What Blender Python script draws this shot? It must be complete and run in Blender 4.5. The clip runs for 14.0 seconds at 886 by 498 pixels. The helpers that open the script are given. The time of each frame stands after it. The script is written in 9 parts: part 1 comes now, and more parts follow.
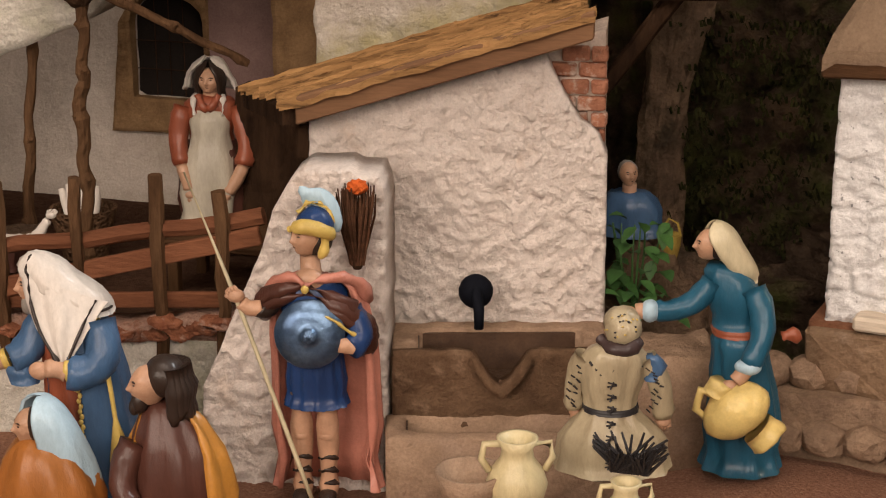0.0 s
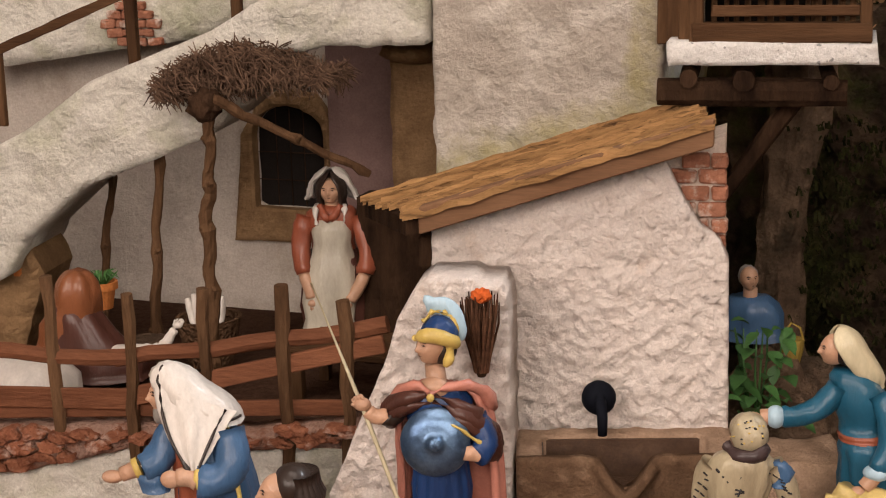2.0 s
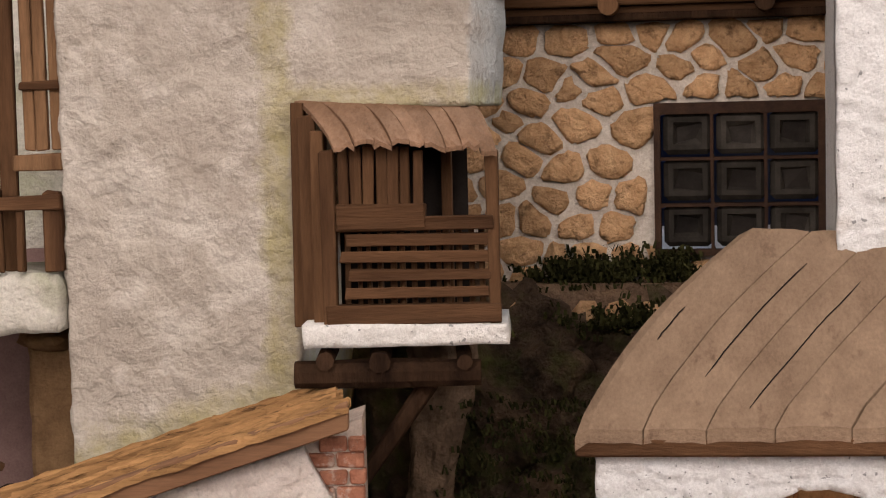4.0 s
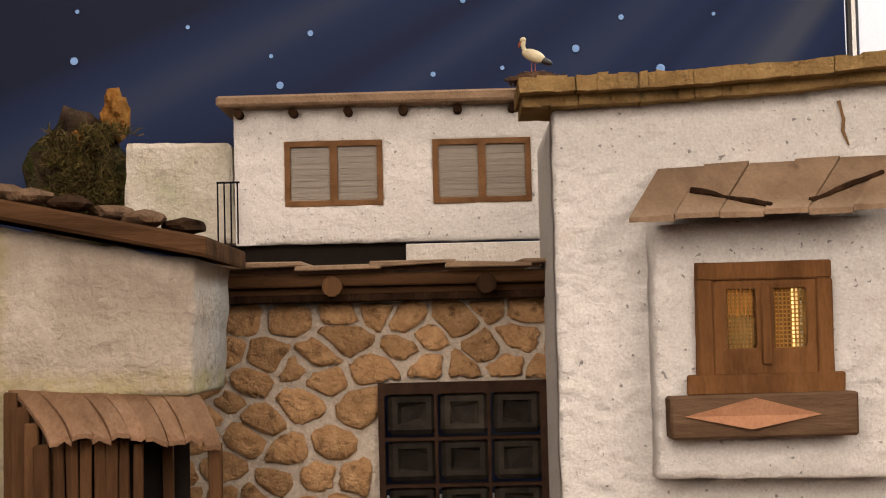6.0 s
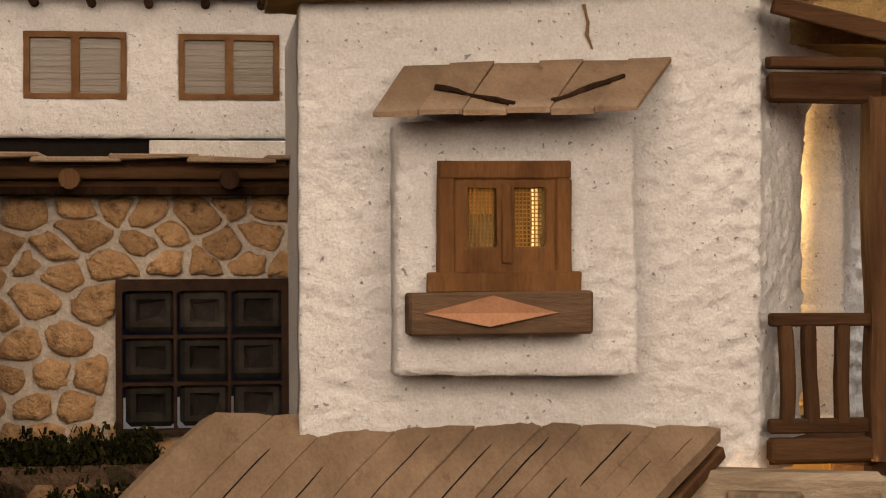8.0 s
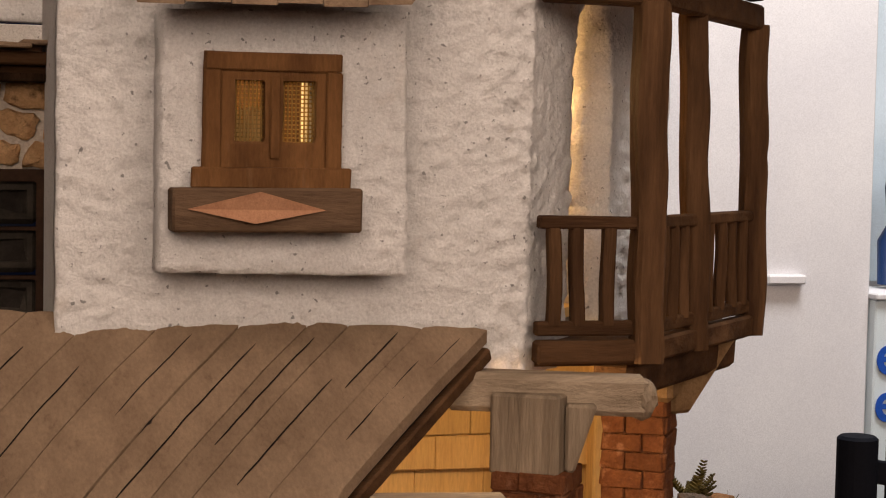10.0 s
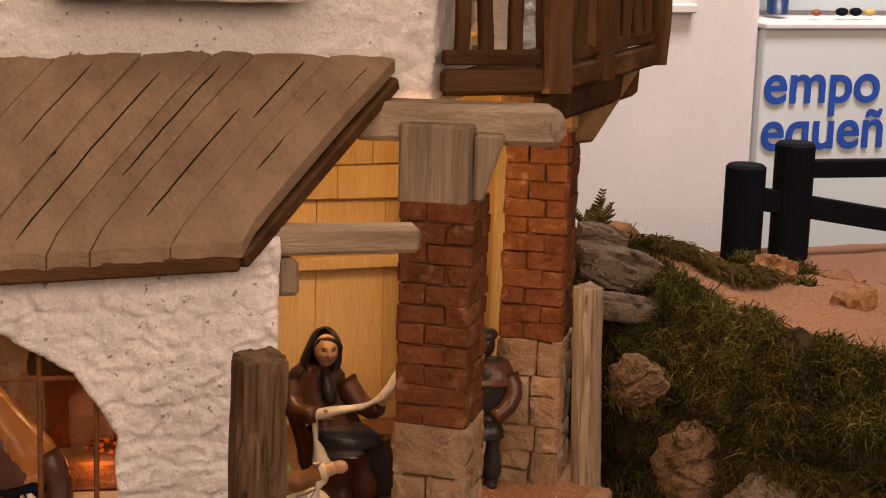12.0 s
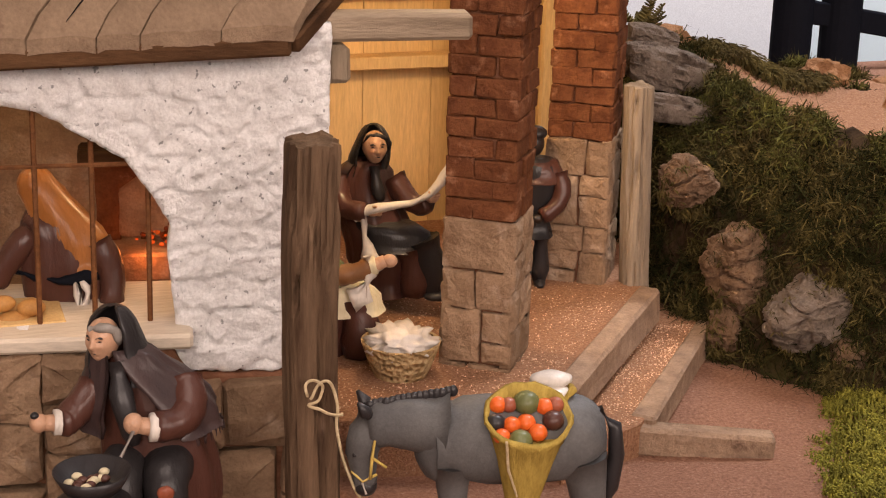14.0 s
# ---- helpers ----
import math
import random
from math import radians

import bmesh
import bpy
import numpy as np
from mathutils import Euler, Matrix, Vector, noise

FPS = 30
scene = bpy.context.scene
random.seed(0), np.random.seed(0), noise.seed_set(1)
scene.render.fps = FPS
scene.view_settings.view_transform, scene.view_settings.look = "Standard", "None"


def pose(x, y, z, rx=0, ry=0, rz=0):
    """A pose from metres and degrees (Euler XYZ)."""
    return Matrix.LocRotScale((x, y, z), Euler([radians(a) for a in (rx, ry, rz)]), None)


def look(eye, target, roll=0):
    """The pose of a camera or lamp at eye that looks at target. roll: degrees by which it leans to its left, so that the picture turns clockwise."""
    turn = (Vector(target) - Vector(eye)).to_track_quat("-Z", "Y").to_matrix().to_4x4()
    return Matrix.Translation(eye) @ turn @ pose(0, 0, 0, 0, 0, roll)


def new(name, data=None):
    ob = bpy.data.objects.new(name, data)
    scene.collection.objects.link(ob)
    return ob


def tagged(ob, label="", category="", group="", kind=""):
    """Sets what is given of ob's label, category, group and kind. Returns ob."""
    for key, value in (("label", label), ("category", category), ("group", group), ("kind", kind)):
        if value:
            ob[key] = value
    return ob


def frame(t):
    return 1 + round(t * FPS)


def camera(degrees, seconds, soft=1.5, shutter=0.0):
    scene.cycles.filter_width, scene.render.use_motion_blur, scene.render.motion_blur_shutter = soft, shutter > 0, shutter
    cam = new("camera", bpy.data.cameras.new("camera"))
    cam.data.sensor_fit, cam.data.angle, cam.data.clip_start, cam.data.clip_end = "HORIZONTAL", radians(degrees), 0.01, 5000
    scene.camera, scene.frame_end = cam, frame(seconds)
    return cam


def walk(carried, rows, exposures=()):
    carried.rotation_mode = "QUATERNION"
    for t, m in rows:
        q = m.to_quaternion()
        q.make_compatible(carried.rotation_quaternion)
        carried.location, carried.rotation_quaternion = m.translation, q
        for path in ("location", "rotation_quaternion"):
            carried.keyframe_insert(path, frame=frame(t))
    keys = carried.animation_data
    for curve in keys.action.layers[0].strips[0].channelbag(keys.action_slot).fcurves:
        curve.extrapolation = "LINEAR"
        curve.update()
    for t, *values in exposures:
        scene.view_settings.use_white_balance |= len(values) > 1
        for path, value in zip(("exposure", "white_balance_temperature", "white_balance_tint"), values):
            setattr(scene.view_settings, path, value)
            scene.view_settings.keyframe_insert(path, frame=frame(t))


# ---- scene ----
cam = camera(29.0, 14.0, 1.1)
PATH = [
    (0.0, (-0.0123, -0.0206, 0.4209), (-0.2913, 0.8944, 0.1295), -0.00),
    (0.5, (-0.0159, -0.0257, 0.4222), (-0.3244, 0.8912, 0.1687), -0.65),
    (1.0, (-0.0167, -0.0274, 0.4239), (-0.3325, 0.8890, 0.1781), -0.93),
    (1.5, (-0.0174, -0.0303, 0.4254), (-0.3454, 0.8825, 0.1819), -1.16),
    (2.0, (-0.0186, -0.0322, 0.4283), (-0.3609, 0.8778, 0.1942), -1.54),
    (2.5, (-0.0147, -0.0263, 0.4322), (-0.3492, 0.8984, 0.2501), -1.68),
    (3.0, (-0.0067, -0.0149, 0.4304), (-0.2691, 0.9385, 0.2814), -1.18),
    (3.5, (0.0041, -0.0083, 0.4333), (-0.2095, 0.9611, 0.3123), -1.13),
    (4.0, (0.0142, -0.0081, 0.4331), (-0.1613, 0.9730, 0.3509), -1.40),
    (4.2, (0.0173, -0.0092, 0.4351), (-0.1431, 0.9753, 0.3645), -1.46),
    (6.3, (0.0066, 0.0069, 0.4701), (0.0219, 1.0049, 0.5314), -1.27),
    (6.5, (0.0099, 0.0066, 0.4704), (0.0398, 1.0040, 0.5354), -1.17),
    (7.0, (0.0151, 0.0071, 0.4673), (0.0795, 1.0023, 0.5404), -0.82),
    (7.5, (0.0164, 0.0126, 0.4588), (0.1364, 1.0036, 0.5186), -0.50),
    (8.0, (0.0156, 0.0165, 0.4538), (0.1489, 1.0076, 0.4547), -0.23),
    (8.5, (0.0182, 0.0204, 0.4515), (0.1566, 1.0102, 0.4192), 0.10),
    (9.0, (0.0216, 0.0267, 0.4474), (0.1952, 1.0106, 0.4050), 0.53),
    (9.2, (0.0226, 0.0295, 0.4456), (0.2201, 1.0088, 0.4013), 0.67),
    (11.3, (0.0018, 0.0601, 0.4696), (0.3224, 0.9978, 0.3355), 1.74),
    (11.5, (0.0021, 0.0603, 0.4660), (0.3264, 0.9934, 0.3108), 1.80),
    (12.0, (0.0019, 0.0589, 0.4522), (0.3348, 0.9776, 0.2395), 1.73),
    (12.5, (-0.0006, 0.0575, 0.4417), (0.3331, 0.9672, 0.1945), 1.64),
    (13.0, (-0.0031, 0.0589, 0.4341), (0.3213, 0.9648, 0.1618), 1.62),
    (13.5, (-0.0057, 0.0606, 0.4296), (0.3073, 0.9646, 0.1385), 1.64),
    (14.0, (-0.0054, 0.0623, 0.4255), (0.3013, 0.9628, 0.1175), 1.69),
]
walk(cam, [(t, look(e, g, r)) for t, e, g, r in PATH],
     [(0, 0.06, 6950, 13), (0.9, 0.17, 6800, 13), (2.2, 0.20, 6550, 13), (3.4, 0.26, 6350, 13), (4.2, 0.24, 6150, 12), (6.5, -0.02, 7400, 13), (7.5, -0.16, 7750, 13), (8.0, -0.18, 7600, 13), (9.2, -0.28, 6800, 13), (11.3, -0.90, 9100, 31), (12.2, -0.24, 8900, 29), (13.2, 0.08, 7350, 22), (14, 0.16, 6900, 20)])

# ---- hall light: unseen area lights before, over and behind the table ----
world = bpy.data.worlds.new("hall")
world.use_nodes = True
scene.world = world
world.node_tree.nodes["Background"].inputs[0].default_value = (1.0, 0.95, 0.9, 1)
world.node_tree.nodes["Background"].inputs[1].default_value = 0.03


def lamp(name, kind, m, power, color, size=1.0, size_y=None):
    d = bpy.data.lights.new(name, kind)
    d.energy, d.color = power, color
    if kind == "AREA":
        d.size = size
        if size_y:
            d.shape, d.size_y = "RECTANGLE", size_y
    else:
        d.shadow_soft_size = size
    o = new(name, d)
    o.matrix_world = m
    return o


# low area lights added in front to brighten the walls; no known window
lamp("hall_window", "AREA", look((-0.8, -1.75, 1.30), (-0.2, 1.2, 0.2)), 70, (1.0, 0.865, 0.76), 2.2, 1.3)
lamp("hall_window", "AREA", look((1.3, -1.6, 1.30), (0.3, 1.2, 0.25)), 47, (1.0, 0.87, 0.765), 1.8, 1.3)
lamp("ceiling_panel", "AREA", look((-0.1, 0.1, 2.35), (0.0, 1.2, 0.2)), 27, (1.0, 0.87, 0.77), 1.8, 1.0)
# unseen light added to brighten the far wall and counter
lamp("far_panel", "AREA", look((1.6, 1.9, 2.35), (1.7, 2.8, 0.1)), 108, (0.86, 0.94, 1.0), 1.2, 0.6)
# warm bulbs inside the houses; the shed's weak fill light is added
lamp("arcade_bulb", "POINT", pose(0.355, 1.165, 0.285), 1.7, (1.0, 0.72, 0.38), 0.012)
lamp("window_bulb", "POINT", pose(0.205, 1.185, 0.475), 0.2, (1.0, 0.60, 0.20), 0.012)
lamp("upstairs_bulb", "POINT", pose(0.424, 1.331, 0.50), 1.1, (1.0, 0.62, 0.25), 0.012)
lamp("shed_bulb", "POINT", pose(0.06, 1.10, 0.225), 0.16, (1.0, 0.70, 0.40), 0.012)
lamp("fire_glow", "POINT", pose(0.155, 1.13, 0.075), 0.045, (1.0, 0.25, 0.05), 0.01)


# ---- materials ----
def material(name, rgb, rgb2=None, rough=0.8, metal=0.0, grain=120.0, bump=0.3, bump_scale=None, stain=None, stain_scale=9.0,
             stain_at=0.55, stretch=(1, 1, 1), vary=0.0, island=0.0, coat=0.0, depth=0.002, glow=None, voro=0.0, dots=0.0, coarse=0.0, speck=0.16):
    m = bpy.data.materials.new(name)
    m.use_nodes = True
    nt = m.node_tree
    nd, ln = nt.nodes, nt.links
    b = nd["Principled BSDF"]
    b.inputs["Roughness"].default_value = rough
    b.inputs["Metallic"].default_value = metal
    b.inputs["Coat Weight"].default_value = coat
    b.inputs["Coat Roughness"].default_value = 0.22
    b.inputs["Specular IOR Level"].default_value = 0.02 if rough >= 0.6 else 0.22
    tc = nd.new("ShaderNodeTexCoord")
    mp = nd.new("ShaderNodeMapping")
    mp.inputs["Scale"].default_value = stretch
    ln.new(tc.outputs["Object"], mp.inputs[0])

    def tex(scale, detail=6, rough_=0.6):
        n = nd.new("ShaderNodeTexNoise")
        n.inputs["Scale"].default_value, n.inputs["Detail"].default_value, n.inputs["Roughness"].default_value = scale, detail, rough_
        ln.new(mp.outputs[0], n.inputs["Vector"])
        return n.outputs["Fac"]

    def ramp(fac, lo, hi):
        r = nd.new("ShaderNodeMapRange")
        r.inputs[1].default_value, r.inputs[2].default_value = lo, hi
        ln.new(fac, r.inputs[0])
        return r.outputs[0]

    def mix(fac, a, c):
        x = nd.new("ShaderNodeMix")
        x.data_type = "RGBA"
        if isinstance(fac, float):
            x.inputs[0].default_value = fac
        else:
            ln.new(fac, x.inputs[0])
        for sock, v in ((x.inputs[6], a), (x.inputs[7], c)):
            if isinstance(v, tuple):
                sock.default_value = (*v, 1)
            else:
                ln.new(v, sock)
        return x.outputs[2]

    col = mix(ramp(tex(grain), 0.3, 0.7), rgb, rgb2 or tuple(c * 0.8 for c in rgb))
    if stain:
        col = mix(ramp(tex(stain_scale, 4, 0.65), stain_at, stain_at + 0.16), col, stain)
    if dots:
        col = mix(ramp(tex(dots, 2, 0.5), 0.68, 0.72), col, tuple(c * 0.4 for c in rgb))
    fine = nd.new("ShaderNodeMix")
    fine.data_type, fine.blend_type = "RGBA", "MULTIPLY"
    fine.inputs[0].default_value = 1.0
    sv = nd.new("ShaderNodeMapRange")
    sv.inputs[1].default_value, sv.inputs[2].default_value = 0.3, 0.7
    sv.inputs[3].default_value, sv.inputs[4].default_value = 1 - speck, 1 + speck * 0.6
    ln.new(tex(520, 3, 0.7), sv.inputs[0])
    cb_ = nd.new("ShaderNodeCombineColor")
    for s_ in cb_.inputs[:3]:
        ln.new(sv.outputs[0], s_)
    ln.new(col, fine.inputs[6])
    ln.new(cb_.outputs[0], fine.inputs[7])
    col = fine.outputs[2]
    if vary or island:
        src = nd.new("ShaderNodeObjectInfo").outputs["Random"] if vary else nd.new("ShaderNodeNewGeometry").outputs["Random Per Island"]
        hsv = nd.new("ShaderNodeHueSaturation")
        r = nd.new("ShaderNodeMapRange")
        a = vary or island
        r.inputs[3].default_value, r.inputs[4].default_value = 1 - a, 1 + a
        ln.new(src, r.inputs[0])
        ln.new(r.outputs[0], hsv.inputs["Value"])
        ln.new(col, hsv.inputs["Color"])
        col = hsv.outputs[0]
    ln.new(col, b.inputs["Base Color"])
    if glow:
        ln.new(mix(ramp(tex(grain * 0.6), 0.4, 0.65), glow[0], tuple(c * 0.15 for c in glow[0])), b.inputs["Emission Color"])
        b.inputs["Emission Strength"].default_value = glow[1]
    if bump:
        bp = nd.new("ShaderNodeBump")
        bp.inputs["Strength"].default_value, bp.inputs["Distance"].default_value = bump, depth * 2.6
        h = tex(bump_scale or grain, 8, 0.65)
        if coarse:
            c2 = nd.new("ShaderNodeMath")
            c2.operation = "MULTIPLY_ADD"
            ln.new(tex((bump_scale or grain) * 0.3, 3, 0.5), c2.inputs[0])
            c2.inputs[1].default_value = coarse
            ln.new(h, c2.inputs[2])
            h = c2.outputs[0]
        if voro:
            v = nd.new("ShaderNodeTexVoronoi")
            v.inputs["Scale"].default_value = voro
            ln.new(mp.outputs[0], v.inputs["Vector"])
            ad = nd.new("ShaderNodeMath")
            ln.new(h, ad.inputs[0])
            ln.new(v.outputs["Distance"], ad.inputs[1])
            h = ad.outputs[0]
        ln.new(h, bp.inputs["Height"])
        ln.new(bp.outputs[0], b.inputs["Normal"])
    return m


WHITE = material("white_plaster", (0.72, 0.70, 0.67), (0.62, 0.59, 0.55), 0.7, grain=60, bump=0.7, bump_scale=120, depth=0.003, stain=(0.62, 0.55, 0.47), stain_scale=14, stain_at=0.62, dots=240)
DAUB = material("lumpy_white_plaster", (0.71, 0.70, 0.69), (0.65, 0.635, 0.62), 0.6, grain=70, bump=0.7, bump_scale=200, depth=0.0022, dots=200, coarse=1.0, stain=(0.62, 0.57, 0.52), stain_scale=12, stain_at=0.64)
DAUBS = material("thick_shed_daub", (0.77, 0.76, 0.755), (0.69, 0.675, 0.66), 0.6, grain=70, bump=0.7, bump_scale=190, depth=0.002, dots=230, coarse=0.8)
PINKW = material("fountain_plaster", (0.80, 0.715, 0.655), (0.71, 0.615, 0.55), 0.75, speck=0.12, grain=50, bump=0.75, bump_scale=230, depth=0.0034, coarse=0.8, stain=(0.68, 0.55, 0.46), stain_scale=26, stain_at=0.60)
TOWER = material("mossy_plaster", (0.49, 0.435, 0.37), (0.40, 0.345, 0.29), 0.8, grain=16, bump=0.9, bump_scale=120, depth=0.003, coarse=1.0, stain=(0.57, 0.515, 0.45), stain_scale=22, stain_at=0.50, speck=0.10)
GREYW = material("grey_plaster", (0.52, 0.46, 0.40), (0.42, 0.36, 0.31), 0.6, grain=18, bump=0.4, bump_scale=60, depth=0.004, stain=(0.36, 0.30, 0.24), stain_scale=12)
STAIRW = material("weathered_limewash", (0.68, 0.645, 0.57), (0.57, 0.525, 0.45), 0.8, grain=22, bump=0.9, bump_scale=90, depth=0.004, coarse=1.5, stain=(0.46, 0.45, 0.33), stain_scale=11, stain_at=0.52)
MORTAR = material("grey_mortar", (0.58, 0.52, 0.45), (0.43, 0.37, 0.31), 0.9, grain=160, bump=0.6, bump_scale=300)
STONE = material("ochre_stone", (0.61, 0.385, 0.21), (0.43, 0.245, 0.12), 0.85, grain=90, bump=0.9, bump_scale=180, depth=0.004, stain=(0.16, 0.09, 0.045), stain_scale=75, stain_at=0.58, vary=0.2, coarse=1.5)
BLOCK = material("brown_stone_block", (0.33, 0.22, 0.14), (0.21, 0.13, 0.08), 0.65, grain=45, bump=0.8, bump_scale=75, depth=0.004, vary=0.16, stain=(0.40, 0.29, 0.21), stain_scale=35, coarse=1.2)
WBRICK = material("plastered_brick", (0.44, 0.20, 0.125), (0.28, 0.115, 0.07), 0.85, grain=90, bump=0.9, bump_scale=140, depth=0.003, vary=0.18, stain=(0.66, 0.55, 0.47), stain_scale=60, stain_at=0.55)
BRICK = material("red_brick", (0.185, 0.072, 0.032), (0.105, 0.037, 0.018), 0.8, grain=90, bump=0.7, bump_scale=120, depth=0.003, vary=0.14, stain=(0.34, 0.17, 0.10), stain_scale=50, stain_at=0.6, coarse=1.2)
BRICKJ = material("brick_joint", (0.25, 0.12, 0.07), (0.16, 0.07, 0.04), 0.9, grain=150, bump=0.5)
PALEJ = material("pale_joint", (0.6, 0.5, 0.42), (0.45, 0.36, 0.3), 0.9, grain=150, bump=0.5)
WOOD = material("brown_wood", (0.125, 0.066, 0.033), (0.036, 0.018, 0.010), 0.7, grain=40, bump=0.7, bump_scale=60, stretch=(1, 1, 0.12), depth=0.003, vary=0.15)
WOODH = material("brown_wood_lying", (0.115, 0.06, 0.030), (0.036, 0.018, 0.010), 0.7, grain=40, bump=0.7, bump_scale=60, stretch=(0.12, 1, 1), depth=0.003, vary=0.15)
# WOOD again with light put into its colour, for shutters and sill
WOODLIT = material("lit_brown_wood", (0.27, 0.155, 0.08), (0.10, 0.052, 0.027), 0.7, grain=40, bump=0.8, bump_scale=60, stretch=(1, 1, 0.12), depth=0.003, vary=0.15)
REDWOOD = material("reddish_rail_wood", (0.20, 0.082, 0.043), (0.105, 0.042, 0.023), 0.6, grain=40, bump=0.7, bump_scale=55, stretch=(0.1, 1, 1), depth=0.003, vary=0.2)
BARK = material("dark_bark", (0.060, 0.033, 0.019), (0.016, 0.009, 0.006), 0.85, grain=60, bump=0.9, bump_scale=80, stretch=(1, 1, 0.25), depth=0.004, vary=0.2)
GREYWOOD = material("weathered_grey_wood", (0.36, 0.28, 0.20), (0.16, 0.12, 0.085), 0.8, grain=50, bump=0.9, bump_scale=70, stretch=(1, 1, 0.1), depth=0.003, vary=0.1)
GREYWOODH = material("weathered_grey_beam", (0.42, 0.33, 0.24), (0.20, 0.15, 0.105), 0.8, grain=50, bump=0.9, bump_scale=70, stretch=(0.1, 1, 1), depth=0.003, vary=0.1)
ROOFP = material("brown_roof_board", (0.265, 0.185, 0.124), (0.185, 0.125, 0.083), 0.7, grain=42, bump=0.8, bump_scale=80, stretch=(1, 0.12, 1), vary=0.08, stain=(0.13, 0.083, 0.056), stain_scale=60, stain_at=0.62, coarse=1.0)
BARKROOF = material("ochre_bark_board", (0.42, 0.235, 0.10), (0.22, 0.118, 0.05), 0.85, stain=(0.06, 0.032, 0.016), stain_scale=150, stain_at=0.55, grain=70, bump=1.0, bump_scale=60, stretch=(0.12, 1, 1), depth=0.004, vary=0.22)
GOLDP = material("honey_plank", (0.66, 0.45, 0.21), (0.54, 0.35, 0.15), 0.6, grain=30, bump=0.4, stretch=(1, 1, 0.12), vary=0.1)
EARTH = material("red_earth", (0.48, 0.26, 0.175), (0.28, 0.135, 0.088), 0.95, grain=420, bump=1.0, bump_scale=420, depth=0.003, stain=(0.58, 0.38, 0.27), stain_scale=380, stain_at=0.60)
SANDF = material("sandy_floor", (0.50, 0.28, 0.165), (0.28, 0.13, 0.075), 0.95, grain=450, bump=1.0, bump_scale=450, depth=0.002, stain=(0.62, 0.42, 0.30), stain_scale=420, stain_at=0.60)
KERB = material("kerb_stone", (0.36, 0.245, 0.165), (0.22, 0.145, 0.10), 0.85, grain=60, bump=0.9, bump_scale=90, depth=0.003, vary=0.12, coarse=1.0, stain=(0.16, 0.10, 0.07), stain_scale=50, stain_at=0.6)
# paler and darker grain imitates highlights and shade on the crags
ROCK = material("shade_toned_rock", (0.13, 0.086, 0.058), (0.012, 0.009, 0.007), 0.9, grain=38, bump=1.0, bump_scale=70, depth=0.01, stain=(0.06, 0.07, 0.02), stain_scale=12, stain_at=0.5)
CORK = material("cork_rock", (0.28, 0.175, 0.11), (0.14, 0.085, 0.053), 0.9, grain=50, bump=1.0, bump_scale=90, depth=0.006, stain=(0.14, 0.10, 0.07), stain_scale=30)
MOSS = material("green_moss", (0.115, 0.092, 0.031), (0.046, 0.033, 0.016), 0.9, grain=22, bump=0, island=0.55)
FRESHM = material("fresh_green_moss", (0.125, 0.122, 0.034), (0.055, 0.052, 0.017), 0.9, grain=40, bump=0, island=0.5)
YMOSS = material("yellow_green_moss", (0.23, 0.21, 0.035), (0.11, 0.105, 0.022), 0.9, grain=60, bump=0, island=0.45)
LEAF = material("green_leaf", (0.06, 0.16, 0.04), (0.04, 0.10, 0.03), 0.5, grain=60, bump=0.2, island=0.35)
DARKMOSS = material("dark_moss", (0.035, 0.034, 0.012), (0.016, 0.016, 0.006), 0.95, grain=90, bump=0, island=0.5)
POSTW = material("fence_post_wood", (0.16, 0.088, 0.046), (0.07, 0.037, 0.02), 0.8, grain=50, bump=0.9, bump_scale=80, stretch=(1, 1, 0.2), depth=0.003, vary=0.15)
TWIG = material("dry_twig", (0.14, 0.085, 0.056), (0.075, 0.045, 0.03), 0.85, grain=80, bump=0.3, island=0.4)
# near-black colour holds the shade of openings and roof gaps; also table cloth
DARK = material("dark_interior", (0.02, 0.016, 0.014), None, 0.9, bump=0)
BLACK = material("black_paint", (0.008, 0.009, 0.013), None, 0.62, bump=0.1)
# damp clay, darkened further to put the trough's shade into its colour
CLAYD = material("shaded_damp_clay", (0.17, 0.103, 0.062), (0.095, 0.055, 0.033), 0.6, grain=45, bump=0.8, bump_scale=110, depth=0.003, stain=(0.24, 0.155, 0.10), stain_scale=40)
CLAYT = material("brown_clay_trough", (0.40, 0.275, 0.19), (0.25, 0.165, 0.11), 0.7, grain=60, bump=0.7, bump_scale=110, depth=0.003, stain=(0.36, 0.25, 0.18), stain_scale=30)
TERRA = material("terracotta", (0.55, 0.20, 0.06), (0.45, 0.15, 0.045), 0.7, grain=60, bump=0.2)
SANDSTONE = material("sandstone_surround", (0.27, 0.165, 0.085), (0.17, 0.10, 0.05), 0.85, grain=60, bump=0.8, bump_scale=120)
CORNICE = material("yellow_cornice_stone", (0.40, 0.27, 0.12), (0.24, 0.15, 0.065), 0.85, grain=50, bump=0.9, bump_scale=110, depth=0.004, stain=(0.16, 0.12, 0.07), stain_scale=30, vary=0.12)
ROPE = material("straw_rope", (0.62, 0.50, 0.32), (0.45, 0.34, 0.2), 0.9, grain=300, bump=0.6)
WICKER = material("straw_basket", (0.43, 0.30, 0.075), (0.26, 0.175, 0.04), 0.8, grain=160, bump=0.6, bump_scale=230, stretch=(1, 1, 0.35))


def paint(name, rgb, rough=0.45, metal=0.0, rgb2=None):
    # darker second tone in upright streaks imitates the shading of cloth folds
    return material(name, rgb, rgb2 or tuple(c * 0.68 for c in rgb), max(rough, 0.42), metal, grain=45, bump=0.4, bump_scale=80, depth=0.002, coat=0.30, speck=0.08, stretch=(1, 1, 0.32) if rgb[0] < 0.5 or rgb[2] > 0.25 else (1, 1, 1))


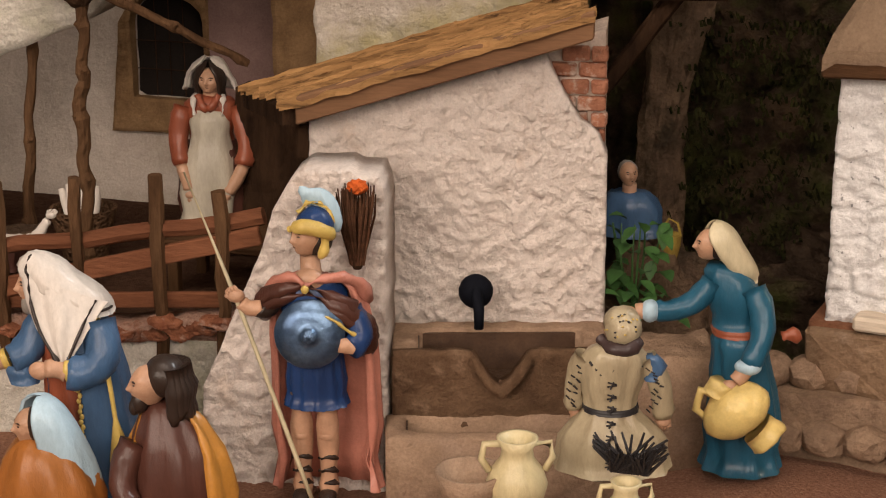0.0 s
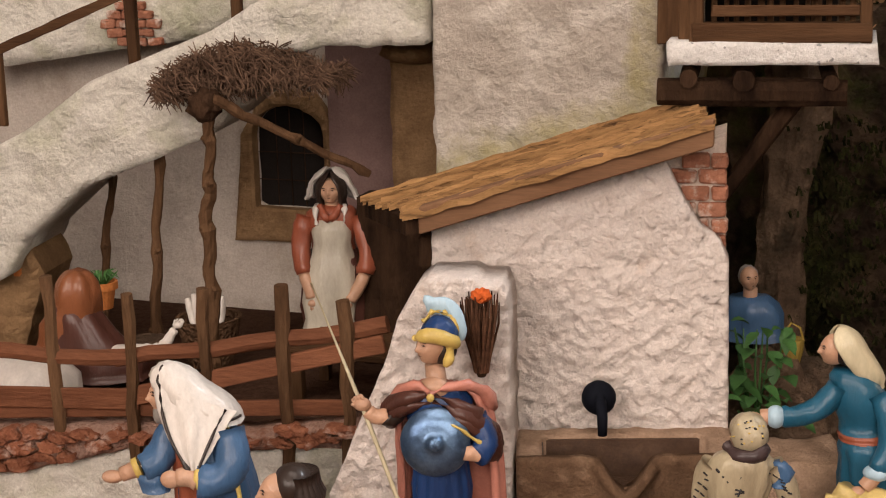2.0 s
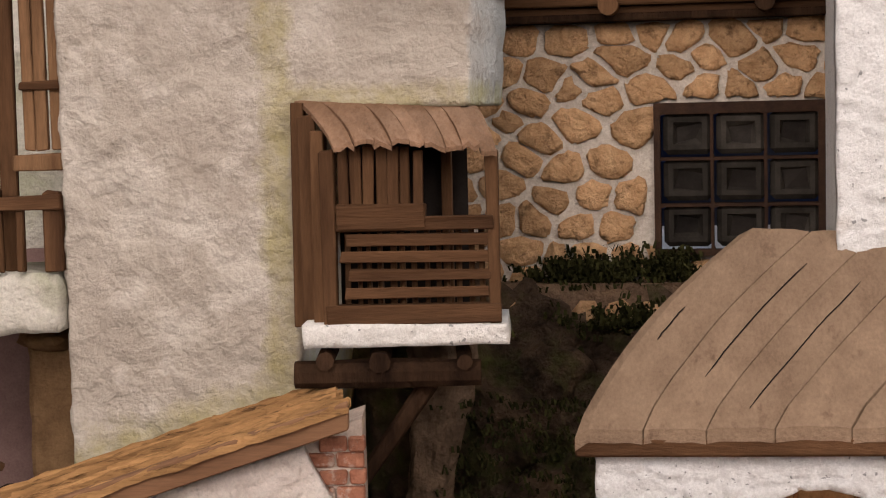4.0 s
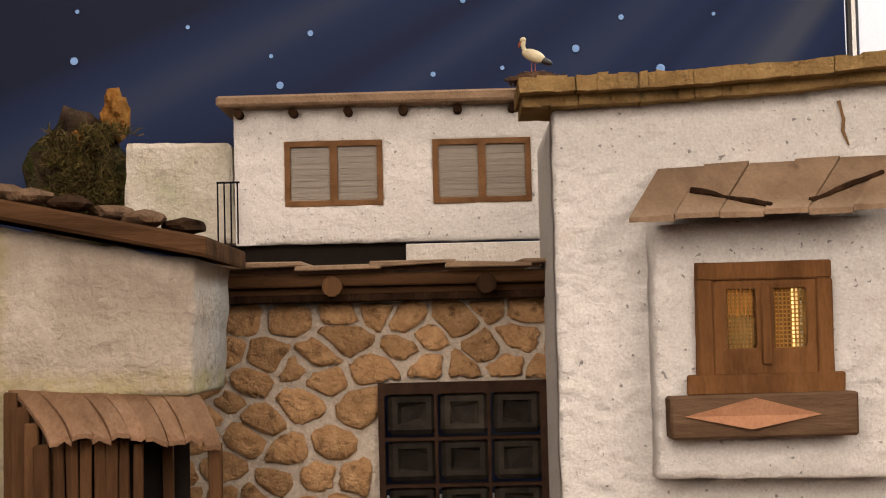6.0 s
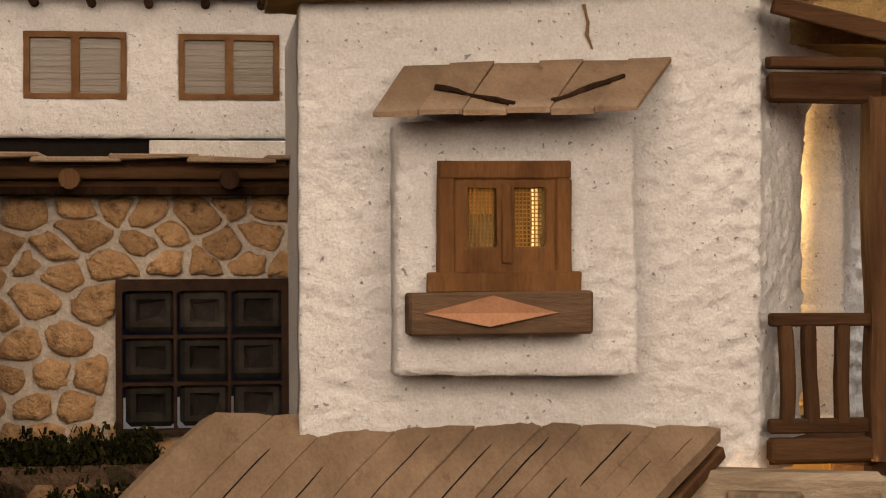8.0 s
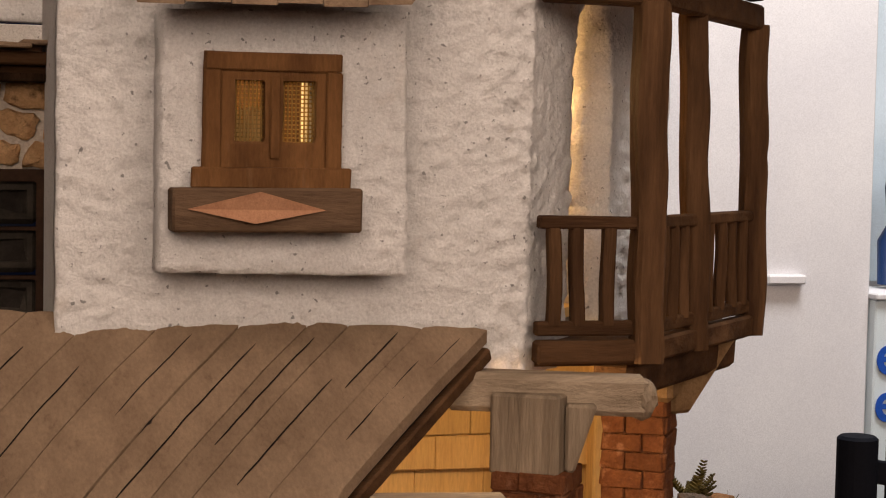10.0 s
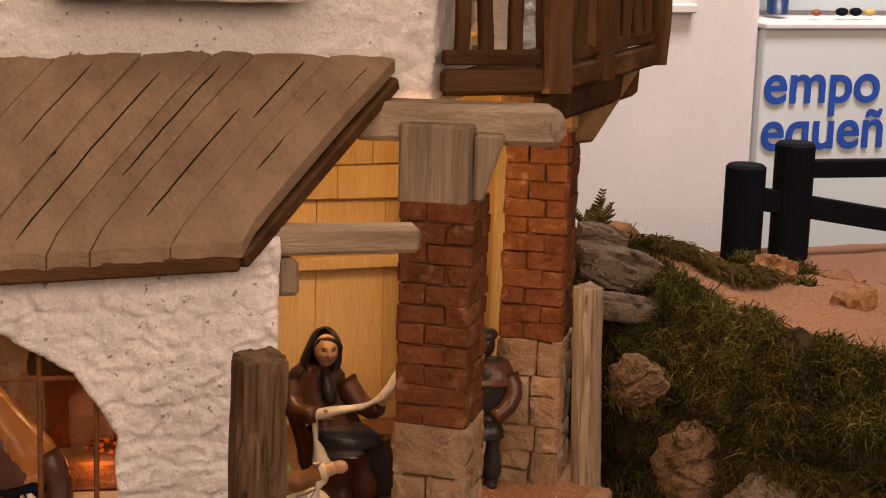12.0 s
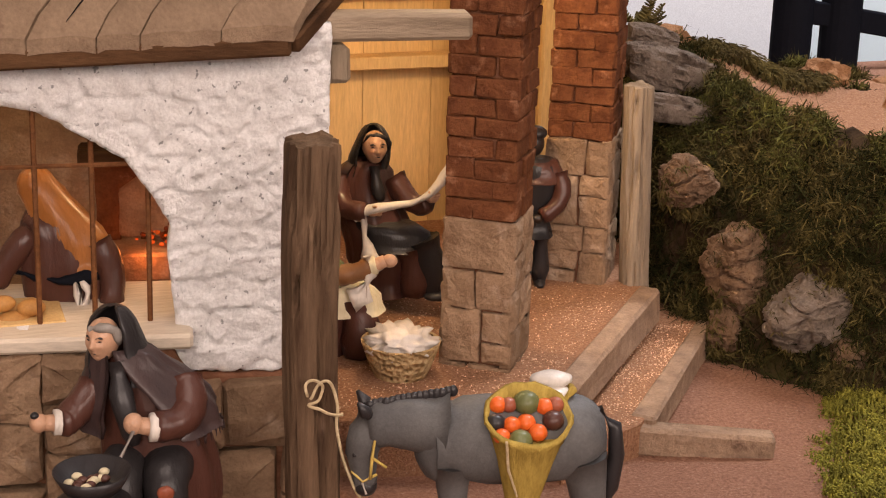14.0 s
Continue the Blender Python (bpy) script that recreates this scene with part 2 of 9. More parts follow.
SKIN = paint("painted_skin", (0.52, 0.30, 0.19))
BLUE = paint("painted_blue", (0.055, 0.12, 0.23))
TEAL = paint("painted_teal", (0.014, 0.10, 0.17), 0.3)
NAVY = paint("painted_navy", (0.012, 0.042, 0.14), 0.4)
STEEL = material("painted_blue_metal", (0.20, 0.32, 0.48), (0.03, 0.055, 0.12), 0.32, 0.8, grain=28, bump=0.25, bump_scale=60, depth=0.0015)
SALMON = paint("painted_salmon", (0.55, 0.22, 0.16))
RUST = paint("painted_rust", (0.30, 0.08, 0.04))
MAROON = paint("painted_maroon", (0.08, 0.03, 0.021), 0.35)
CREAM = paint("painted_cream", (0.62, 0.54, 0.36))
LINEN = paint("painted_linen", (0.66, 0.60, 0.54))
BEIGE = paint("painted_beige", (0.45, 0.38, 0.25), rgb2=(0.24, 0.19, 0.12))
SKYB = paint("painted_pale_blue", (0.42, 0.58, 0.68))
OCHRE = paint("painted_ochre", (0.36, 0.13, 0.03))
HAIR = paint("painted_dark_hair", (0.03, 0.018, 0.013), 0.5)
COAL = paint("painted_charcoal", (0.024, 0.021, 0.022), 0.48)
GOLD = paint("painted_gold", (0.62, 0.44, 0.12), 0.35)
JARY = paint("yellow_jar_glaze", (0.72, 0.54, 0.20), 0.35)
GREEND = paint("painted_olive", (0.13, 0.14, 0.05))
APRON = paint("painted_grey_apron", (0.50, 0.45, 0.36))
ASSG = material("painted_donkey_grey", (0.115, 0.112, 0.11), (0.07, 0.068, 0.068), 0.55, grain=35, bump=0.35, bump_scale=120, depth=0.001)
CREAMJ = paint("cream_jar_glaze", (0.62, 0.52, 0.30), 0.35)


# moss that creeps in from the tower plaster's edges: by the balcony, over the lean-to roof, above the step
tn = TOWER.node_tree
tco = tn.nodes.new("ShaderNodeTexCoord")
txyz = tn.nodes.new("ShaderNodeSeparateXYZ")
tn.links.new(tco.outputs["Object"], txyz.inputs[0])


def tmath(op, a, b=0.0, c=0.0):
    n = tn.nodes.new("ShaderNodeMath")
    n.operation = op
    for s, v in zip(n.inputs, (a, b, c)):
        if isinstance(v, float):
            s.default_value = v
        else:
            tn.links.new(v, s)
    return n.outputs[0]


TX, TZ = txyz.outputs[0], txyz.outputs[2]
by_balcony = tmath("MULTIPLY_ADD", tmath("ABSOLUTE", tmath("ADD", TX, 0.300)), -38.0, 1.0)
over_roof = tmath("MULTIPLY_ADD", tmath("SUBTRACT", TZ, tmath("MULTIPLY_ADD", TX, 0.33, 0.335)), -24.0, 1.0)
at_step = tmath("MULTIPLY_ADD", tmath("ABSOLUTE", tmath("SUBTRACT", TZ, 0.440)), -45.0, 1.0)
at_step = tmath("MULTIPLY", at_step, tmath("GREATER_THAN", TX, -0.295))
tno = tn.nodes.new("ShaderNodeTexNoise")
tno.inputs["Scale"].default_value, tno.inputs["Detail"].default_value, tno.inputs["Roughness"].default_value = 38.0, 6, 0.7
tn.links.new(tco.outputs["Object"], tno.inputs["Vector"])
amount = tmath("MAXIMUM", tmath("MAXIMUM", by_balcony, over_roof), at_step)
trp = tn.nodes.new("ShaderNodeMapRange")
trp.inputs[1].default_value, trp.inputs[2].default_value, trp.inputs[4].default_value = 0.50, 1.05, 0.75
tn.links.new(tmath("ADD", tmath("MINIMUM", amount, 0.75), tmath("MULTIPLY_ADD", tno.outputs["Fac"], 1.4, -0.6)), trp.inputs[0])
tmx = tn.nodes.new("ShaderNodeMix")
tmx.data_type = "RGBA"
tbase = tn.nodes["Principled BSDF"].inputs["Base Color"]
tn.links.new(tbase.links[0].from_socket, tmx.inputs[6])
tmx.inputs[7].default_value = (0.36, 0.31, 0.13, 1)
tn.links.new(trp.outputs[0], tmx.inputs[0])
tn.links.new(tmx.outputs[2], tbase)


# ---- building kit ----
def link(name, bm, mats, parent=None, label="", smooth=False, m=None):
    me = bpy.data.meshes.new(name)
    if m is not None:
        bmesh.ops.transform(bm, matrix=m, verts=bm.verts)
    bm.normal_update()
    bm.to_mesh(me)
    bm.free()
    for q in (mats if isinstance(mats, (list, tuple)) else [mats]):
        me.materials.append(q)
    if smooth:
        me.polygons.foreach_set("use_smooth", [True] * len(me.polygons))
    ob = new(name, me)
    if parent:
        ob.parent = parent
    if label:
        ob["label"] = label
    return ob


def part(name, bm, mats, parent, label="", smooth=False, m=None):
    return link(name, bm, mats, parent, label, smooth, m)


def thing(name, label, category, group="", at=None):
    e = new(name)
    e.empty_display_size = 0.01
    if at is not None:
        e.matrix_basis = at
    return tagged(e, label, category, group)


def frame_at(x, y, z=0.0, turn=0.0):
    return pose(x, y, z, 0, 0, turn)


def box(bm, x0, x1, y0, y1, z0, z1, bevel=0.0, wob=0.0, mi=0):
    before = set(bm.verts)
    vs = [bm.verts.new((x, y, z)) for x in (x0, x1) for y in (y0, y1) for z in (z0, z1)]
    fs = [bm.faces.new([vs[i] for i in q]) for q in ((0, 1, 3, 2), (4, 6, 7, 5), (0, 4, 5, 1), (2, 3, 7, 6), (0, 2, 6, 4), (1, 5, 7, 3))]
    for q in fs:
        q.material_index = mi
    if wob:
        for v in vs:
            v.co += Vector([random.uniform(-wob, wob) for _ in range(3)])
    if bevel:
        es = list({e for q in fs for e in q.edges})
        bmesh.ops.bevel(bm, geom=es, offset=bevel, segments=1, affect="EDGES", clamp_overlap=True)
    return [v for v in bm.verts if v not in before]


def tube(bm, pts, seg=8, mi=0, wob=0.0, caps=True):
    """A tube through (x, y, z, r) points."""
    rings = []
    P = [Vector(p[:3]) for p in pts]
    for i, p in enumerate(pts):
        d = (P[min(i + 1, len(P) - 1)] - P[max(i - 1, 0)]).normalized()
        a = d.orthogonal().normalized() if abs(d.x) > 0.95 or abs(d.z) < 0.2 else d.cross(Vector((0, 1, 0.01))).normalized()
        b = d.cross(a)
        ring = []
        for k in range(seg):
            w = 2 * math.pi * k / seg
            r = p[3] * (1 + random.uniform(-wob, wob))
            ring.append(bm.verts.new(P[i] + (a * math.cos(w) + b * math.sin(w)) * r))
        rings.append(ring)
    for r0, r1 in zip(rings, rings[1:]):
        # keep the twist small between rings
        sh = min(range(seg), key=lambda s: (r1[s].co - r0[0].co).length)
        for k in range(seg):
            f = bm.faces.new((r0[k], r0[(k + 1) % seg], r1[(k + 1 + sh) % seg], r1[(k + sh) % seg]))
            f.material_index = mi
    if caps:
        for r in (rings[0], rings[-1]):
            f = bm.faces.new(r)
            f.material_index = mi


def loft(bm, rings, seg=18, mi=0, fold=0.0, folds=7, turn=0.0):
    """Stacked ellipses (x, y, z, rx, ry), closed at both ends; fold gives drapery."""
    out = []
    for j, (x, y, z, rx, ry) in enumerate(rings):
        rg = []
        for k in range(seg):
            w = 2 * math.pi * k / seg
            s = 1 + fold * math.sin(folds * w + 0.5 * j + turn) * (1 if j < len(rings) - 1 else 0.3)
            rg.append(bm.verts.new((x + rx * s * math.cos(w), y + ry * s * math.sin(w), z)))
        out.append(rg)
    for a, b in zip(out, out[1:]):
        for k in range(seg):
            bm.faces.new((a[k], a[(k + 1) % seg], b[(k + 1) % seg], b[k])).material_index = mi
    for r in (out[0], out[-1]):
        bm.faces.new(r).material_index = mi


def ball(bm, x, y, z, rx, ry=None, rz=None, mi=0, u=14, v=9, m=None):
    g = bmesh.ops.create_uvsphere(bm, u_segments=u, v_segments=v, radius=1)
    t = Matrix.Translation((x, y, z)) @ (m or Matrix()) @ Matrix.Diagonal((rx, ry or rx, rz or rx, 1))
    bmesh.ops.transform(bm, matrix=t, verts=g["verts"])
    for q in {f for w in g["verts"] for f in w.link_faces}:
        q.material_index = mi


def lathe(bm, profile, seg=24, mi=0, at=(0, 0, 0)):
    """Turned profile of (r, z)."""
    rings = [[bm.verts.new((at[0] + r * math.cos(2 * math.pi * k / seg), at[1] + r * math.sin(2 * math.pi * k / seg), at[2] + z)) for k in range(seg)] for r, z in profile]
    for a, b in zip(rings, rings[1:]):
        for k in range(seg):
            bm.faces.new((a[k], a[(k + 1) % seg], b[(k + 1) % seg], b[k])).material_index = mi
    for r in (rings[0], rings[-1]):
        if (r[0].co - r[seg // 2].co).length > 1e-5:
            bm.faces.new(r).material_index = mi


def inside(px, pz, poly):
    c = np.zeros(px.shape, bool)
    for (x0, z0), (x1, z1) in zip(poly, poly[1:] + poly[:1]):
        if z0 != z1:
            c ^= ((z0 > pz) != (z1 > pz)) & (px < (x1 - x0) * (pz - z0) / (z1 - z0) + x0)
    return c


def slab_wall(outline, holes=(), thick=0.02, cell=0.005, amp=0.0015, freq=35.0, seed=0.0, mi=0, relief=None):
    """An upright wall from its outline in (u, z): front at y = 0 with hand-laid relief, openings right through."""
    bm = bmesh.new()
    xs, zs = [p[0] for p in outline], [p[1] for p in outline]
    nx, nz = max(2, int((max(xs) - min(xs)) / cell)), max(2, int((max(zs) - min(zs)) / cell))
    X, Z = np.linspace(min(xs), max(xs), nx + 1), np.linspace(min(zs), max(zs), nz + 1)
    cx, cz = np.meshgrid((X[1:] + X[:-1]) / 2, (Z[1:] + Z[:-1]) / 2, indexing="ij")
    keep = inside(cx, cz, list(outline))
    for h in holes:
        keep &= ~inside(cx, cz, list(h))
    edges = [(np.array(a), np.array(b)) for poly in (outline, *holes) for a, b in zip(list(poly), list(poly[1:]) + [poly[0]])]
    used = {}
    for i, j in zip(*np.nonzero(keep)):
        for c in ((i, j), (i + 1, j), (i + 1, j + 1), (i, j + 1)):
            used[c] = used.get(c, 0) + 1
    front, back = {}, {}
    for (i, j), n in used.items():
        p = np.array((X[i], Z[j]))
        edge = n < 4
        if edge:
            best = None
            for a, b in edges:
                d = b - a
                t = min(1, max(0, float((p - a) @ d / max(d @ d, 1e-12))))
                q = a + d * t
                l = float(np.hypot(*(q - p)))
                if best is None or l < best[0]:
                    best = (l, q)
            if best[0] < cell * 1.6:
                p = best[1]
        r = noise.fractal(Vector((p[0] * freq + seed, seed, p[1] * freq)), 0.9, 2.1, 4) * amp
        if relief:
            r += relief(p[0], p[1])
        jx = noise.noise(Vector((p[1] * 60, seed, p[0] * 60))) * amp * 0.7 if edge else 0
        front[i, j] = bm.verts.new((p[0] + jx, -r + (amp * 0.9 if edge else 0), p[1] + jx * 0.7))
        back[i, j] = bm.verts.new((p[0] + jx, thick, p[1] + jx * 0.7))
    for i, j in zip(*np.nonzero(keep)):
        c = ((i, j), (i + 1, j), (i + 1, j + 1), (i, j + 1))
        bm.faces.new([front[k] for k in c]).material_index = mi
        bm.faces.new([back[k] for k in reversed(c)]).material_index = mi
        for a, b, di, dj in ((c[0], c[1], 0, -1), (c[1], c[2], 1, 0), (c[2], c[3], 0, 1), (c[3], c[0], -1, 0)):
            k, l = i + di, j + dj
            if not (0 <= k < keep.shape[0] and 0 <= l < keep.shape[1] and keep[k, l]):
                bm.faces.new((front[b], front[a], back[a], back[b])).material_index = mi
    return bm


def rect(x0, x1, z0, z1):
    return [(x0, z0), (x1, z0), (x1, z1), (x0, z1)]


def structure(ob, label, category):
    return tagged(ob, label, category, kind="structure")


def lump(bm, x, y, z, rx, ry, rz, amp=0.25, freq=3.0, seed=0.0, mi=0, sub=3):
    g = bmesh.ops.create_icosphere(bm, subdivisions=sub, radius=1)
    for v in g["verts"]:
        n = noise.fractal(v.co * freq + Vector((seed, seed * 0.7, 0)), 0.8, 2.0, 4)
        v.co *= 1 + amp * n
        v.co = Vector((x + v.co.x * rx, y + v.co.y * ry, z + v.co.z * rz))
    for q in {f for w in g["verts"] for f in w.link_faces}:
        q.material_index = mi


def smooth01(t):
    t = min(1.0, max(0.0, t))
    return t * t * (3 - 2 * t)


def timber(bm, x, y, z0, z1, r0, seed, crack=0.16, square=4, lean=0.0, n_a=44):
    """An old squared post with long drying cracks and a ragged top."""
    n_z = max(12, int((z1 - z0) / 0.005))
    rings = []
    for j in range(n_z + 1):
        z = z0 + (z1 - z0) * j / n_z
        ring = []
        for i in range(n_a):
            w = 2 * math.pi * i / n_a
            c, s_ = math.cos(w), math.sin(w)
            r = r0 / (abs(c) ** square + abs(s_) ** square) ** (1 / square)
            g = noise.noise(Vector((c * 4.5, s_ * 4.5, z * 9 + seed)))
            r *= 1 - crack * max(0.0, 1 - abs(g) * 7) + 0.06 * noise.noise(Vector((c * 2, s_ * 2, z * 30 + seed))) - (0.1 * random.random() if j == n_z else 0)
            ring.append(bm.verts.new((x + c * r - 0.002 * math.sin(z * 14) + lean * (z - z0), y + s_ * r, z + (0.003 * noise.noise(Vector((c * 3, s_ * 3, 7))) if j == n_z else 0))))
        rings.append(ring)
    for p, q in zip(rings, rings[1:]):
        for i in range(n_a):
            bm.faces.new((p[i], p[(i + 1) % n_a], q[(i + 1) % n_a], q[i]))
    bm.faces.new(rings[-1])


def courses(seed, h, w, deep):
    """Height of rough daubed rubble in uneven courses, as a function of (u, z)."""
    def spot(i, j):
        a, b = math.sin(i * 127.1 + j * 311.7 + seed) * 43758.5, math.sin(i * 269.5 + j * 183.3 + seed) * 24634.6
        return (i + 0.5 * (j % 2) + 0.5 + 0.62 * (a - math.floor(a) - 0.5), j + 0.5 + 0.42 * (b - math.floor(b) - 0.5), a)

    def height(u, z):
        n = noise.noise(Vector((u * 60, seed, z * 60))) * 0.10
        q, r = u / w + n, z / h + n
        i, j = math.floor(q), math.floor(r)
        near = []
        for b in (j - 1, j, j + 1):
            for a in (i - 2, i - 1, i, i + 1):
                s = spot(a, b)
                dx, dz = abs(s[0] - q) * 1.1, abs(s[1] - r)
                near.append(((dx ** 3 + dz ** 3) ** (1 / 3), s[2]))
        near.sort()
        e = smooth01((near[1][0] - near[0][0]) / 0.13)
        own = math.sin(near[0][1])
        c = Vector((u * 150, seed, z * 150))
        f = noise.fractal(c, 0.7, 2.1, 4)
        return deep * (e - 1) + 0.0010 * own + 0.0011 * f + 0.0013 * smooth01((noise.noise(c * 0.7) - 0.1) / 0.09)
    return height


def trowel_cross(u, z):
    """Loose crossing trowel strokes with raised lips on nearly flat plaster."""
    h = 0.0
    for a, s in ((0.7, 1.0), (-0.9, 4.0), (0.2, 7.0)):
        p, q = u * math.cos(a) + z * math.sin(a), z * math.cos(a) - u * math.sin(a)
        n = noise.noise(Vector((p * 26, s, q * 62)))
        h += 0.0012 * smooth01((n - 0.25) / 0.07)
    return h


def flaked(u, z):
    """Stippled plaster with torn, sharp-edged little flakes."""
    w = 0.02 * noise.noise(Vector((u * 45, 5, z * 45)))
    a, b = noise.noise(Vector(((u + w) * 105, 2, z * 95))), noise.noise(Vector((u * 170 + z * 70, 7, (z + w) * 160)))
    c = noise.noise(Vector((u * 150 - z * 90, 11, z * 120)))
    return 0.0013 * smooth01((a - 0.02) / 0.05) + 0.0013 * smooth01((b - 0.08) / 0.05) + 0.0009 * smooth01((c - 0.15) / 0.05) + 0.0005 * noise.noise(Vector((u * 380, 2, z * 380)))


def trowelled(u, z):
    """Trowel strokes in hand-laid plaster: short level ridges and pits."""
    r = 0.0007 * noise.noise(Vector((u * 80, 4, z * 120))) + 0.0009 * noise.noise(Vector((u * 170, 9, z * 190)))
    p = noise.noise(Vector((u * 95, 1, z * 95)))
    return r - 0.0022 * smooth01((p - 0.42) / 0.2) + 0.0011 * smooth01((noise.noise(Vector((u * 75, 12, z * 120))) - 0.15) / 0.12)


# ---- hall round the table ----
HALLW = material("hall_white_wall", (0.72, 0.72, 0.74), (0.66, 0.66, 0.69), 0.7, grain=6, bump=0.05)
# unseen ceiling, side walls and floor: darkened to cut the bounced light
HALLD = material("hall_bounce_cut", (0.10, 0.09, 0.085), (0.085, 0.078, 0.072), 0.8, grain=6, bump=0.05)
HALLF = material("hall_floor", (0.14, 0.13, 0.12), (0.11, 0.10, 0.095), 0.5, grain=12, bump=0.05)
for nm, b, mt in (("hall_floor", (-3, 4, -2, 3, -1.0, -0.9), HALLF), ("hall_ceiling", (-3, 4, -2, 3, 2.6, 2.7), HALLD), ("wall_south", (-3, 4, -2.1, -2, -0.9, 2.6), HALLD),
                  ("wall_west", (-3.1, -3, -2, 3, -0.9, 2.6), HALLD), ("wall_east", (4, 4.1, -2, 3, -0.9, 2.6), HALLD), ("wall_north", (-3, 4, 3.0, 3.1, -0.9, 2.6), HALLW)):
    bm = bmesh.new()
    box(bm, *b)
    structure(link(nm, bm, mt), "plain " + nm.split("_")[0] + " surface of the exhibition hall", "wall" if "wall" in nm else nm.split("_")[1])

# ---- ground of the display ----
bm = bmesh.new()
gx, gy = np.linspace(-1.5, 1.5, 110), np.linspace(0.45, 2.2, 70)
gv = {}
for i, x in enumerate(gx):
    for j, y in enumerate(gy):
        z = -0.035 - 0.03 * min(1, max(0, (x - 0.1) / 0.3)) + 0.004 * noise.fractal(Vector((x * 14, y * 14, 0)), 0.9, 2, 4) + 0.016 * math.exp(-((x + 0.11) ** 2 + (y - 0.945) ** 2) / 0.0055)
        gv[i, j] = bm.verts.new((x, y, z))
for i in range(len(gx) - 1):
    for j in range(len(gy) - 1):
        bm.faces.new((gv[i, j], gv[i + 1, j], gv[i + 1, j + 1], gv[i, j + 1]))
structure(link("ground", bm, EARTH, smooth=True), "reddish earth ground of the model village", "ground")
bm = bmesh.new()
box(bm, -1.5, 1.5, 0.45, 2.2, -0.9, -0.09)
tagged(link("display_table", bm, DARK), "dark cloth-covered table under the model village", "table")

# ---- night-sky banner ----
BAN = bpy.data.materials.new("night_banner")
BAN.use_nodes = True
nt = BAN.node_tree
nd, ln = nt.nodes, nt.links
bs = nd["Principled BSDF"]
bs.inputs["Roughness"].default_value = 0.6
bs.inputs["Specular IOR Level"].default_value = 0.15
tc = nd.new("ShaderNodeTexCoord")
sp = nd.new("ShaderNodeSeparateXYZ")
ln.new(tc.outputs["Object"], sp.inputs[0])


def mth(op, a, b=None):
    n = nd.new("ShaderNodeMath")
    n.operation = op
    for s, v in zip(n.inputs, (a, b)):
        if v is None:
            continue
        if isinstance(v, (int, float)):
            s.default_value = v
        else:
            ln.new(v, s)
    return n.outputs[0]


ang = mth("ARCTAN2", mth("SUBTRACT", sp.outputs[2], 1.25), mth("SUBTRACT", sp.outputs[0], 0.75))
ns = nd.new("ShaderNodeTexNoise")
ns.noise_dimensions = "1D"
ns.inputs["Scale"].default_value, ns.inputs["Detail"].default_value = 5.5, 2
ln.new(ang, ns.inputs["W"])
rp = nd.new("ShaderNodeValToRGB")
el = rp.color_ramp.elements
el[0].position, el[0].color = 0.40, (0.002, 0.006, 0.028, 1)
el[1].position, el[1].color = 0.72, (0.034, 0.046, 0.078, 1)
e2 = el.new(0.52)
e2.color = (0.005, 0.016, 0.062, 1)
ln.new(ns.outputs["Fac"], rp.inputs[0])
ln.new(rp.outputs[0], bs.inputs["Base Color"])
bm = bmesh.new()
box(bm, -1.6, 0.432, 1.85, 1.856, 0.3, 1.6)
banner = structure(link("backdrop", bm, BAN), "dark blue night-sky banner printed with light rays", "banner")
STARM = material("star_print", (0.20, 0.38, 0.72), (0.12, 0.26, 0.56), 0.4, bump=0)
for x, z, r in ((0.049, 0.845, 0.0058), (0.019, 0.832, 0.004), (0.183, 0.833, 0.0045), (0.190, 0.809, 0.0038), (0.140, 0.776, 0.0052), (-0.181, 0.744, 0.005), (-0.147, 0.800, 0.004),
                (0.231, 0.752, 0.0062), (-0.404, 0.776, 0.0055), (-0.015, 0.752, 0.0035), (-0.40, 0.83, 0.003), (0.06, 0.757, 0.003), (-0.19, 0.776, 0.003), (0.29, 0.81, 0.0026), (-0.28, 0.81, 0.003)):
    bm = bmesh.new()
    bmesh.ops.create_circle(bm, cap_ends=True, radius=r * 0.8, segments=9, matrix=pose(x, 1.8475, z, 90))
    part("star", bm, STARM, banner)
bm = bmesh.new()
tube(bm, [(0.440, 1.85, 0.3, 0.007), (0.440, 1.85, 1.6, 0.007)], 10)
tagged(link("banner_pole", bm, material("grey_metal", (0.28, 0.28, 0.28), None, 0.3, 0.9, bump=0.1)), "thin grey metal pole at the banner's edge", "pole")
BLUEP = material("royal_blue_panel", (0.004, 0.02, 0.34), None, 0.7, grain=5, bump=0)
for nm, x0, x1, mt, lb in (("wall_panel", 0.44, 0.695, HALLW, "white upright wall panel behind the banner"), ("wall_panel", 0.703, 0.925, BLUEP, "glossy royal blue upright wall panel"), ("wall_panel", 0.933, 1.10, material("grey_panel", (0.45, 0.48, 0.52), None, 0.5, grain=6, bump=0), "pale grey upright wall panel")):
    bm = bmesh.new()
    box(bm, x0, x1, 2.6, 2.64, 0.45, 2.0, 0.002)
    tagged(link(nm, bm, mt), lb, "panel")
bm = bmesh.new()
box(bm, 0.94, 1.0, 2.58, 2.66, -0.9, 2.0, 0.002)
tagged(link("wall_column", bm, HALLW), "white square column of the hall", "column")
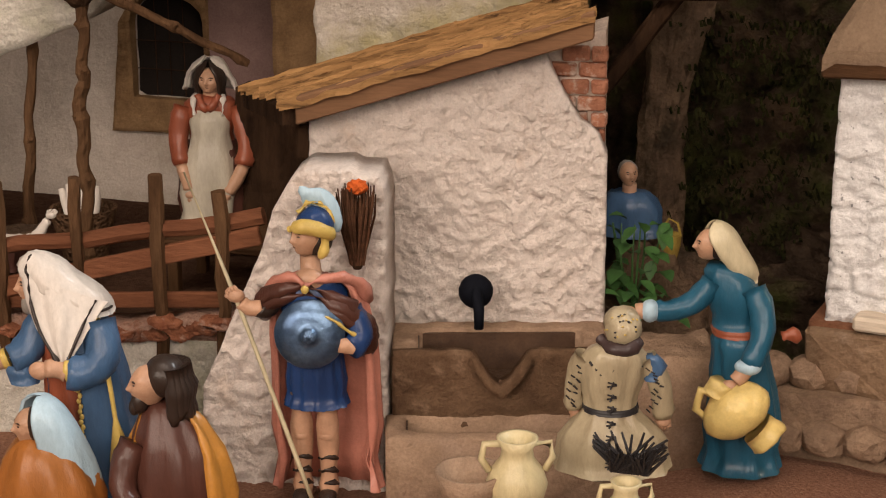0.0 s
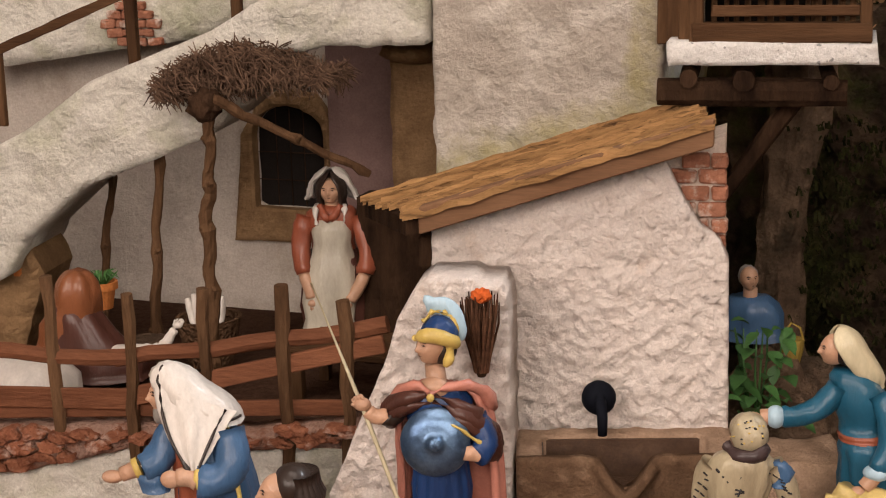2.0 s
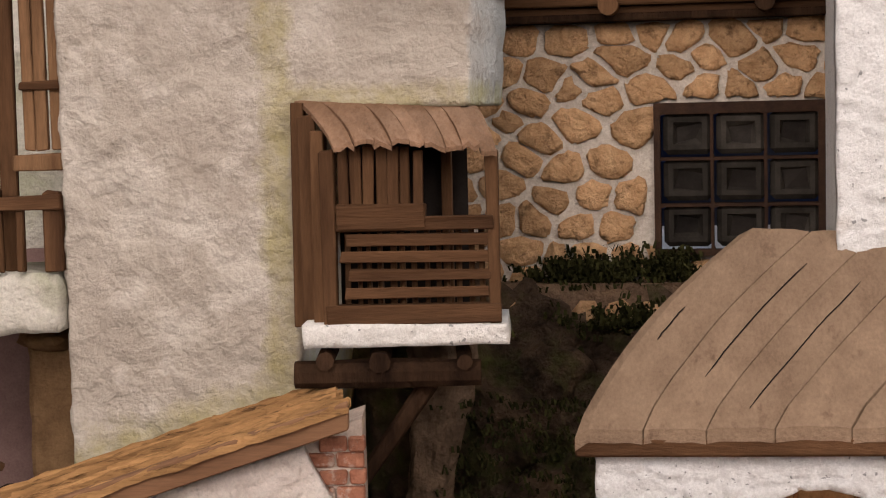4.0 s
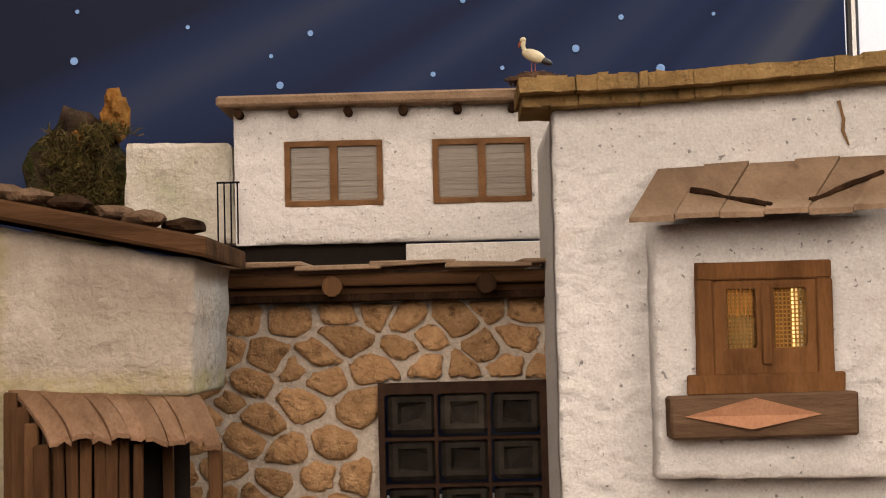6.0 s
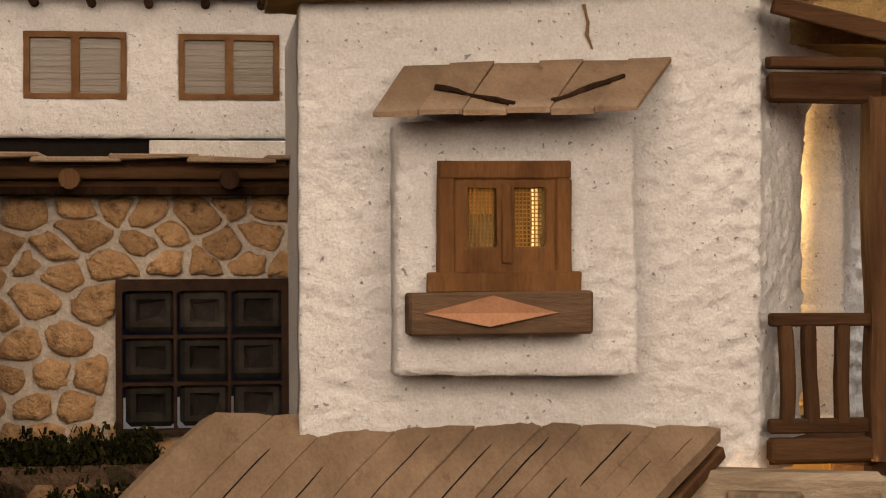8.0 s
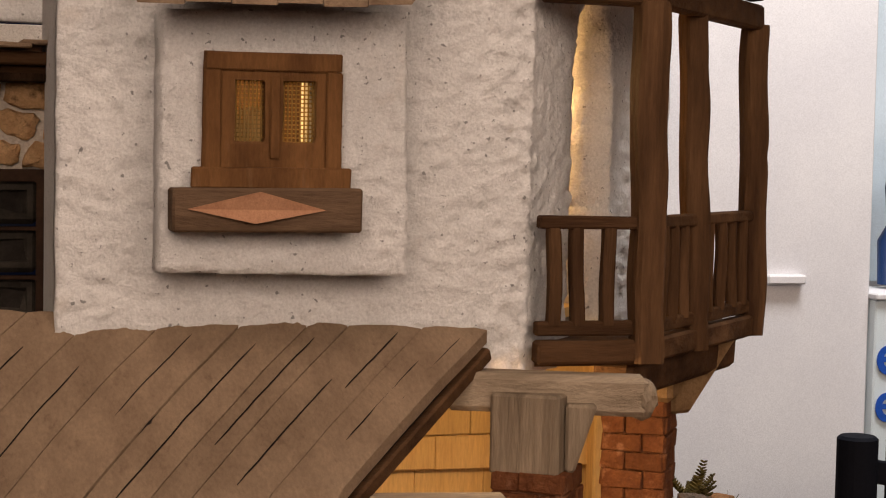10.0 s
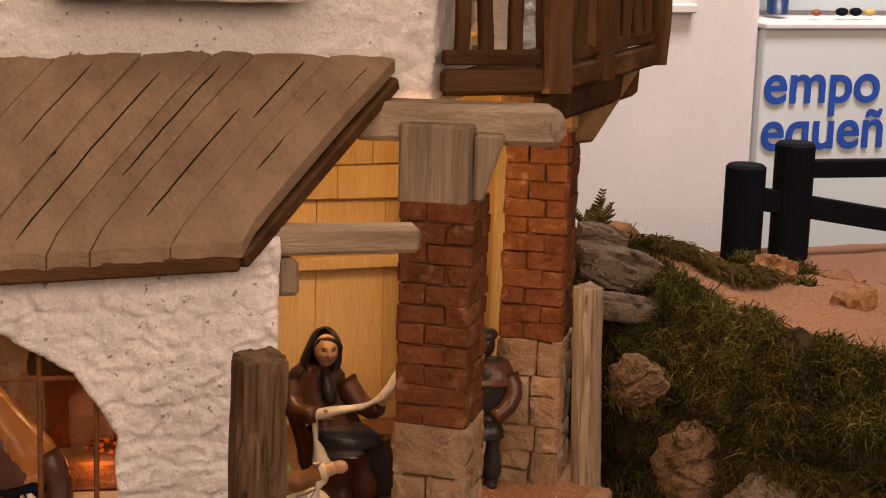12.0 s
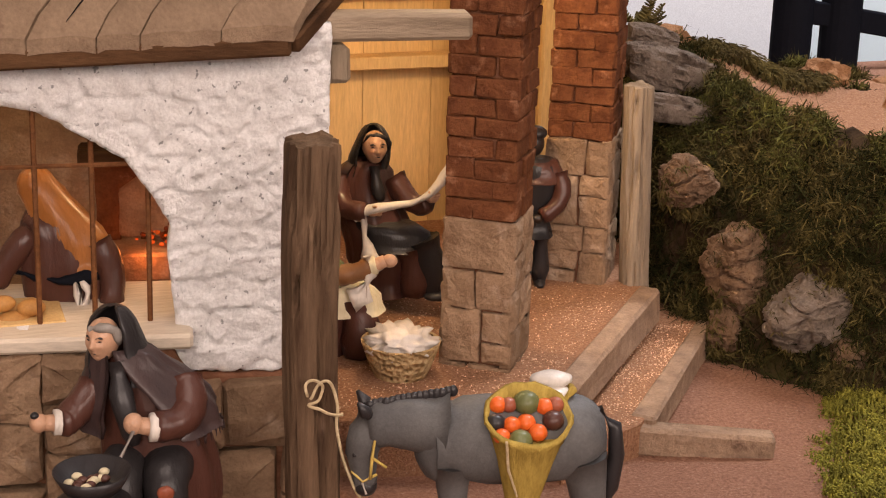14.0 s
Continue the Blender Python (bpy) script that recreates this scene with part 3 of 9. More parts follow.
# white counter wall with blue lettering
bm = bmesh.new()
box(bm, 0.6, 1.602, 2.82, 2.9, -0.9, 2.0, 0.003)
tagged(link("wall_panel", bm, HALLW), "white hall partition with a slim ledge", "panel")
bm = bmesh.new()
box(bm, 1.39, 1.465, 2.80, 2.822, 0.226, 0.243, 0.003)
tagged(link("wall_ledge", bm, HALLW), "slim white ledge on the partition", "ledge")
PALEB = material("pale_blue_counter", (0.64, 0.74, 0.78), (0.60, 0.70, 0.75), 0.5, grain=4, bump=0)
bm = bmesh.new()
box(bm, 1.604, 2.6, 2.80, 2.95, -0.9, 0.198, 0.003)
counter = tagged(link("shop_counter", bm, PALEB), "pale blue shop counter with blue painted lettering", "counter")
bm = bmesh.new()
box(bm, 1.60, 2.6, 2.79, 2.96, 0.198, 0.210, 0.003)
part("counter_top", bm, HALLW, counter, "white counter top")
INKB = material("blue_lettering", (0.01, 0.09, 0.48), None, 0.5, bump=0)
for word, z in (("empo", 0.064), ("equeñ", -0.022)):
    cu = bpy.data.curves.new("lettering", "FONT")
    cu.body, cu.size, cu.extrude, cu.offset = word, 0.109, 0.0008, 0.0016
    tmp = new("lettering_tmp", cu)
    me = bpy.data.meshes.new_from_object(tmp.evaluated_get(bpy.context.evaluated_depsgraph_get()))
    bpy.data.objects.remove(tmp)
    me.transform(pose(1.605, 2.796, z, 90))
    me.materials.clear()
    me.materials.append(INKB)
    ob = new("lettering", me)
    ob.parent = counter
    ob["label"] = "rounded blue painted letters"
GREYP = material("grey_print", (0.30, 0.34, 0.38), None, 0.6, bump=0)
# shop goods behind the counter: a blue net bag, cards on the wall, small toys
bm = bmesh.new()
box(bm, 1.6, 2.7, 3.0 - 0.012, 2.998, 0.217, 1.2)
tagged(link("shop_back_panel", bm, material("bluish_white", (0.60, 0.72, 0.80), None, 0.5, grain=4, bump=0)), "bluish white display panel behind the counter", "panel")
bm = bmesh.new()
loft(bm, [(1.685, 2.9, 0.218, 0.020, 0.02), (1.685, 2.9, 0.30, 0.022, 0.02), (1.695, 2.9, 0.33, 0.014, 0.014), (1.70, 2.9, 0.40, 0.024, 0.02), (1.71, 2.9, 0.50, 0.022, 0.02)], 14, fold=0.05)
tagged(link("blue_bag", bm, NAVY, smooth=True), "tall navy blue cloth bag standing on the counter", "bag")
for x, z in ((1.782, 0.299), (1.896, 0.305)):
    bm = bmesh.new()
    box(bm, x - 0.013, x + 0.013, 2.980, 2.986, z - 0.028, z + 0.028, 0.001)
    card = tagged(link("wall_card", bm, PALEB), "small white card with a dark printed figure shape", "card", "cards on the panel")
    bm = bmesh.new()
    box(bm, x - 0.006, x + 0.006, 2.9775, 2.9795, z - 0.014, z + 0.014)
    part("print", bm, GREYP, card, "grey printed shape")
for x, c, r in ((1.745, RUST, 0.008), (1.80, BLACK, 0.010), (1.83, BLACK, 0.010), (1.86, GOLD, 0.009)):
    bm = bmesh.new()
    ball(bm, x, 2.86, 0.217 + r * 0.8, r * 1.3, r, r * 0.8)
    tagged(link("toy", bm, c, smooth=True), "tiny toy lying on the counter top", "toy", "toys on the counter")

# black play fence
fence = thing("black_fence", "black painted fence of round posts and boards", "fence", at=frame_at(1.25, 2.15))
for x, zt, r in ((-0.0415, 0.070, 0.0285), (0.0355, 0.0995, 0.0285)):
    bm = bmesh.new()
    lathe(bm, [(r, -1.04), (r, zt - 0.004), (r * 0.85, zt), (0.0001, zt + 0.001)], 20, at=(x, 0, 0))
    part("post", bm, BLACK, fence, smooth=False)
for a, b, h in (((0.05, 0.0745), (0.5, 0.066), 0.026), ((-0.03, 0.039), (0.5, -0.058), 0.033)):
    bm = bmesh.new()
    box(bm, 0, 1, -0.012, 0.004, -h / 2, h / 2, 0.002)
    for v in bm.verts:
        v.co = Vector((a[0] + (b[0] - a[0]) * v.co.x, v.co.y, v.co.z + a[1] - h / 2 + (b[1] - a[1]) * v.co.x))
    part("board", bm, BLACK, fence)

# ---- left: fountain lean-to ----
LF = frame_at(-0.217, 1.005, 0, 10)
lean = thing("lean_to", "plastered fountain lean-to with a sloping bark-board roof", "hut", at=LF)
part("wall", slab_wall([(-0.19, -0.05), (0.0, -0.05), (0.0, 0.10), (-0.001, 0.166), (-0.006, 0.178), (-0.018, 0.188), (-0.027, 0.202), (-0.041, 0.2275), (-0.19, 0.182)], thick=0.012, amp=0.0011, freq=60, seed=3, cell=0.0016, relief=flaked), PINKW, lean, "rough pinkish-white plaster", True)
core = part("brick_core", slab_wall([(-0.19, -0.05), (-0.002, -0.05), (-0.004, 0.242), (-0.19, 0.184)], thick=0.05, amp=0.0008, cell=0.02), PALEJ, lean, m=pose(0, 0.0125, 0))
ROOF_S = 0.061 / 0.195
bm = bmesh.new()
box(bm, -0.1935, -0.010, -0.024, -0.012, -0.001, 0.0165, 0.001)
for v in bm.verts:
    v.co.z += 0.243 + (v.co.x + 0.009) * ROOF_S
part("fascia", bm, material("fascia_board", (0.22, 0.12, 0.065), (0.15, 0.08, 0.045), 0.7, grain=30, bump=0.5, stretch=(0.1, 1, 1)), lean, "brown fascia board")
random.seed(5)
# base coloured dark so that the gaps between strips read as shade
bm = bmesh.new()
box(bm, -0.203, -0.012, -0.018, 0.115, 0.0, 0.011)
for v in bm.verts:
    if v.co.x < -0.1:
        v.co.x -= max(0, v.co.y) * 0.5
    else:
        v.co.x -= max(0, v.co.y) * 0.22
    v.co.z += 0.243 + (v.co.x + 0.009) * ROOF_S
part("roof_deck", bm, BARK, lean)
for k in range(74):
    row = k // 2
    y = -0.0245 + 0.138 * row / 36 + random.uniform(-0.0012, 0.0012)
    u0 = -0.206 - max(0, y) * 0.5 + random.uniform(-0.004, 0.008) if k % 2 == 0 else random.uniform(-0.17, -0.08)
    u1 = random.uniform(-0.14, -0.05) if k % 2 == 0 else -0.010 - max(0, y) * 0.22 + random.uniform(-0.006, 0.003)
    if k < 2:
        u0, u1 = (-0.2035, -0.10) if k == 0 else (-0.13, -0.0095)
    n, h = 14, random.uniform(-0.001, 0.0035) if k > 1 else 0.0
    wide = random.uniform(0.0026, 0.0052) if k > 1 else 0.005
    rows = []
    bm = bmesh.new()
    for i in range(n + 1):
        u = u0 + (u1 - u0) * i / n
        z = 0.243 + 0.0125 + h + ROOF_S * (u + 0.009) + random.uniform(-0.0008, 0.0010)
        yy = y + 0.0018 * math.sin(i * 0.9 + k * 2.1) + random.uniform(-0.0006, 0.0006)
        w = wide * (0.35 if i in (0, n) else random.uniform(0.75, 1.1))
        rows.append([bm.verts.new(q) for q in ((u, yy - w, z - 0.0022), (u, yy - w * 0.8, z + random.uniform(0.0002, 0.0012)), (u, yy + random.uniform(-0.3, 0.3) * w, z + random.uniform(0.0008, 0.0026)), (u, yy + w * 0.8, z + random.uniform(0.0002, 0.0012)), (u, yy + w, z - 0.0022))])
    for a, b in zip(rows, rows[1:]):
        for i in range(4):
            bm.faces.new((a[i], b[i], b[i + 1], a[i + 1]))
        bm.faces.new((a[4], b[4], b[0], a[0]))
    bm.faces.new(rows[0])
    bm.faces.new(rows[-1][::-1])
    part("bark_strip", bm, BARKROOF, lean)
for k in range(3):
    bm = bmesh.new()
    box(bm, -0.2, -0.188, 0.004 + k * 0.04, 0.012 + k * 0.04, 0.155, 0.178, 0.002, 0.001)
    part("rafter_end", bm, BARK, lean)

# torch pillar
tp = thing("torch_pillar", "white plastered buttress pillar beside the fountain", "pillar", at=frame_at(-0.329, 0.912, 0, 12))
part("body", slab_wall([(-0.125, -0.05), (-0.004, -0.05), (-0.003, 0.10), (-0.003, 0.158), (-0.008, 0.166), (-0.020, 0.1665), (-0.026, 0.170), (-0.040, 0.1685), (-0.052, 0.169), (-0.061, 0.162), (-0.072, 0.143), (-0.081, 0.113), (-0.090, 0.094), (-0.098, 0.076), (-0.118, 0.03)], thick=0.045, amp=0.0022, freq=130, seed=9, cell=0.0017, relief=flaked), PINKW, tp, smooth=True)

# ---- terrace with its retaining wall ----
TF = frame_at(-0.44, 0.952, 0, 10)
WTOP = [(0.03, 0.042), (-0.0144, 0.0388), (-0.085, 0.032), (-0.16, 0.033), (-0.2064, 0.021), (-0.257, 0.009), (-0.5, -0.02)]
BTOP = [(-0.5, 0.036), (-0.254, 0.042), (-0.197, 0.046), (-0.0845, 0.0455), (-0.018, 0.0545), (0.03, 0.056)]
ret = structure(link("wall_terrace", slab_wall([(-0.5, -0.06), (0.03, -0.06)] + WTOP, thick=0.05, amp=0.005, freq=34, seed=2, cell=0.004), STAIRW, m=TF, smooth=True), "rough whitewashed retaining wall under the terrace", "wall")
PINKM = material("pink_mortar", (0.50, 0.32, 0.25), (0.33, 0.19, 0.14), 0.9, grain=180, bump=1.0, bump_scale=220, depth=0.004, stain=(0.30, 0.12, 0.07), stain_scale=60, stain_at=0.5)
part("coping_bed", slab_wall(BTOP + WTOP, thick=0.022, amp=0.004, freq=70, seed=5, cell=0.004), PINKM, ret, "crumbling pinkish mortar", True, m=TF @ pose(0, -0.003, 0))
bm = bmesh.new()
box(bm, -0.55, 0.04, 0.012, 0.40, -0.06, 0.028)
structure(link("terrace_floor", bm, material("dark_terrace_earth", (0.10, 0.055, 0.035), (0.06, 0.03, 0.02), 0.95, grain=200, bump=1.0, bump_scale=300), m=TF), "brown earth floor of the raised terrace", "terrace")
bm = bmesh.new()
box(bm, -0.5, 0.03, 0.0, 0.03, 0.034, 0.0405, 0.002)
part("coping_top", bm, PINKM, ret, m=TF)

# back house behind the terrace
bw = thing("terrace_house", "grey plastered house wall with a barred window", "house")
arch = [(-0.677 + 0.066 * (0.5 - 0.5 * math.cos(math.pi * k / 8)), 0.187 + 0.024 * math.sin(math.pi * k / 8)) for k in range(9)]
hole = [(-0.677, 0.122), (-0.611, 0.122)] + arch[::-1]
part("wall", slab_wall(rect(-1.05, -0.485, -0.02, 0.36), [hole], thick=0.03, cell=0.008, amp=0.002, freq=20, seed=4), GREYW, bw, m=frame_at(0, 1.272))
bm = slab_wall([(-0.698, 0.092), (-0.604, 0.094), (-0.604, 0.20), (-0.618, 0.222), (-0.65, 0.225), (-0.672, 0.210), (-0.688, 0.185)], [hole], thick=0.012, cell=0.003, amp=0.0015, freq=60)
win = part("window", bm, SANDSTONE, bw, "sandstone window surround", m=frame_at(0, 1.262))
# dark sheet stands in for the shade inside the barred opening
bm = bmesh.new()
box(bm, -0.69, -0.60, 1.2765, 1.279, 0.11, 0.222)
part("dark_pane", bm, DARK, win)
for k in range(3):
    bm = bmesh.new()
    tube(bm, [(-0.660 + k * 0.013, 1.275, 0.12, 0.0005), (-0.660 + k * 0.013, 1.275, 0.207, 0.0005)], 5)
    part("bar", bm, BARK, win)
bm = bmesh.new()
for k in range(2):
    tube(bm, [(-0.677, 1.2742, 0.145 + 0.024 * k, 0.0005), (-0.612, 1.2742, 0.145 + 0.024 * k, 0.0005)], 5)
part("crossbar", bm, BARK, win)
MAUVE = material("mauve_plaster", (0.24, 0.155, 0.14), (0.17, 0.105, 0.095), 0.8, grain=25, bump=0.4)
bm = slab_wall(rect(-0.603, -0.52, 0.02, 0.33), thick=0.01, cell=0.01, amp=0.001)
part("door_recess", bm, MAUVE, bw, "dull mauve door leaf", m=frame_at(0, 1.2575))
bm = slab_wall([(-0.527, 0.02), (-0.486, 0.02), (-0.487, 0.2), (-0.483, 0.262), (-0.525, 0.262)], thick=0.05, amp=0.002, freq=50)
part("pilaster", bm, SANDSTONE, bw, "brown stone pilaster", m=frame_at(0, 1.205))
bm = bmesh.new()
lump(bm, -0.503, 1.21, 0.268, 0.028, 0.03, 0.011, 0.1, 2)
part("capital", bm, SANDSTONE, bw)
bm = slab_wall(rect(-0.535, -0.455, 0.0, 0.16), thick=0.03, amp=0.003)
part("inner_pier", bm, BARK, bw, m=frame_at(0, 1.15))

# stair parapet and landing
st = thing("stair_parapet", "limewashed stair parapet sweeping up over an arch", "stairs", at=frame_at(-0.46, 1.115, 0, 9))
bm = slab_wall([(-0.42, 0.06), (-0.335, 0.105), (-0.324, 0.129), (-0.29, 0.158), (-0.2691, 0.1744), (-0.2454, 0.1837), (-0.1718, 0.2127), (-0.13, 0.245), (-0.105, 0.278), (-0.066, 0.2818), (0.002, 0.2827), (0.0026, 0.311), (0.001, 0.3245), (-0.0984, 0.328), (-0.1328, 0.310), (-0.1622, 0.293), (-0.2025, 0.278), (-0.2573, 0.257), (-0.3146, 0.218), (-0.42, 0.165)], thick=0.09, amp=0.0045, freq=24, seed=6, cell=0.004)
part("parapet", bm, STAIRW, st, smooth=True)
bm = slab_wall([(-0.45, -0.02), (-0.36, -0.02), (-0.318, 0.10), (-0.33, 0.13), (-0.45, 0.16)], thick=0.06, amp=0.004, freq=40, seed=8)
part("rubble_pier", bm, SANDSTONE, st, "brown rubble pier", m=pose(0, 0.02, 0))
bm = slab_wall([(-0.45, 0.24), (0.0, 0.3), (0.0, 0.62), (-0.45, 0.62)], thick=0.02, cell=0.01, amp=0.003, freq=20)
backw = part("back_wall", bm, STAIRW, st, smooth=True, m=pose(0, 0.16, 0))
rail = thing("stair_handrail", "dark wooden handrail along the stair parapet", "handrail", at=frame_at(-0.46, 1.115, 0, 9))
def squared(nm, parent, a, b, w, h, mat):
    """A rough squared timber through two points, top edge on the line."""
    a, b = Vector(a), Vector(b)
    d = b - a
    n = max(3, int(d.length / 0.012))
    bm = bmesh.new()
    rows = []
    for i in range(n + 1):
        p = a + d * i / n
        j = [random.uniform(-0.0005, 0.0005) for _ in range(8)]
        rows.append([bm.verts.new(p + Vector((0, s * w / 2 + j[k], t * h + j[k + 4]))) for k, (s, t) in enumerate(((-1, -1), (1, -1), (1, 0), (-1, 0)))])
    for p, q in zip(rows, rows[1:]):
        for k in range(4):
            bm.faces.new((p[k], q[k], q[(k + 1) % 4], p[(k + 1) % 4]))
    bm.faces.new(rows[0])
    bm.faces.new(rows[-1][::-1])
    return part(nm, bm, mat, parent)


squared("rail", rail, (-0.42, 0.03, 0.250), (-0.236, 0.03, 0.3235), 0.007, 0.0075, WOODH)
squared("rail", rail, (-0.238, 0.03, 0.3245), (-0.097, 0.03, 0.3645), 0.007, 0.0075, WOODH)
for u, z in ((-0.345, 0.272), (-0.233, 0.318), (-0.149, 0.343)):
    bm = bmesh.new()
    box(bm, u - 0.004, u + 0.004, 0.026, 0.033, z - 0.055, z + 0.002, 0.0008, 0.0006)
    part("post", bm, WOOD, rail)
random.seed(23)
for cu, cz, ru, rz in ((-0.350, 0.362, 0.021, 0.045), (-0.196, 0.412, 0.022, 0.030), (-0.284, 0.279, 0.023, 0.024)):
    for j in range(-7, 8):
        for k in range(-3, 4):
            u, z = cu + k * 0.0135 + (0.006 if j % 2 else 0), cz + j * 0.0075
            if ((u + 0.006 - cu) / ru) ** 2 + ((z - cz) / rz) ** 2 > 1 + 0.5 * noise.noise(Vector((u * 90, z * 90, 2))):
                continue
            bm = bmesh.new()
            box(bm, u, u + 0.0128, 0.1545, 0.168, z, z + 0.0069, 0.0012, 0.0009)
            part("brick", bm, WBRICK, backw)

# tower
tw = thing("tower_house", "tall cream house with moss-stained plaster", "house")
bm = slab_wall([(-0.456, 0.02), (-0.298, 0.02), (-0.288, 0.10), (-0.286, 0.434), (-0.168, 0.434), (-0.163, 0.522), (-0.246, 0.537), (-0.456, 0.585)], thick=0.16, amp=0.003, freq=18, seed=12, cell=0.0028, relief=trowel_cross)
part("wall", bm, TOWER, tw, smooth=True, m=frame_at(0, 1.118))
random.seed(3)
bm = bmesh.new()
box(bm, 0, 1, -0.03, 0.17, 0, 0.013, 0.002)
for v in bm.verts:
    v.co = Vector((-0.47 + 0.318 * v.co.x, 1.118 + v.co.y, v.co.z + 0.588 - 0.066 * v.co.x))
part("eave", bm, WOODH, tw, "dark eave board")
for k in range(13):
    x = -0.46 + 0.024 * k
    bm = bmesh.new()
    lump(bm, x, 1.10 + random.uniform(0, 0.03), 0.606 - 0.066 * (x + 0.47) / 0.318, 0.015, 0.02, 0.006, 0.25, 1.5, k, sub=2)
    part("roof_stone", bm, CORK if k % 3 else BARK, tw)
# shuttered window with a little balcony at the tower's edge
wb = thing("wooden_window_balcony", "brown wooden shuttered window with a rough railing", "balcony", at=frame_at(-0.505, 1.128, 0, 9))
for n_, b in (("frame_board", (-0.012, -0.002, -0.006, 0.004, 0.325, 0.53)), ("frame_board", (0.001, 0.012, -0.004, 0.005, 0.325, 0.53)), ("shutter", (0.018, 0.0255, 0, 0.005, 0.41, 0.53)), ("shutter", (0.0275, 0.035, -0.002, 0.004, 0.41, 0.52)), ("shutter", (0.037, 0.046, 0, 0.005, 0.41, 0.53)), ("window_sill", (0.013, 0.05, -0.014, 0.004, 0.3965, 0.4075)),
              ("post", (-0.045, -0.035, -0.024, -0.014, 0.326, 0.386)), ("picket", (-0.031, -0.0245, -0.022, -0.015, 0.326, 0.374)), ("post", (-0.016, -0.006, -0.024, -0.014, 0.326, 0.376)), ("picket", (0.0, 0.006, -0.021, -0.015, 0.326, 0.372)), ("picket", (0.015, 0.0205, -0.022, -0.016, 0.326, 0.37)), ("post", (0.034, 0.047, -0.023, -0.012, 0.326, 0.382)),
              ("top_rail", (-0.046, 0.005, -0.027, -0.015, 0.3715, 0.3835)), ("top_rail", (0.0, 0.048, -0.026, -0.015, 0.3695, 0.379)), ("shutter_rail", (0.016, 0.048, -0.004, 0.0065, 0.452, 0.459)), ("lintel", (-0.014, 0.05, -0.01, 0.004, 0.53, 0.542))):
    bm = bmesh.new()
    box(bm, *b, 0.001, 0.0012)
    part(n_, bm, WOODH if n_ in ("top_rail", "lintel", "shutter_rail") else WOODLIT if n_ in ("shutter", "window_sill") else WOOD, wb)

# boxed wooden balcony
lb = thing("box_balcony", "brown boarded balcony on a white slab with a shingled hood", "balcony", at=frame_at(-0.287, 1.112, 0, 7))
bm = slab_wall([(0.012, 0.2805), (0.1445, 0.2815), (0.143, 0.295), (0.011, 0.296)], thick=0.08, cell=0.003, amp=0.0016, freq=90, seed=31)
part("slab", bm, WHITE, lb, "white plastered slab", True, m=pose(0, -0.062, 0))
for n_, b in (("side_board", (0.0, 0.010, -0.014, 0.0, 0.288, 0.438)), ("side_board", (0.007, 0.018, -0.030, -0.0145, 0.290, 0.43)), ("side_board", (0.016, 0.027, -0.046, -0.0305, 0.292, 0.42)), ("corner_post", (0.0245, 0.034, -0.059, -0.047, 0.295, 0.408)),
              ("corner_post", (0.131, 0.1385, -0.058, -0.05, 0.295, 0.405)), ("bottom_rail", (0.026, 0.139, -0.061, -0.05, 0.295, 0.3075)), ("top_rail", (0.034, 0.1345, -0.061, -0.052, 0.3545, 0.3635)), ("top_rail", (0.034, 0.092, -0.0625, -0.0515, 0.3565, 0.3725))):
    bm = bmesh.new()
    box(bm, *b, 0.0008, 0.0014)
    part(n_, bm, WOOD if "rail" not in n_ else WOODH, lb)
for k in range(4):
    bm = bmesh.new()
    z = 0.3125 + k * 0.0112
    box(bm, 0.036 + random.uniform(0, 0.006), 0.134 - random.uniform(0, 0.003), -0.059, -0.055, z, z + 0.0068, 0.0006, 0.0012)
    part("slat", bm, WOODH, lb)
for k in range(7):
    bm = bmesh.new()
    x = 0.0355 + k * 0.0081
    box(bm, x, x + random.uniform(0.0058, 0.0074), -0.054, -0.050, 0.362, 0.408 + random.uniform(-0.002, 0.003), 0.0006, 0.0009)
    part("board", bm, WOOD, lb)
for k in range(13):
    bm = bmesh.new()
    x = 0.038 + k * 0.0073 + random.uniform(-0.001, 0.001)
    box(bm, x, x + 0.0036, -0.047, -0.044, 0.296, 0.356 + random.uniform(-0.003, 0.004), 0.0005, 0.0008)
    part("picket", bm, WOOD, lb)
# dark sheet stands in for the shade in the balcony's opening
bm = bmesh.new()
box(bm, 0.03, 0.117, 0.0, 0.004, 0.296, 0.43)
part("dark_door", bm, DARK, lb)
bm = bmesh.new()
box(bm, 0.1005, 0.1065, -0.012, -0.006, 0.296, 0.415, 0.0006, 0.0008)
part("door_jamb", bm, WOOD, lb)
HOOD = material("hood_board", (0.25, 0.15, 0.094), (0.15, 0.088, 0.053), 0.75, grain=55, bump=0.8, bump_scale=90, stretch=(1, 0.15, 1), vary=0.12, coarse=1.0)
cuts = [0.0, 0.13, 0.25, 0.36, 0.47, 0.56, 0.69, 0.79, 0.90, 1.0]
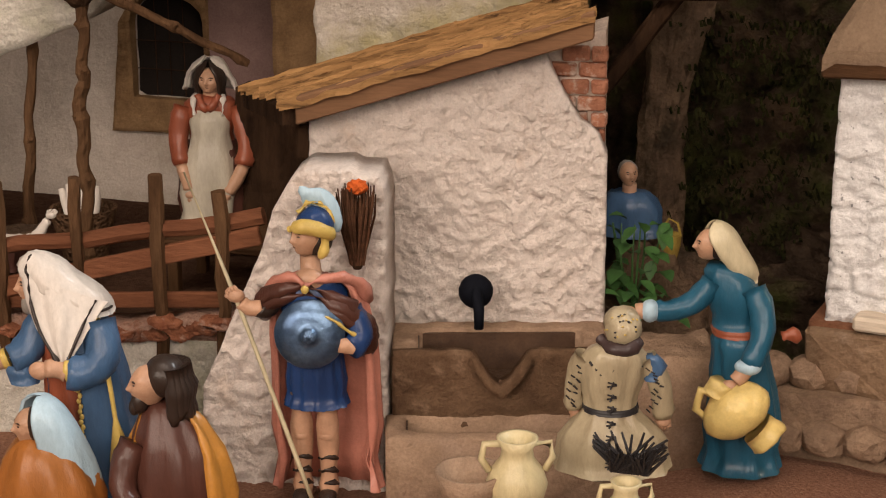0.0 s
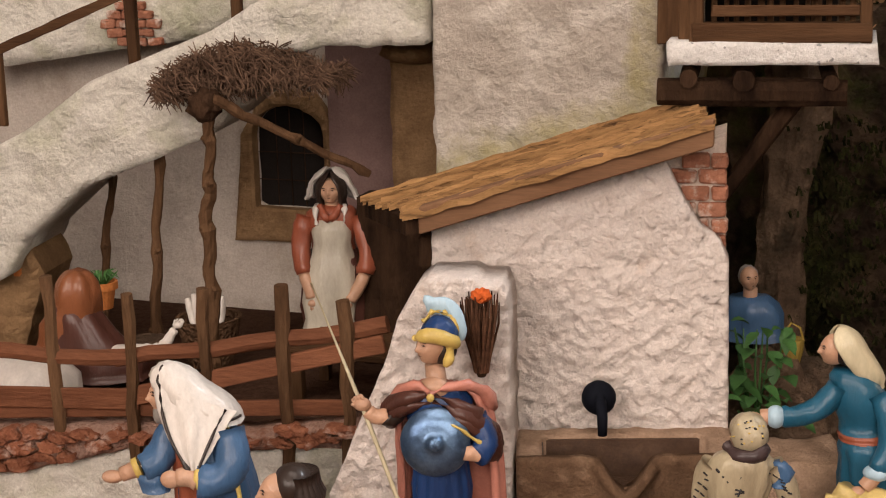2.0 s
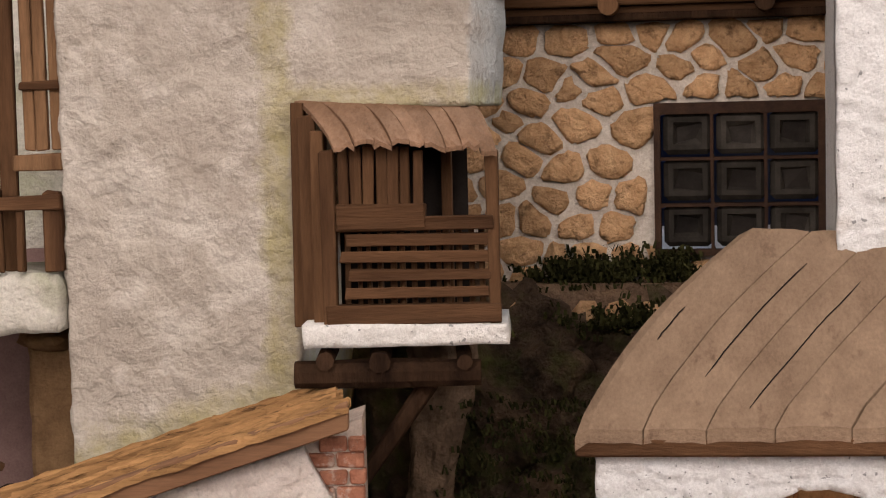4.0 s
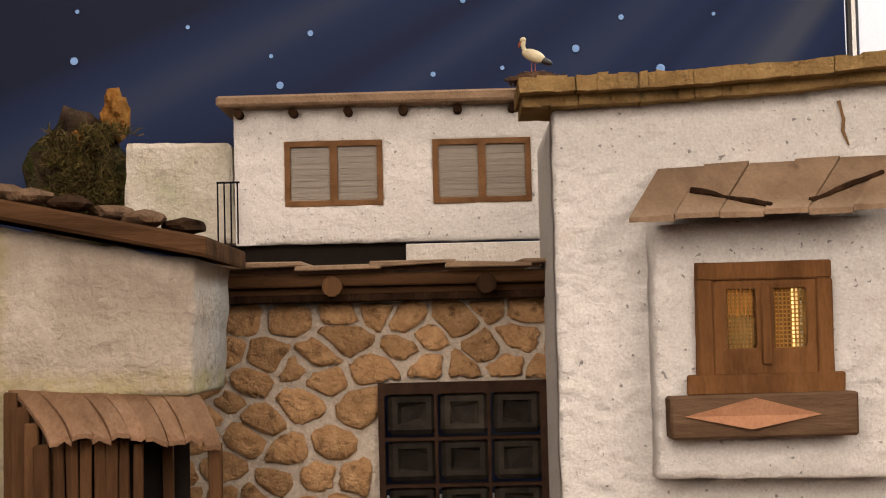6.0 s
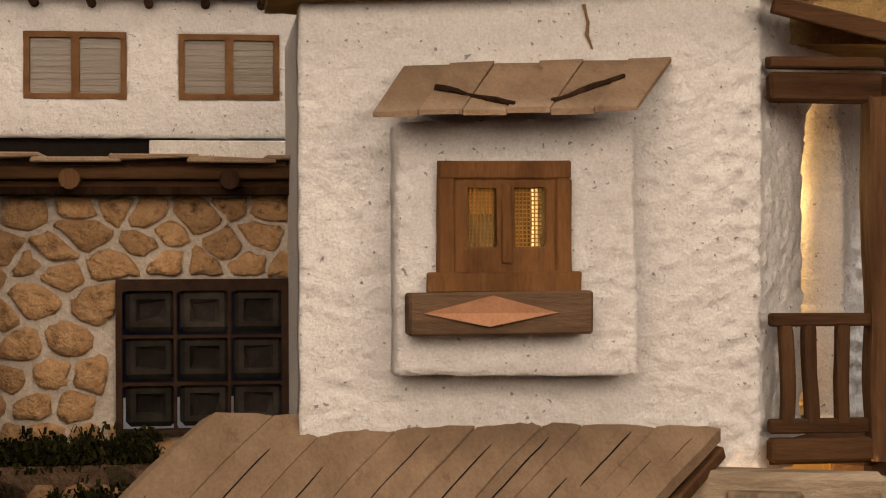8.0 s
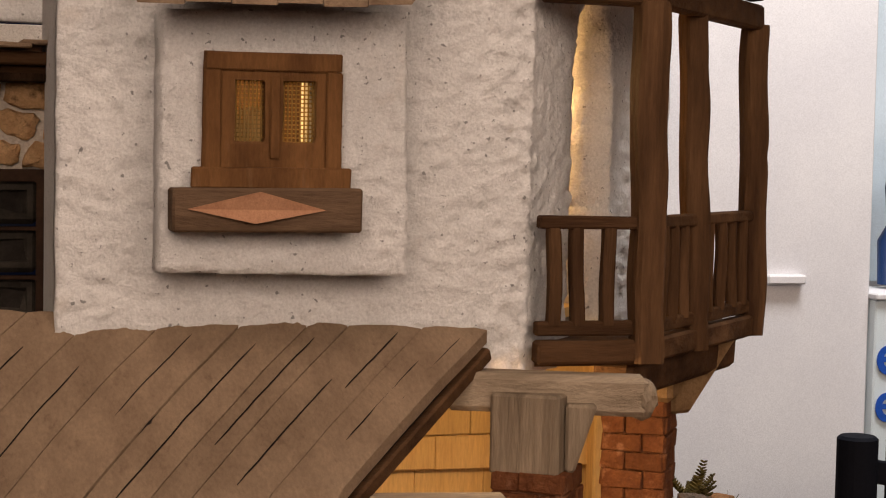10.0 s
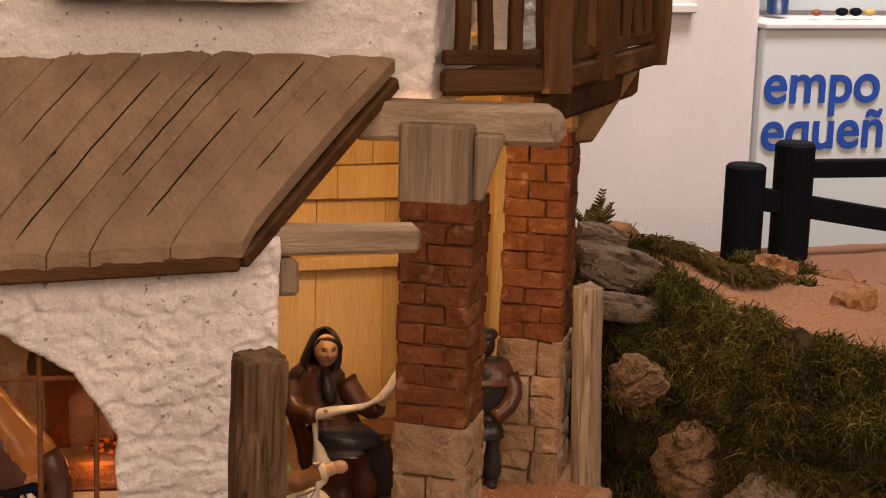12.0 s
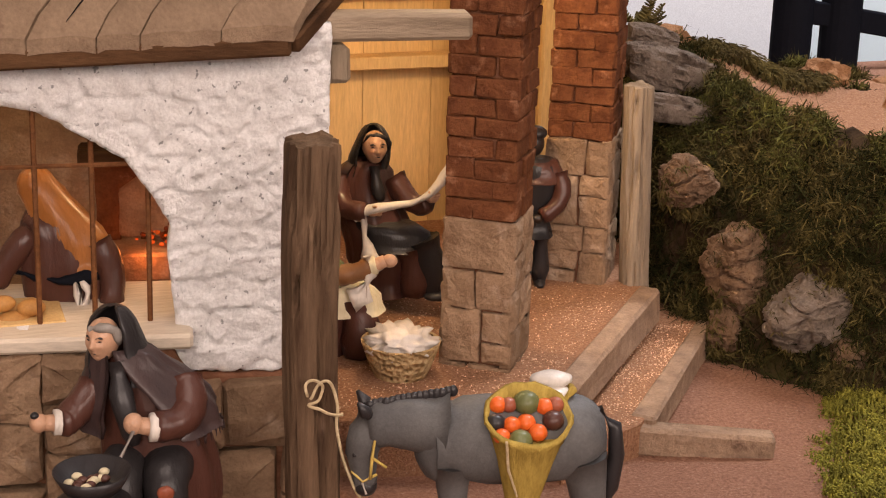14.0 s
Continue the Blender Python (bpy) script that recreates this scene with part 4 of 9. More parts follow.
for k in range(9):
    bm = bmesh.new()
    rows = []
    drop = random.uniform(-0.002, 0.002)
    for i in range(9):
        t = i / 8
        row = []
        for j in range(4):
            s = cuts[k] + (cuts[k + 1] - cuts[k]) * j / 3 * 0.97
            u = (0.0007 + 0.1225 * s) * (1 - t) + (0.036 + 0.103 * s) * t
            v = 0.006 - 0.08 * t - (0.004 * noise.noise(Vector((s * 30, k, 1))) if i == 8 else 0)
            z = 0.4405 - 0.0065 * s - (0.026 - 0.004 * math.sin(math.pi * s)) * t ** 1.5 - (0.003 * t ** 6) + drop * t + (0.0022 * random.uniform(-1, 1) if i == 8 else 0.0004 * random.uniform(-1, 1))
            row.append(Vector((u, v, z)))
        rows.append(row)
    top = [[bm.verts.new(p) for p in r] for r in rows]
    low = [[bm.verts.new(p - Vector((0, 0, 0.003))) for p in r] for r in rows]
    for i in range(8):
        for j in range(3):
            bm.faces.new((top[i][j], top[i + 1][j], top[i + 1][j + 1], top[i][j + 1]))
            bm.faces.new((low[i][j], low[i][j + 1], low[i + 1][j + 1], low[i + 1][j]))
        bm.faces.new((top[i][0], low[i][0], low[i + 1][0], top[i + 1][0]))
        bm.faces.new((top[i][3], top[i + 1][3], low[i + 1][3], low[i][3]))
    for j in range(3):
        bm.faces.new((top[8][j], low[8][j], low[8][j + 1], top[8][j + 1]))
    part("shingle", bm, HOOD, lb)
for a, b, r, nm, mt in (((0.004, -0.05, 0.262), (0.125, -0.05, 0.262), 0.0095, "beam", BARK), ((0.025, -0.062, 0.272), (0.02, 0.02, 0.272), 0.006, "joist", BARK), ((0.06, -0.062, 0.271), (0.055, 0.02, 0.271), 0.007, "joist", BARK), ((0.115, -0.062, 0.27), (0.11, 0.02, 0.27), 0.005, "joist", BARK)):
    bm = bmesh.new()
    tube(bm, [(*a, r), (*((Vector(a) + Vector(b)) / 2), r * 1.05), (*b, r * 0.95)], 9, wob=0.08)
    part(nm, bm, mt, lb)
bm = bmesh.new()
tube(bm, [(0.092, -0.03, 0.255, 0.006), (0.035, -0.03, 0.175, 0.005)], 8, wob=0.1)
part("strut", bm, BARK, lb)

ROCKB = material("brown_rock", (0.26, 0.17, 0.11), (0.09, 0.06, 0.042), 0.9, grain=40, bump=1.0, bump_scale=70, depth=0.008, stain=(0.06, 0.045, 0.03), stain_scale=25)
# ---- dark rock behind, between the houses ----
rk = thing("rock_face", "dark craggy rock face with moss behind the houses", "rock")
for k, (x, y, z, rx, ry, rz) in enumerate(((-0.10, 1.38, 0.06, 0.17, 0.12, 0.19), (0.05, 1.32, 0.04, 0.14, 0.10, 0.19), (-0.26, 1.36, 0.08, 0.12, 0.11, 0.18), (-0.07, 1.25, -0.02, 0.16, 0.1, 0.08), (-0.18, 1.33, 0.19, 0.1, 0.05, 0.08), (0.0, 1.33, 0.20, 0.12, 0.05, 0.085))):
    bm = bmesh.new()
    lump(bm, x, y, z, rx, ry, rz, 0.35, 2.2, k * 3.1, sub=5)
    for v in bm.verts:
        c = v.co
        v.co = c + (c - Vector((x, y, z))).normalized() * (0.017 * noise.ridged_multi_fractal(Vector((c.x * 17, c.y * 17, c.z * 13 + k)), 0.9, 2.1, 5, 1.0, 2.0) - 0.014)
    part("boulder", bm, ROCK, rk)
bm = bmesh.new()
rings = []
for j in range(70):
    t = j / 69
    x, z, r = -0.222 + 0.012 * t + 0.004 * math.sin(t * 9), -0.05 + 0.33 * t, 0.024 - 0.010 * math.sin(t * 2.6) + 0.005 * t
    ring = []
    for i in range(40):
        w = 2 * math.pi * i / 40
        q = Vector((math.cos(w) * 2.2, math.sin(w) * 2.2, z * 26))
        e = r * (1 + 0.24 * noise.fractal(q, 0.8, 2.1, 4) + 0.16 * noise.ridged_multi_fractal(Vector((q.x * 1.6, q.y * 1.6, q.z * 0.45)), 0.9, 2, 3, 1, 2) - 0.16)
        ring.append(bm.verts.new((x + e * math.cos(w), 1.20 + 0.02 * t + e * math.sin(w), z)))
    rings.append(ring)
for a, b in zip(rings, rings[1:]):
    for i in range(40):
        bm.faces.new((a[i], a[(i + 1) % 40], b[(i + 1) % 40], b[i]))
tagged(link("cork_trunk", bm, ROCKB), "rough knotty cork trunk propping the balcony", "trunk")

# ---- back stone house ----
sh = thing("stone_house", "rubble stone house wall with a glass-block window", "house")
GW = rect(-0.058, 0.076, 0.312, 0.432)
part("wall", slab_wall(rect(-0.24, 0.12, 0.2, 0.5), [GW], thick=0.04, cell=0.008, amp=0.001), MORTAR, sh, m=frame_at(0, 1.362))
random.seed(21)


def stone_piece(bm, x, z, rx, rz, d, tilt=0.0, n=8):
    """One rough stone, proud of the wall towards -y."""
    ca, sa = math.cos(tilt), math.sin(tilt)
    ph = random.random()
    ring = [((math.cos(2 * math.pi * (k + ph) / n) * rx * random.uniform(0.86, 1.08)), (math.sin(2 * math.pi * (k + ph) / n) * rz * random.uniform(0.86, 1.08))) for k in range(n)]
    lay = []
    for s, y in ((1.0, 0.004), (0.97, -d * 0.55), (0.72, -d)):
        lay.append([bm.verts.new((x + (a * ca - b * sa) * s, y + random.uniform(-0.15, 0.15) * d, z + (a * sa + b * ca) * s)) for a, b in ring])
    for p, q in zip(lay, lay[1:]):
        for k in range(n):
            bm.faces.new((p[k], p[(k + 1) % n], q[(k + 1) % n], q[k]))
    bm.faces.new(lay[-1])


def cells(x0, x1, z0, z1, sx, sz, jit, square=0.0):
    """Irregular cells that tile a rectangle."""
    seeds = []
    nz, nx = max(1, round((z1 - z0) / sz)), max(1, round((x1 - x0) / sx))
    for j in range(nz):
        for i in range(nx + 1):
            seeds.append((x0 + (i + 0.5 * (j % 2) + random.uniform(-jit, jit)) * (x1 - x0) / nx, z0 + (j + 0.5 + random.uniform(-jit, jit) * (1 - square)) * (z1 - z0) / nz))
    r = sz / sx
    out = []
    for p in seeds:
        poly = [(x0, z0), (x1, z0), (x1, z1), (x0, z1)]
        for q in seeds:
            if q is p or abs(q[0] - p[0]) > 3 * sx or abs(q[1] - p[1]) > 3 * sz:
                continue
            nx_, nz_ = (q[0] - p[0]) * r * r, q[1] - p[1]
            c = nx_ * (p[0] + q[0]) / 2 + nz_ * (p[1] + q[1]) / 2
            cut = []
            for (ax, az), (bx, bz) in zip(poly, poly[1:] + poly[:1]):
                da, db = ax * nx_ + az * nz_ - c, bx * nx_ + bz * nz_ - c
                if da <= 0:
                    cut.append((ax, az))
                if (da < 0) != (db < 0):
                    t = da / (da - db)
                    cut.append((ax + (bx - ax) * t, az + (bz - az) * t))
            poly = cut
            if len(poly) < 3:
                break
        if len(poly) >= 3:
            out.append(poly)
    return out


def ashlar(x0, x1, z0, z1, least, jit=0.0012):
    """Uneven squared stones: a rectangle split again and again."""
    w, h = x1 - x0, z1 - z0
    if w > 2.1 * least * random.uniform(0.8, 1.25) or h > 1.7 * least * random.uniform(0.8, 1.25):
        t = random.uniform(0.36, 0.64)
        if w > h * random.uniform(0.9, 1.6):
            return ashlar(x0, x0 + w * t, z0, z1, least, jit) + ashlar(x0 + w * t, x1, z0, z1, least, jit)
        return ashlar(x0, x1, z0, z0 + h * t, least, jit) + ashlar(x0, x1, z0 + h * t, z1, least, jit)
    return [[(x + random.uniform(-jit, jit), z + random.uniform(-jit, jit)) for x, z in ((x0, z0), (x1, z0), (x1, z1), (x0, z1))]]


def cell_stone(bm, poly, gap, d, cut=0.22, rough=0.0012):
    """A stone filling one cell, corners worn off, proud towards -y."""
    cx, cz = sum(p[0] for p in poly) / len(poly), sum(p[1] for p in poly) / len(poly)
    ring = []
    for (ax, az), (bx, bz) in zip(poly, poly[1:] + poly[:1]):
        if math.hypot(bx - ax, bz - az) < 0.0015:
            continue
        for t in (cut, 0.5, 1 - cut):
            ring.append((ax + (bx - ax) * t + random.uniform(-rough, rough), az + (bz - az) * t + random.uniform(-rough, rough)))
    if len(ring) < 6:
        return False
    size = sum(math.hypot(a - cx, b - cz) for a, b in ring) / len(ring)
    f = max(0.3, 1 - gap / size)
    lay = []
    for s, y in ((f, 0.004), (f, -d * 0.45), (f * 0.93, -d * 0.8), (f * 0.6, -d)):
        lay.append([bm.verts.new((cx + (a - cx) * s, y + (random.uniform(-0.18, 0.18) * d if y < 0 else 0), cz + (b - cz) * s)) for a, b in ring])
    n = len(ring)
    for p, q in zip(lay, lay[1:]):
        for k in range(n):
            bm.faces.new((p[k], p[(k + 1) % n], q[(k + 1) % n], q[k]))
    c = bm.verts.new((cx, -d * 0.95, cz))
    for k in range(n):
        bm.faces.new((lay[-1][k], lay[-1][(k + 1) % n], c))
    return True


for poly in cells(-0.24, 0.12, 0.205, 0.4985, 0.0335, 0.0255, 0.40):
    cx, cz = sum(p[0] for p in poly) / len(poly), sum(p[1] for p in poly) / len(poly)
    if -0.058 < cx < 0.076 and 0.312 < cz < 0.432:
        continue
    fix = []
    for x, z in poly:
        if -0.060 < x < 0.078 and 0.310 < z < 0.434:
            x, z = min(((-0.060, z), (0.078, z), (x, 0.310), (x, 0.434)), key=lambda q: abs(q[0] - x) + abs(q[1] - z))
        fix.append((x, z))
    bm = bmesh.new()
    if cell_stone(bm, fix, random.uniform(0.0012, 0.0036), random.uniform(0.004, 0.0075), 0.16, 0.0016):
        part("stone", bm, STONE, sh, smooth=True, m=frame_at(0, 1.362))
IRON = material("rusty_dark_frame", (0.045, 0.025, 0.016), (0.022, 0.013, 0.01), 0.6, grain=80, bump=0.3)
gwin = part("window", slab_wall(rect(-0.0585, 0.0765, 0.3115, 0.4325), [rect(-0.0535 + i * 0.0415, -0.0145 + i * 0.0415, 0.3165 + j * 0.0365, 0.3505 + j * 0.0365) for i in range(3) for j in range(3)], thick=0.012, cell=0.0025, amp=0.0003), IRON, sh, "rusty dark window frame", m=frame_at(0, 1.353))
GLASSD = material("dark_glass_centre", (0.026, 0.022, 0.019), (0.010, 0.008, 0.007), 0.6, grain=60, bump=0.2, vary=0.5)
GLASSB = material("grey_glass_block", (0.044, 0.038, 0.032), (0.014, 0.012, 0.010), 0.6, grain=42, bump=0.3, bump_scale=45, vary=0.35)
for i in range(3):
    for j in range(3):
        x0, z0 = -0.0515 + i * 0.0415, 0.3185 + j * 0.0365
        bm = bmesh.new()
        box(bm, x0, x0 + 0.0385, 0.005, 0.02, z0, z0 + 0.0335, 0.004)
        front = min(bm.faces, key=lambda f: f.calc_center_median().y)
        bmesh.ops.inset_region(bm, faces=[front], thickness=0.0055, depth=0)
        bmesh.ops.inset_region(bm, faces=[front], thickness=0.003, depth=-0.005)
        front.material_index = 1
        for v in front.verts:
            v.co += Vector((random.uniform(-0.003, 0.003), random.uniform(-0.001, 0.002), random.uniform(-0.003, 0.003)))
        part("pane", bm, [GLASSB, GLASSD], gwin, m=frame_at(0, 1.353))
bm = bmesh.new()
box(bm, -0.23, 0.11, 1.335, 1.37, 0.497, 0.503, 0.001)
part("wall_plate", bm, BARK, sh)
for z0, z1, y in ((0.500, 0.509, 1.338), (0.509, 0.5185, 1.328)):
    bm = bmesh.new()
    box(bm, -0.23, 0.11, y, 1.36, z0, z1, 0.0012, 0.0006)
    part("eave_beam", bm, WOODH, sh)
for x in (-0.185, -0.089, 0.028):
    bm = bmesh.new()
    tube(bm, [(x * 1.012, 1.316, 0.5085, 0.0079), (x * 1.012, 1.36, 0.5085, 0.0079)], 12)
    part("log_end", bm, BARK if x > 0 else WOOD, sh)
for k in range(6):
    x0 = -0.235 + k * 0.058
    bm = bmesh.new()
    box(bm, x0, x0 + 0.066, 1.312, 1.56, 0, 0.004, 0.001, 0.0015)
    for v in bm.verts:
        v.co.z += 0.5195 + (v.co.y - 1.245) * 0.02 + (k % 2) * 0.0025
    part("roof_board", bm, ROOFP, sh)
# moss tufts at the wall's foot are with the stuff below

# ---- upper white house ----
uh = thing("upper_house", "low white upper house with two glazed windows", "house")
W1, W2 = rect(-0.149, -0.061, 0.591, 0.649), rect(-0.013, 0.075, 0.591, 0.648)
part("wall", slab_wall([(-0.195, 0.556), (0.12, 0.556), (0.12, 0.68), (-0.196, 0.684)], [W1, W2], thick=0.02, cell=0.004, amp=0.0016, freq=40, seed=7, relief=trowelled), DAUB, uh, smooth=True, m=frame_at(0, 1.57))
part("side_wall", slab_wall(rect(0, 0.3, 0.556, 0.684), thick=0.02, cell=0.012, amp=0.002), DAUB, uh, m=frame_at(-0.176, 1.5705, 0, 90))
WINW = material("window_wood", (0.19, 0.10, 0.048), (0.11, 0.055, 0.026), 0.6, grain=60, bump=0.5)
# grey-brown streaks in the colour stand in for reflections on glass
PANE = material("reflection_toned_pane", (0.20, 0.17, 0.135), (0.13, 0.11, 0.09), 0.25, grain=8, bump=0.15, bump_scale=25, coat=0.15, stretch=(0.3, 1, 6))
for (x0, z0), _, (x1, z1), _ in (W1, W2):
    w = (x1 - x0)
    fr = slab_wall(rect(x0 - 0.001, x1 + 0.001, z0 - 0.001, z1 + 0.001), [rect(x0 + 0.0042, x0 + w / 2 - 0.0035, z0 + 0.0042, z1 - 0.0042), rect(x0 + w / 2 + 0.0035, x1 - 0.0042, z0 + 0.0042, z1 - 0.0042)], thick=0.008, cell=0.002, amp=0.0002)
    wn = part("window", fr, WINW, uh, "brown wooden window frame", m=frame_at(0, 1.569))
    for a in (x0 + 0.003, x0 + w / 2 + 0.003):
        bm = bmesh.new()
        box(bm, a, a + w / 2 - 0.006, 1.5735, 1.5755, z0 + 0.003, z1 - 0.003)
        part("pane", bm, PANE, wn)
    bm = bmesh.new()
    for k in range(9):
        box(bm, x0 + 0.004, x1 - 0.004, 1.5729, 1.5733, z0 + 0.006 + k * 0.0055, z0 + 0.0066 + k * 0.0055)
    part("blind_slats", bm, material("pale_blind", (0.24, 0.20, 0.155), None, 0.5, bump=0), wn)
bm = bmesh.new()
box(bm, -0.208, 0.10, 1.54, 1.84, 0.681, 0.6905, 0.002, 0.001)
part("roof", bm, ROOFP, uh, "brown board roof")
for x in np.arange(-0.19, 0.1, 0.05):
    bm = bmesh.new()
    tube(bm, [(x, 1.552, 0.675, 0.0042), (x, 1.59, 0.675, 0.0042)], 8)
    part("rafter_end", bm, BARK, uh)
# dark box stands in for the shade below the upper house
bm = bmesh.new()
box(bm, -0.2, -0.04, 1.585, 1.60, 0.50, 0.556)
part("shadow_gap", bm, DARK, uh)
bm = bmesh.new()
box(bm, -0.04, 0.12, 1.56, 1.585, 0.50, 0.553, 0.001)
part("plinth", bm, WHITE, uh)
lbk = tagged(link("garden_wall", slab_wall([(-0.305, 0.56), (-0.20, 0.56), (-0.203, 0.654), (-0.301, 0.656)], thick=0.04, amp=0.002), STAIRW, m=frame_at(0, 1.6)), "weathered white garden wall block", "wall")
gr = thing("iron_railing", "small black iron railing beside the upper house", "railing", at=frame_at(-0.201, 1.55))
for k in range(4):
    bm = bmesh.new()
    tube(bm, [(-0.008 + k * 0.006, 0, 0.556, 0.0008), (-0.008 + k * 0.006, 0, 0.612, 0.0008)], 5)
    part("bar", bm, BLACK, gr)
bm = bmesh.new()
tube(bm, [(-0.009, 0, 0.612, 0.001), (0.012, 0, 0.612, 0.001)], 5)
part("top_rail", bm, BLACK, gr)
OCHRER = material("ochre_rock", (0.46, 0.22, 0.06), (0.26, 0.11, 0.03), 0.9, grain=60, bump=1.0, bump_scale=100, depth=0.006)
hr = thing("mossy_crag", "ochre rock crag overgrown with dark moss", "rock")
for k, (x, z, rx, rz, mt) in enumerate(((-0.36, 0.62, 0.05, 0.07, ROCK), (-0.322, 0.69, 0.012, 0.024, OCHRER), (-0.352, 0.660, 0.014, 0.018, OCHRER), (-0.325, 0.60, 0.03, 0.05, ROCK))):
    bm = bmesh.new()
    lump(bm, x, 1.66, z, rx, 0.03, rz, 0.4, 2.2, k * 2.0)
    part("boulder", bm, mt, hr)

# ---- main white house ----
mh = thing("white_house", "white daubed house with a bay window and corner balcony", "house")
WH = rect(0.158, 0.243, 0.418, 0.511)
part("front_wall", slab_wall([(0.072, 0.30), (0.384, 0.30), (0.386, 0.643), (0.072, 0.616)], [rect(0.17, 0.232, 0.44, 0.50)], thick=0.03, amp=0.0012, freq=120, seed=20, cell=0.0026, relief=lambda u, z: trowelled(u, z) + smooth01((u - 0.325 + 0.02 * noise.noise(Vector((u * 9, 2, z * 14)))) / 0.05) * 0.0034 * noise.fractal(Vector((u * 95, 6, z * 95)), 0.7, 2.1, 3)), DAUB, mh, smooth=True, m=frame_at(0, 1.14))
SWL = frame_at(0.3835, 1.143, 0, 50)
darch = [(0.081, 0.325), (0.170, 0.325), (0.170, 0.50), (0.160, 0.545), (0.138, 0.564), (0.118, 0.567), (0.098, 0.553), (0.085, 0.51)]
part("side_wall", slab_wall([(0.0, 0.30), (0.30, 0.30), (0.30, 0.64), (0.0, 0.634)], [darch], thick=0.048, amp=0.0014, freq=120, seed=22, cell=0.0032, relief=trowelled), DAUB, mh, smooth=True, m=SWL)
part("left_wall", slab_wall(rect(0.0, 0.26, 0.30, 0.618), thick=0.02, amp=0.002, cell=0.008), DAUB, mh, smooth=True, m=frame_at(0.094, 1.142, 0, 90))
bay = part("bay", slab_wall([(0.132, 0.374), (0.29, 0.372), (0.287, 0.54), (0.132, 0.536)], [rect(0.162, 0.239, 0.43, 0.507)], thick=0.038, amp=0.0012, freq=130, seed=25, cell=0.0026, relief=trowelled), DAUB, mh, "white projecting bay", True, m=frame_at(0, 1.103))
FRW = material("carved_brown_window", (0.21, 0.10, 0.04), (0.10, 0.046, 0.02), 0.65, grain=50, bump=0.8, bump_scale=75, stretch=(1, 1, 0.2), stain=(0.24, 0.15, 0.09), stain_scale=40, stain_at=0.62)
fr = slab_wall([(0.157, 0.420), (0.245, 0.420), (0.243, 0.51), (0.158, 0.511)], [rect(0.177, 0.196, 0.456, 0.494), rect(0.207, 0.228, 0.456, 0.494)], thick=0.012, cell=0.002, amp=0.0006, freq=120)
wn = part("window", fr, FRW, mh, "carved brown wooden window", m=frame_at(0, 1.0975))
for n_, b in (("frame_rail", (0.158, 0.244, 1.0945, 1.0985, 0.500, 0.511)), ("frame_stile", (0.158, 0.168, 1.0945, 1.0985, 0.43, 0.50)), ("frame_stile", (0.234, 0.244, 1.0945, 1.0985, 0.43, 0.50)), ("mullion", (0.199, 0.205, 1.0955, 1.0985, 0.445, 0.497)), ("frame_rail", (0.15, 0.25, 1.0925, 1.0985, 0.427, 0.440))):
    bm = bmesh.new()
    box(bm, *b, 0.001, 0.0006)
    part(n_, bm, FRW, wn)
LATT = material("lattice_straw", (0.30, 0.18, 0.06), None, 0.7, bump=0)
for x0 in (0.176, 0.206):
    bm = bmesh.new()
    for k in range(9):
        tube(bm, [(x0 + k * 0.0026, 1.104, 0.455, 0.00055), (x0 + k * 0.0026, 1.104, 0.495, 0.00055)], 4)
    for k in range(15):
        tube(bm, [(x0, 1.1045, 0.456 + k * 0.0027, 0.00055), (x0 + 0.022, 1.1045, 0.456 + k * 0.0027, 0.00055)], 4)
    part("lattice", bm, LATT, wn)
# added panels; the gold ones stand for lamplight behind the lattice
bm = bmesh.new()
box(bm, 0.13, 0.28, 1.215, 1.22, 0.40, 0.55)
part("inner_panel", bm, WOOD, mh)
bm = bmesh.new()
box(bm, 0.180, 0.212, 1.135, 1.14, 0.44, 0.478, 0.002)
part("inner_panel", bm, GOLDP, mh)
bm = bmesh.new()
box(bm, 0.174, 0.181, 1.128, 1.134, 0.44, 0.52)
part("inner_panel", bm, GOLDP, mh)
SILLW = material("weathered_sill_wood", (0.15, 0.095, 0.06), (0.07, 0.042, 0.026), 0.75, grain=60, bump=0.9, bump_scale=80, stretch=(0.2, 1, 1), stain=(0.24, 0.18, 0.13), stain_scale=50, stain_at=0.62)
sl = part("sill", bmesh.new(), SILLW, mh, "weathered grey-brown sill block")
bm = bmesh.new()
box(bm, 0.137, 0.254, 1.078, 1.1, 0.400, 0.4275, 0.0015, 0.0008)
bm.to_mesh(sl.data)
bm.free()
bm = bmesh.new()
vs = [bm.verts.new(c) for c in ((0.146, 1.076, 0.4145), (0.187, 1.073, 0.406), (0.231, 1.076, 0.4145), (0.190, 1.073, 0.4255))]
bm.faces.new(vs)
g = bmesh.ops.extrude_face_region(bm, geom=list(bm.faces))
bmesh.ops.translate(bm, verts=[v for v in g["geom"] if isinstance(v, bmesh.types.BMVert)], vec=(0, 0.004, 0))
part("diamond_ornament", bm, material("pinkish_clay", (0.42, 0.22, 0.13), (0.34, 0.17, 0.10), 0.8, grain=90, bump=0.4), sl, "pale clay diamond ornament")
part("rear_wall", slab_wall(rect(0.09, 0.62, 0.30, 0.612), thick=0.02, cell=0.012, amp=0.002), DAUB, mh, smooth=True, m=frame_at(0, 1.46))
bm = bmesh.new()
box(bm, 0.083, 0.105, 0.056, 0.064, 0.325, 0.485, 0.003, 0.001)
part("door_leaf", bm, WOOD, mh, "brown wooden door leaf ajar", m=SWL)
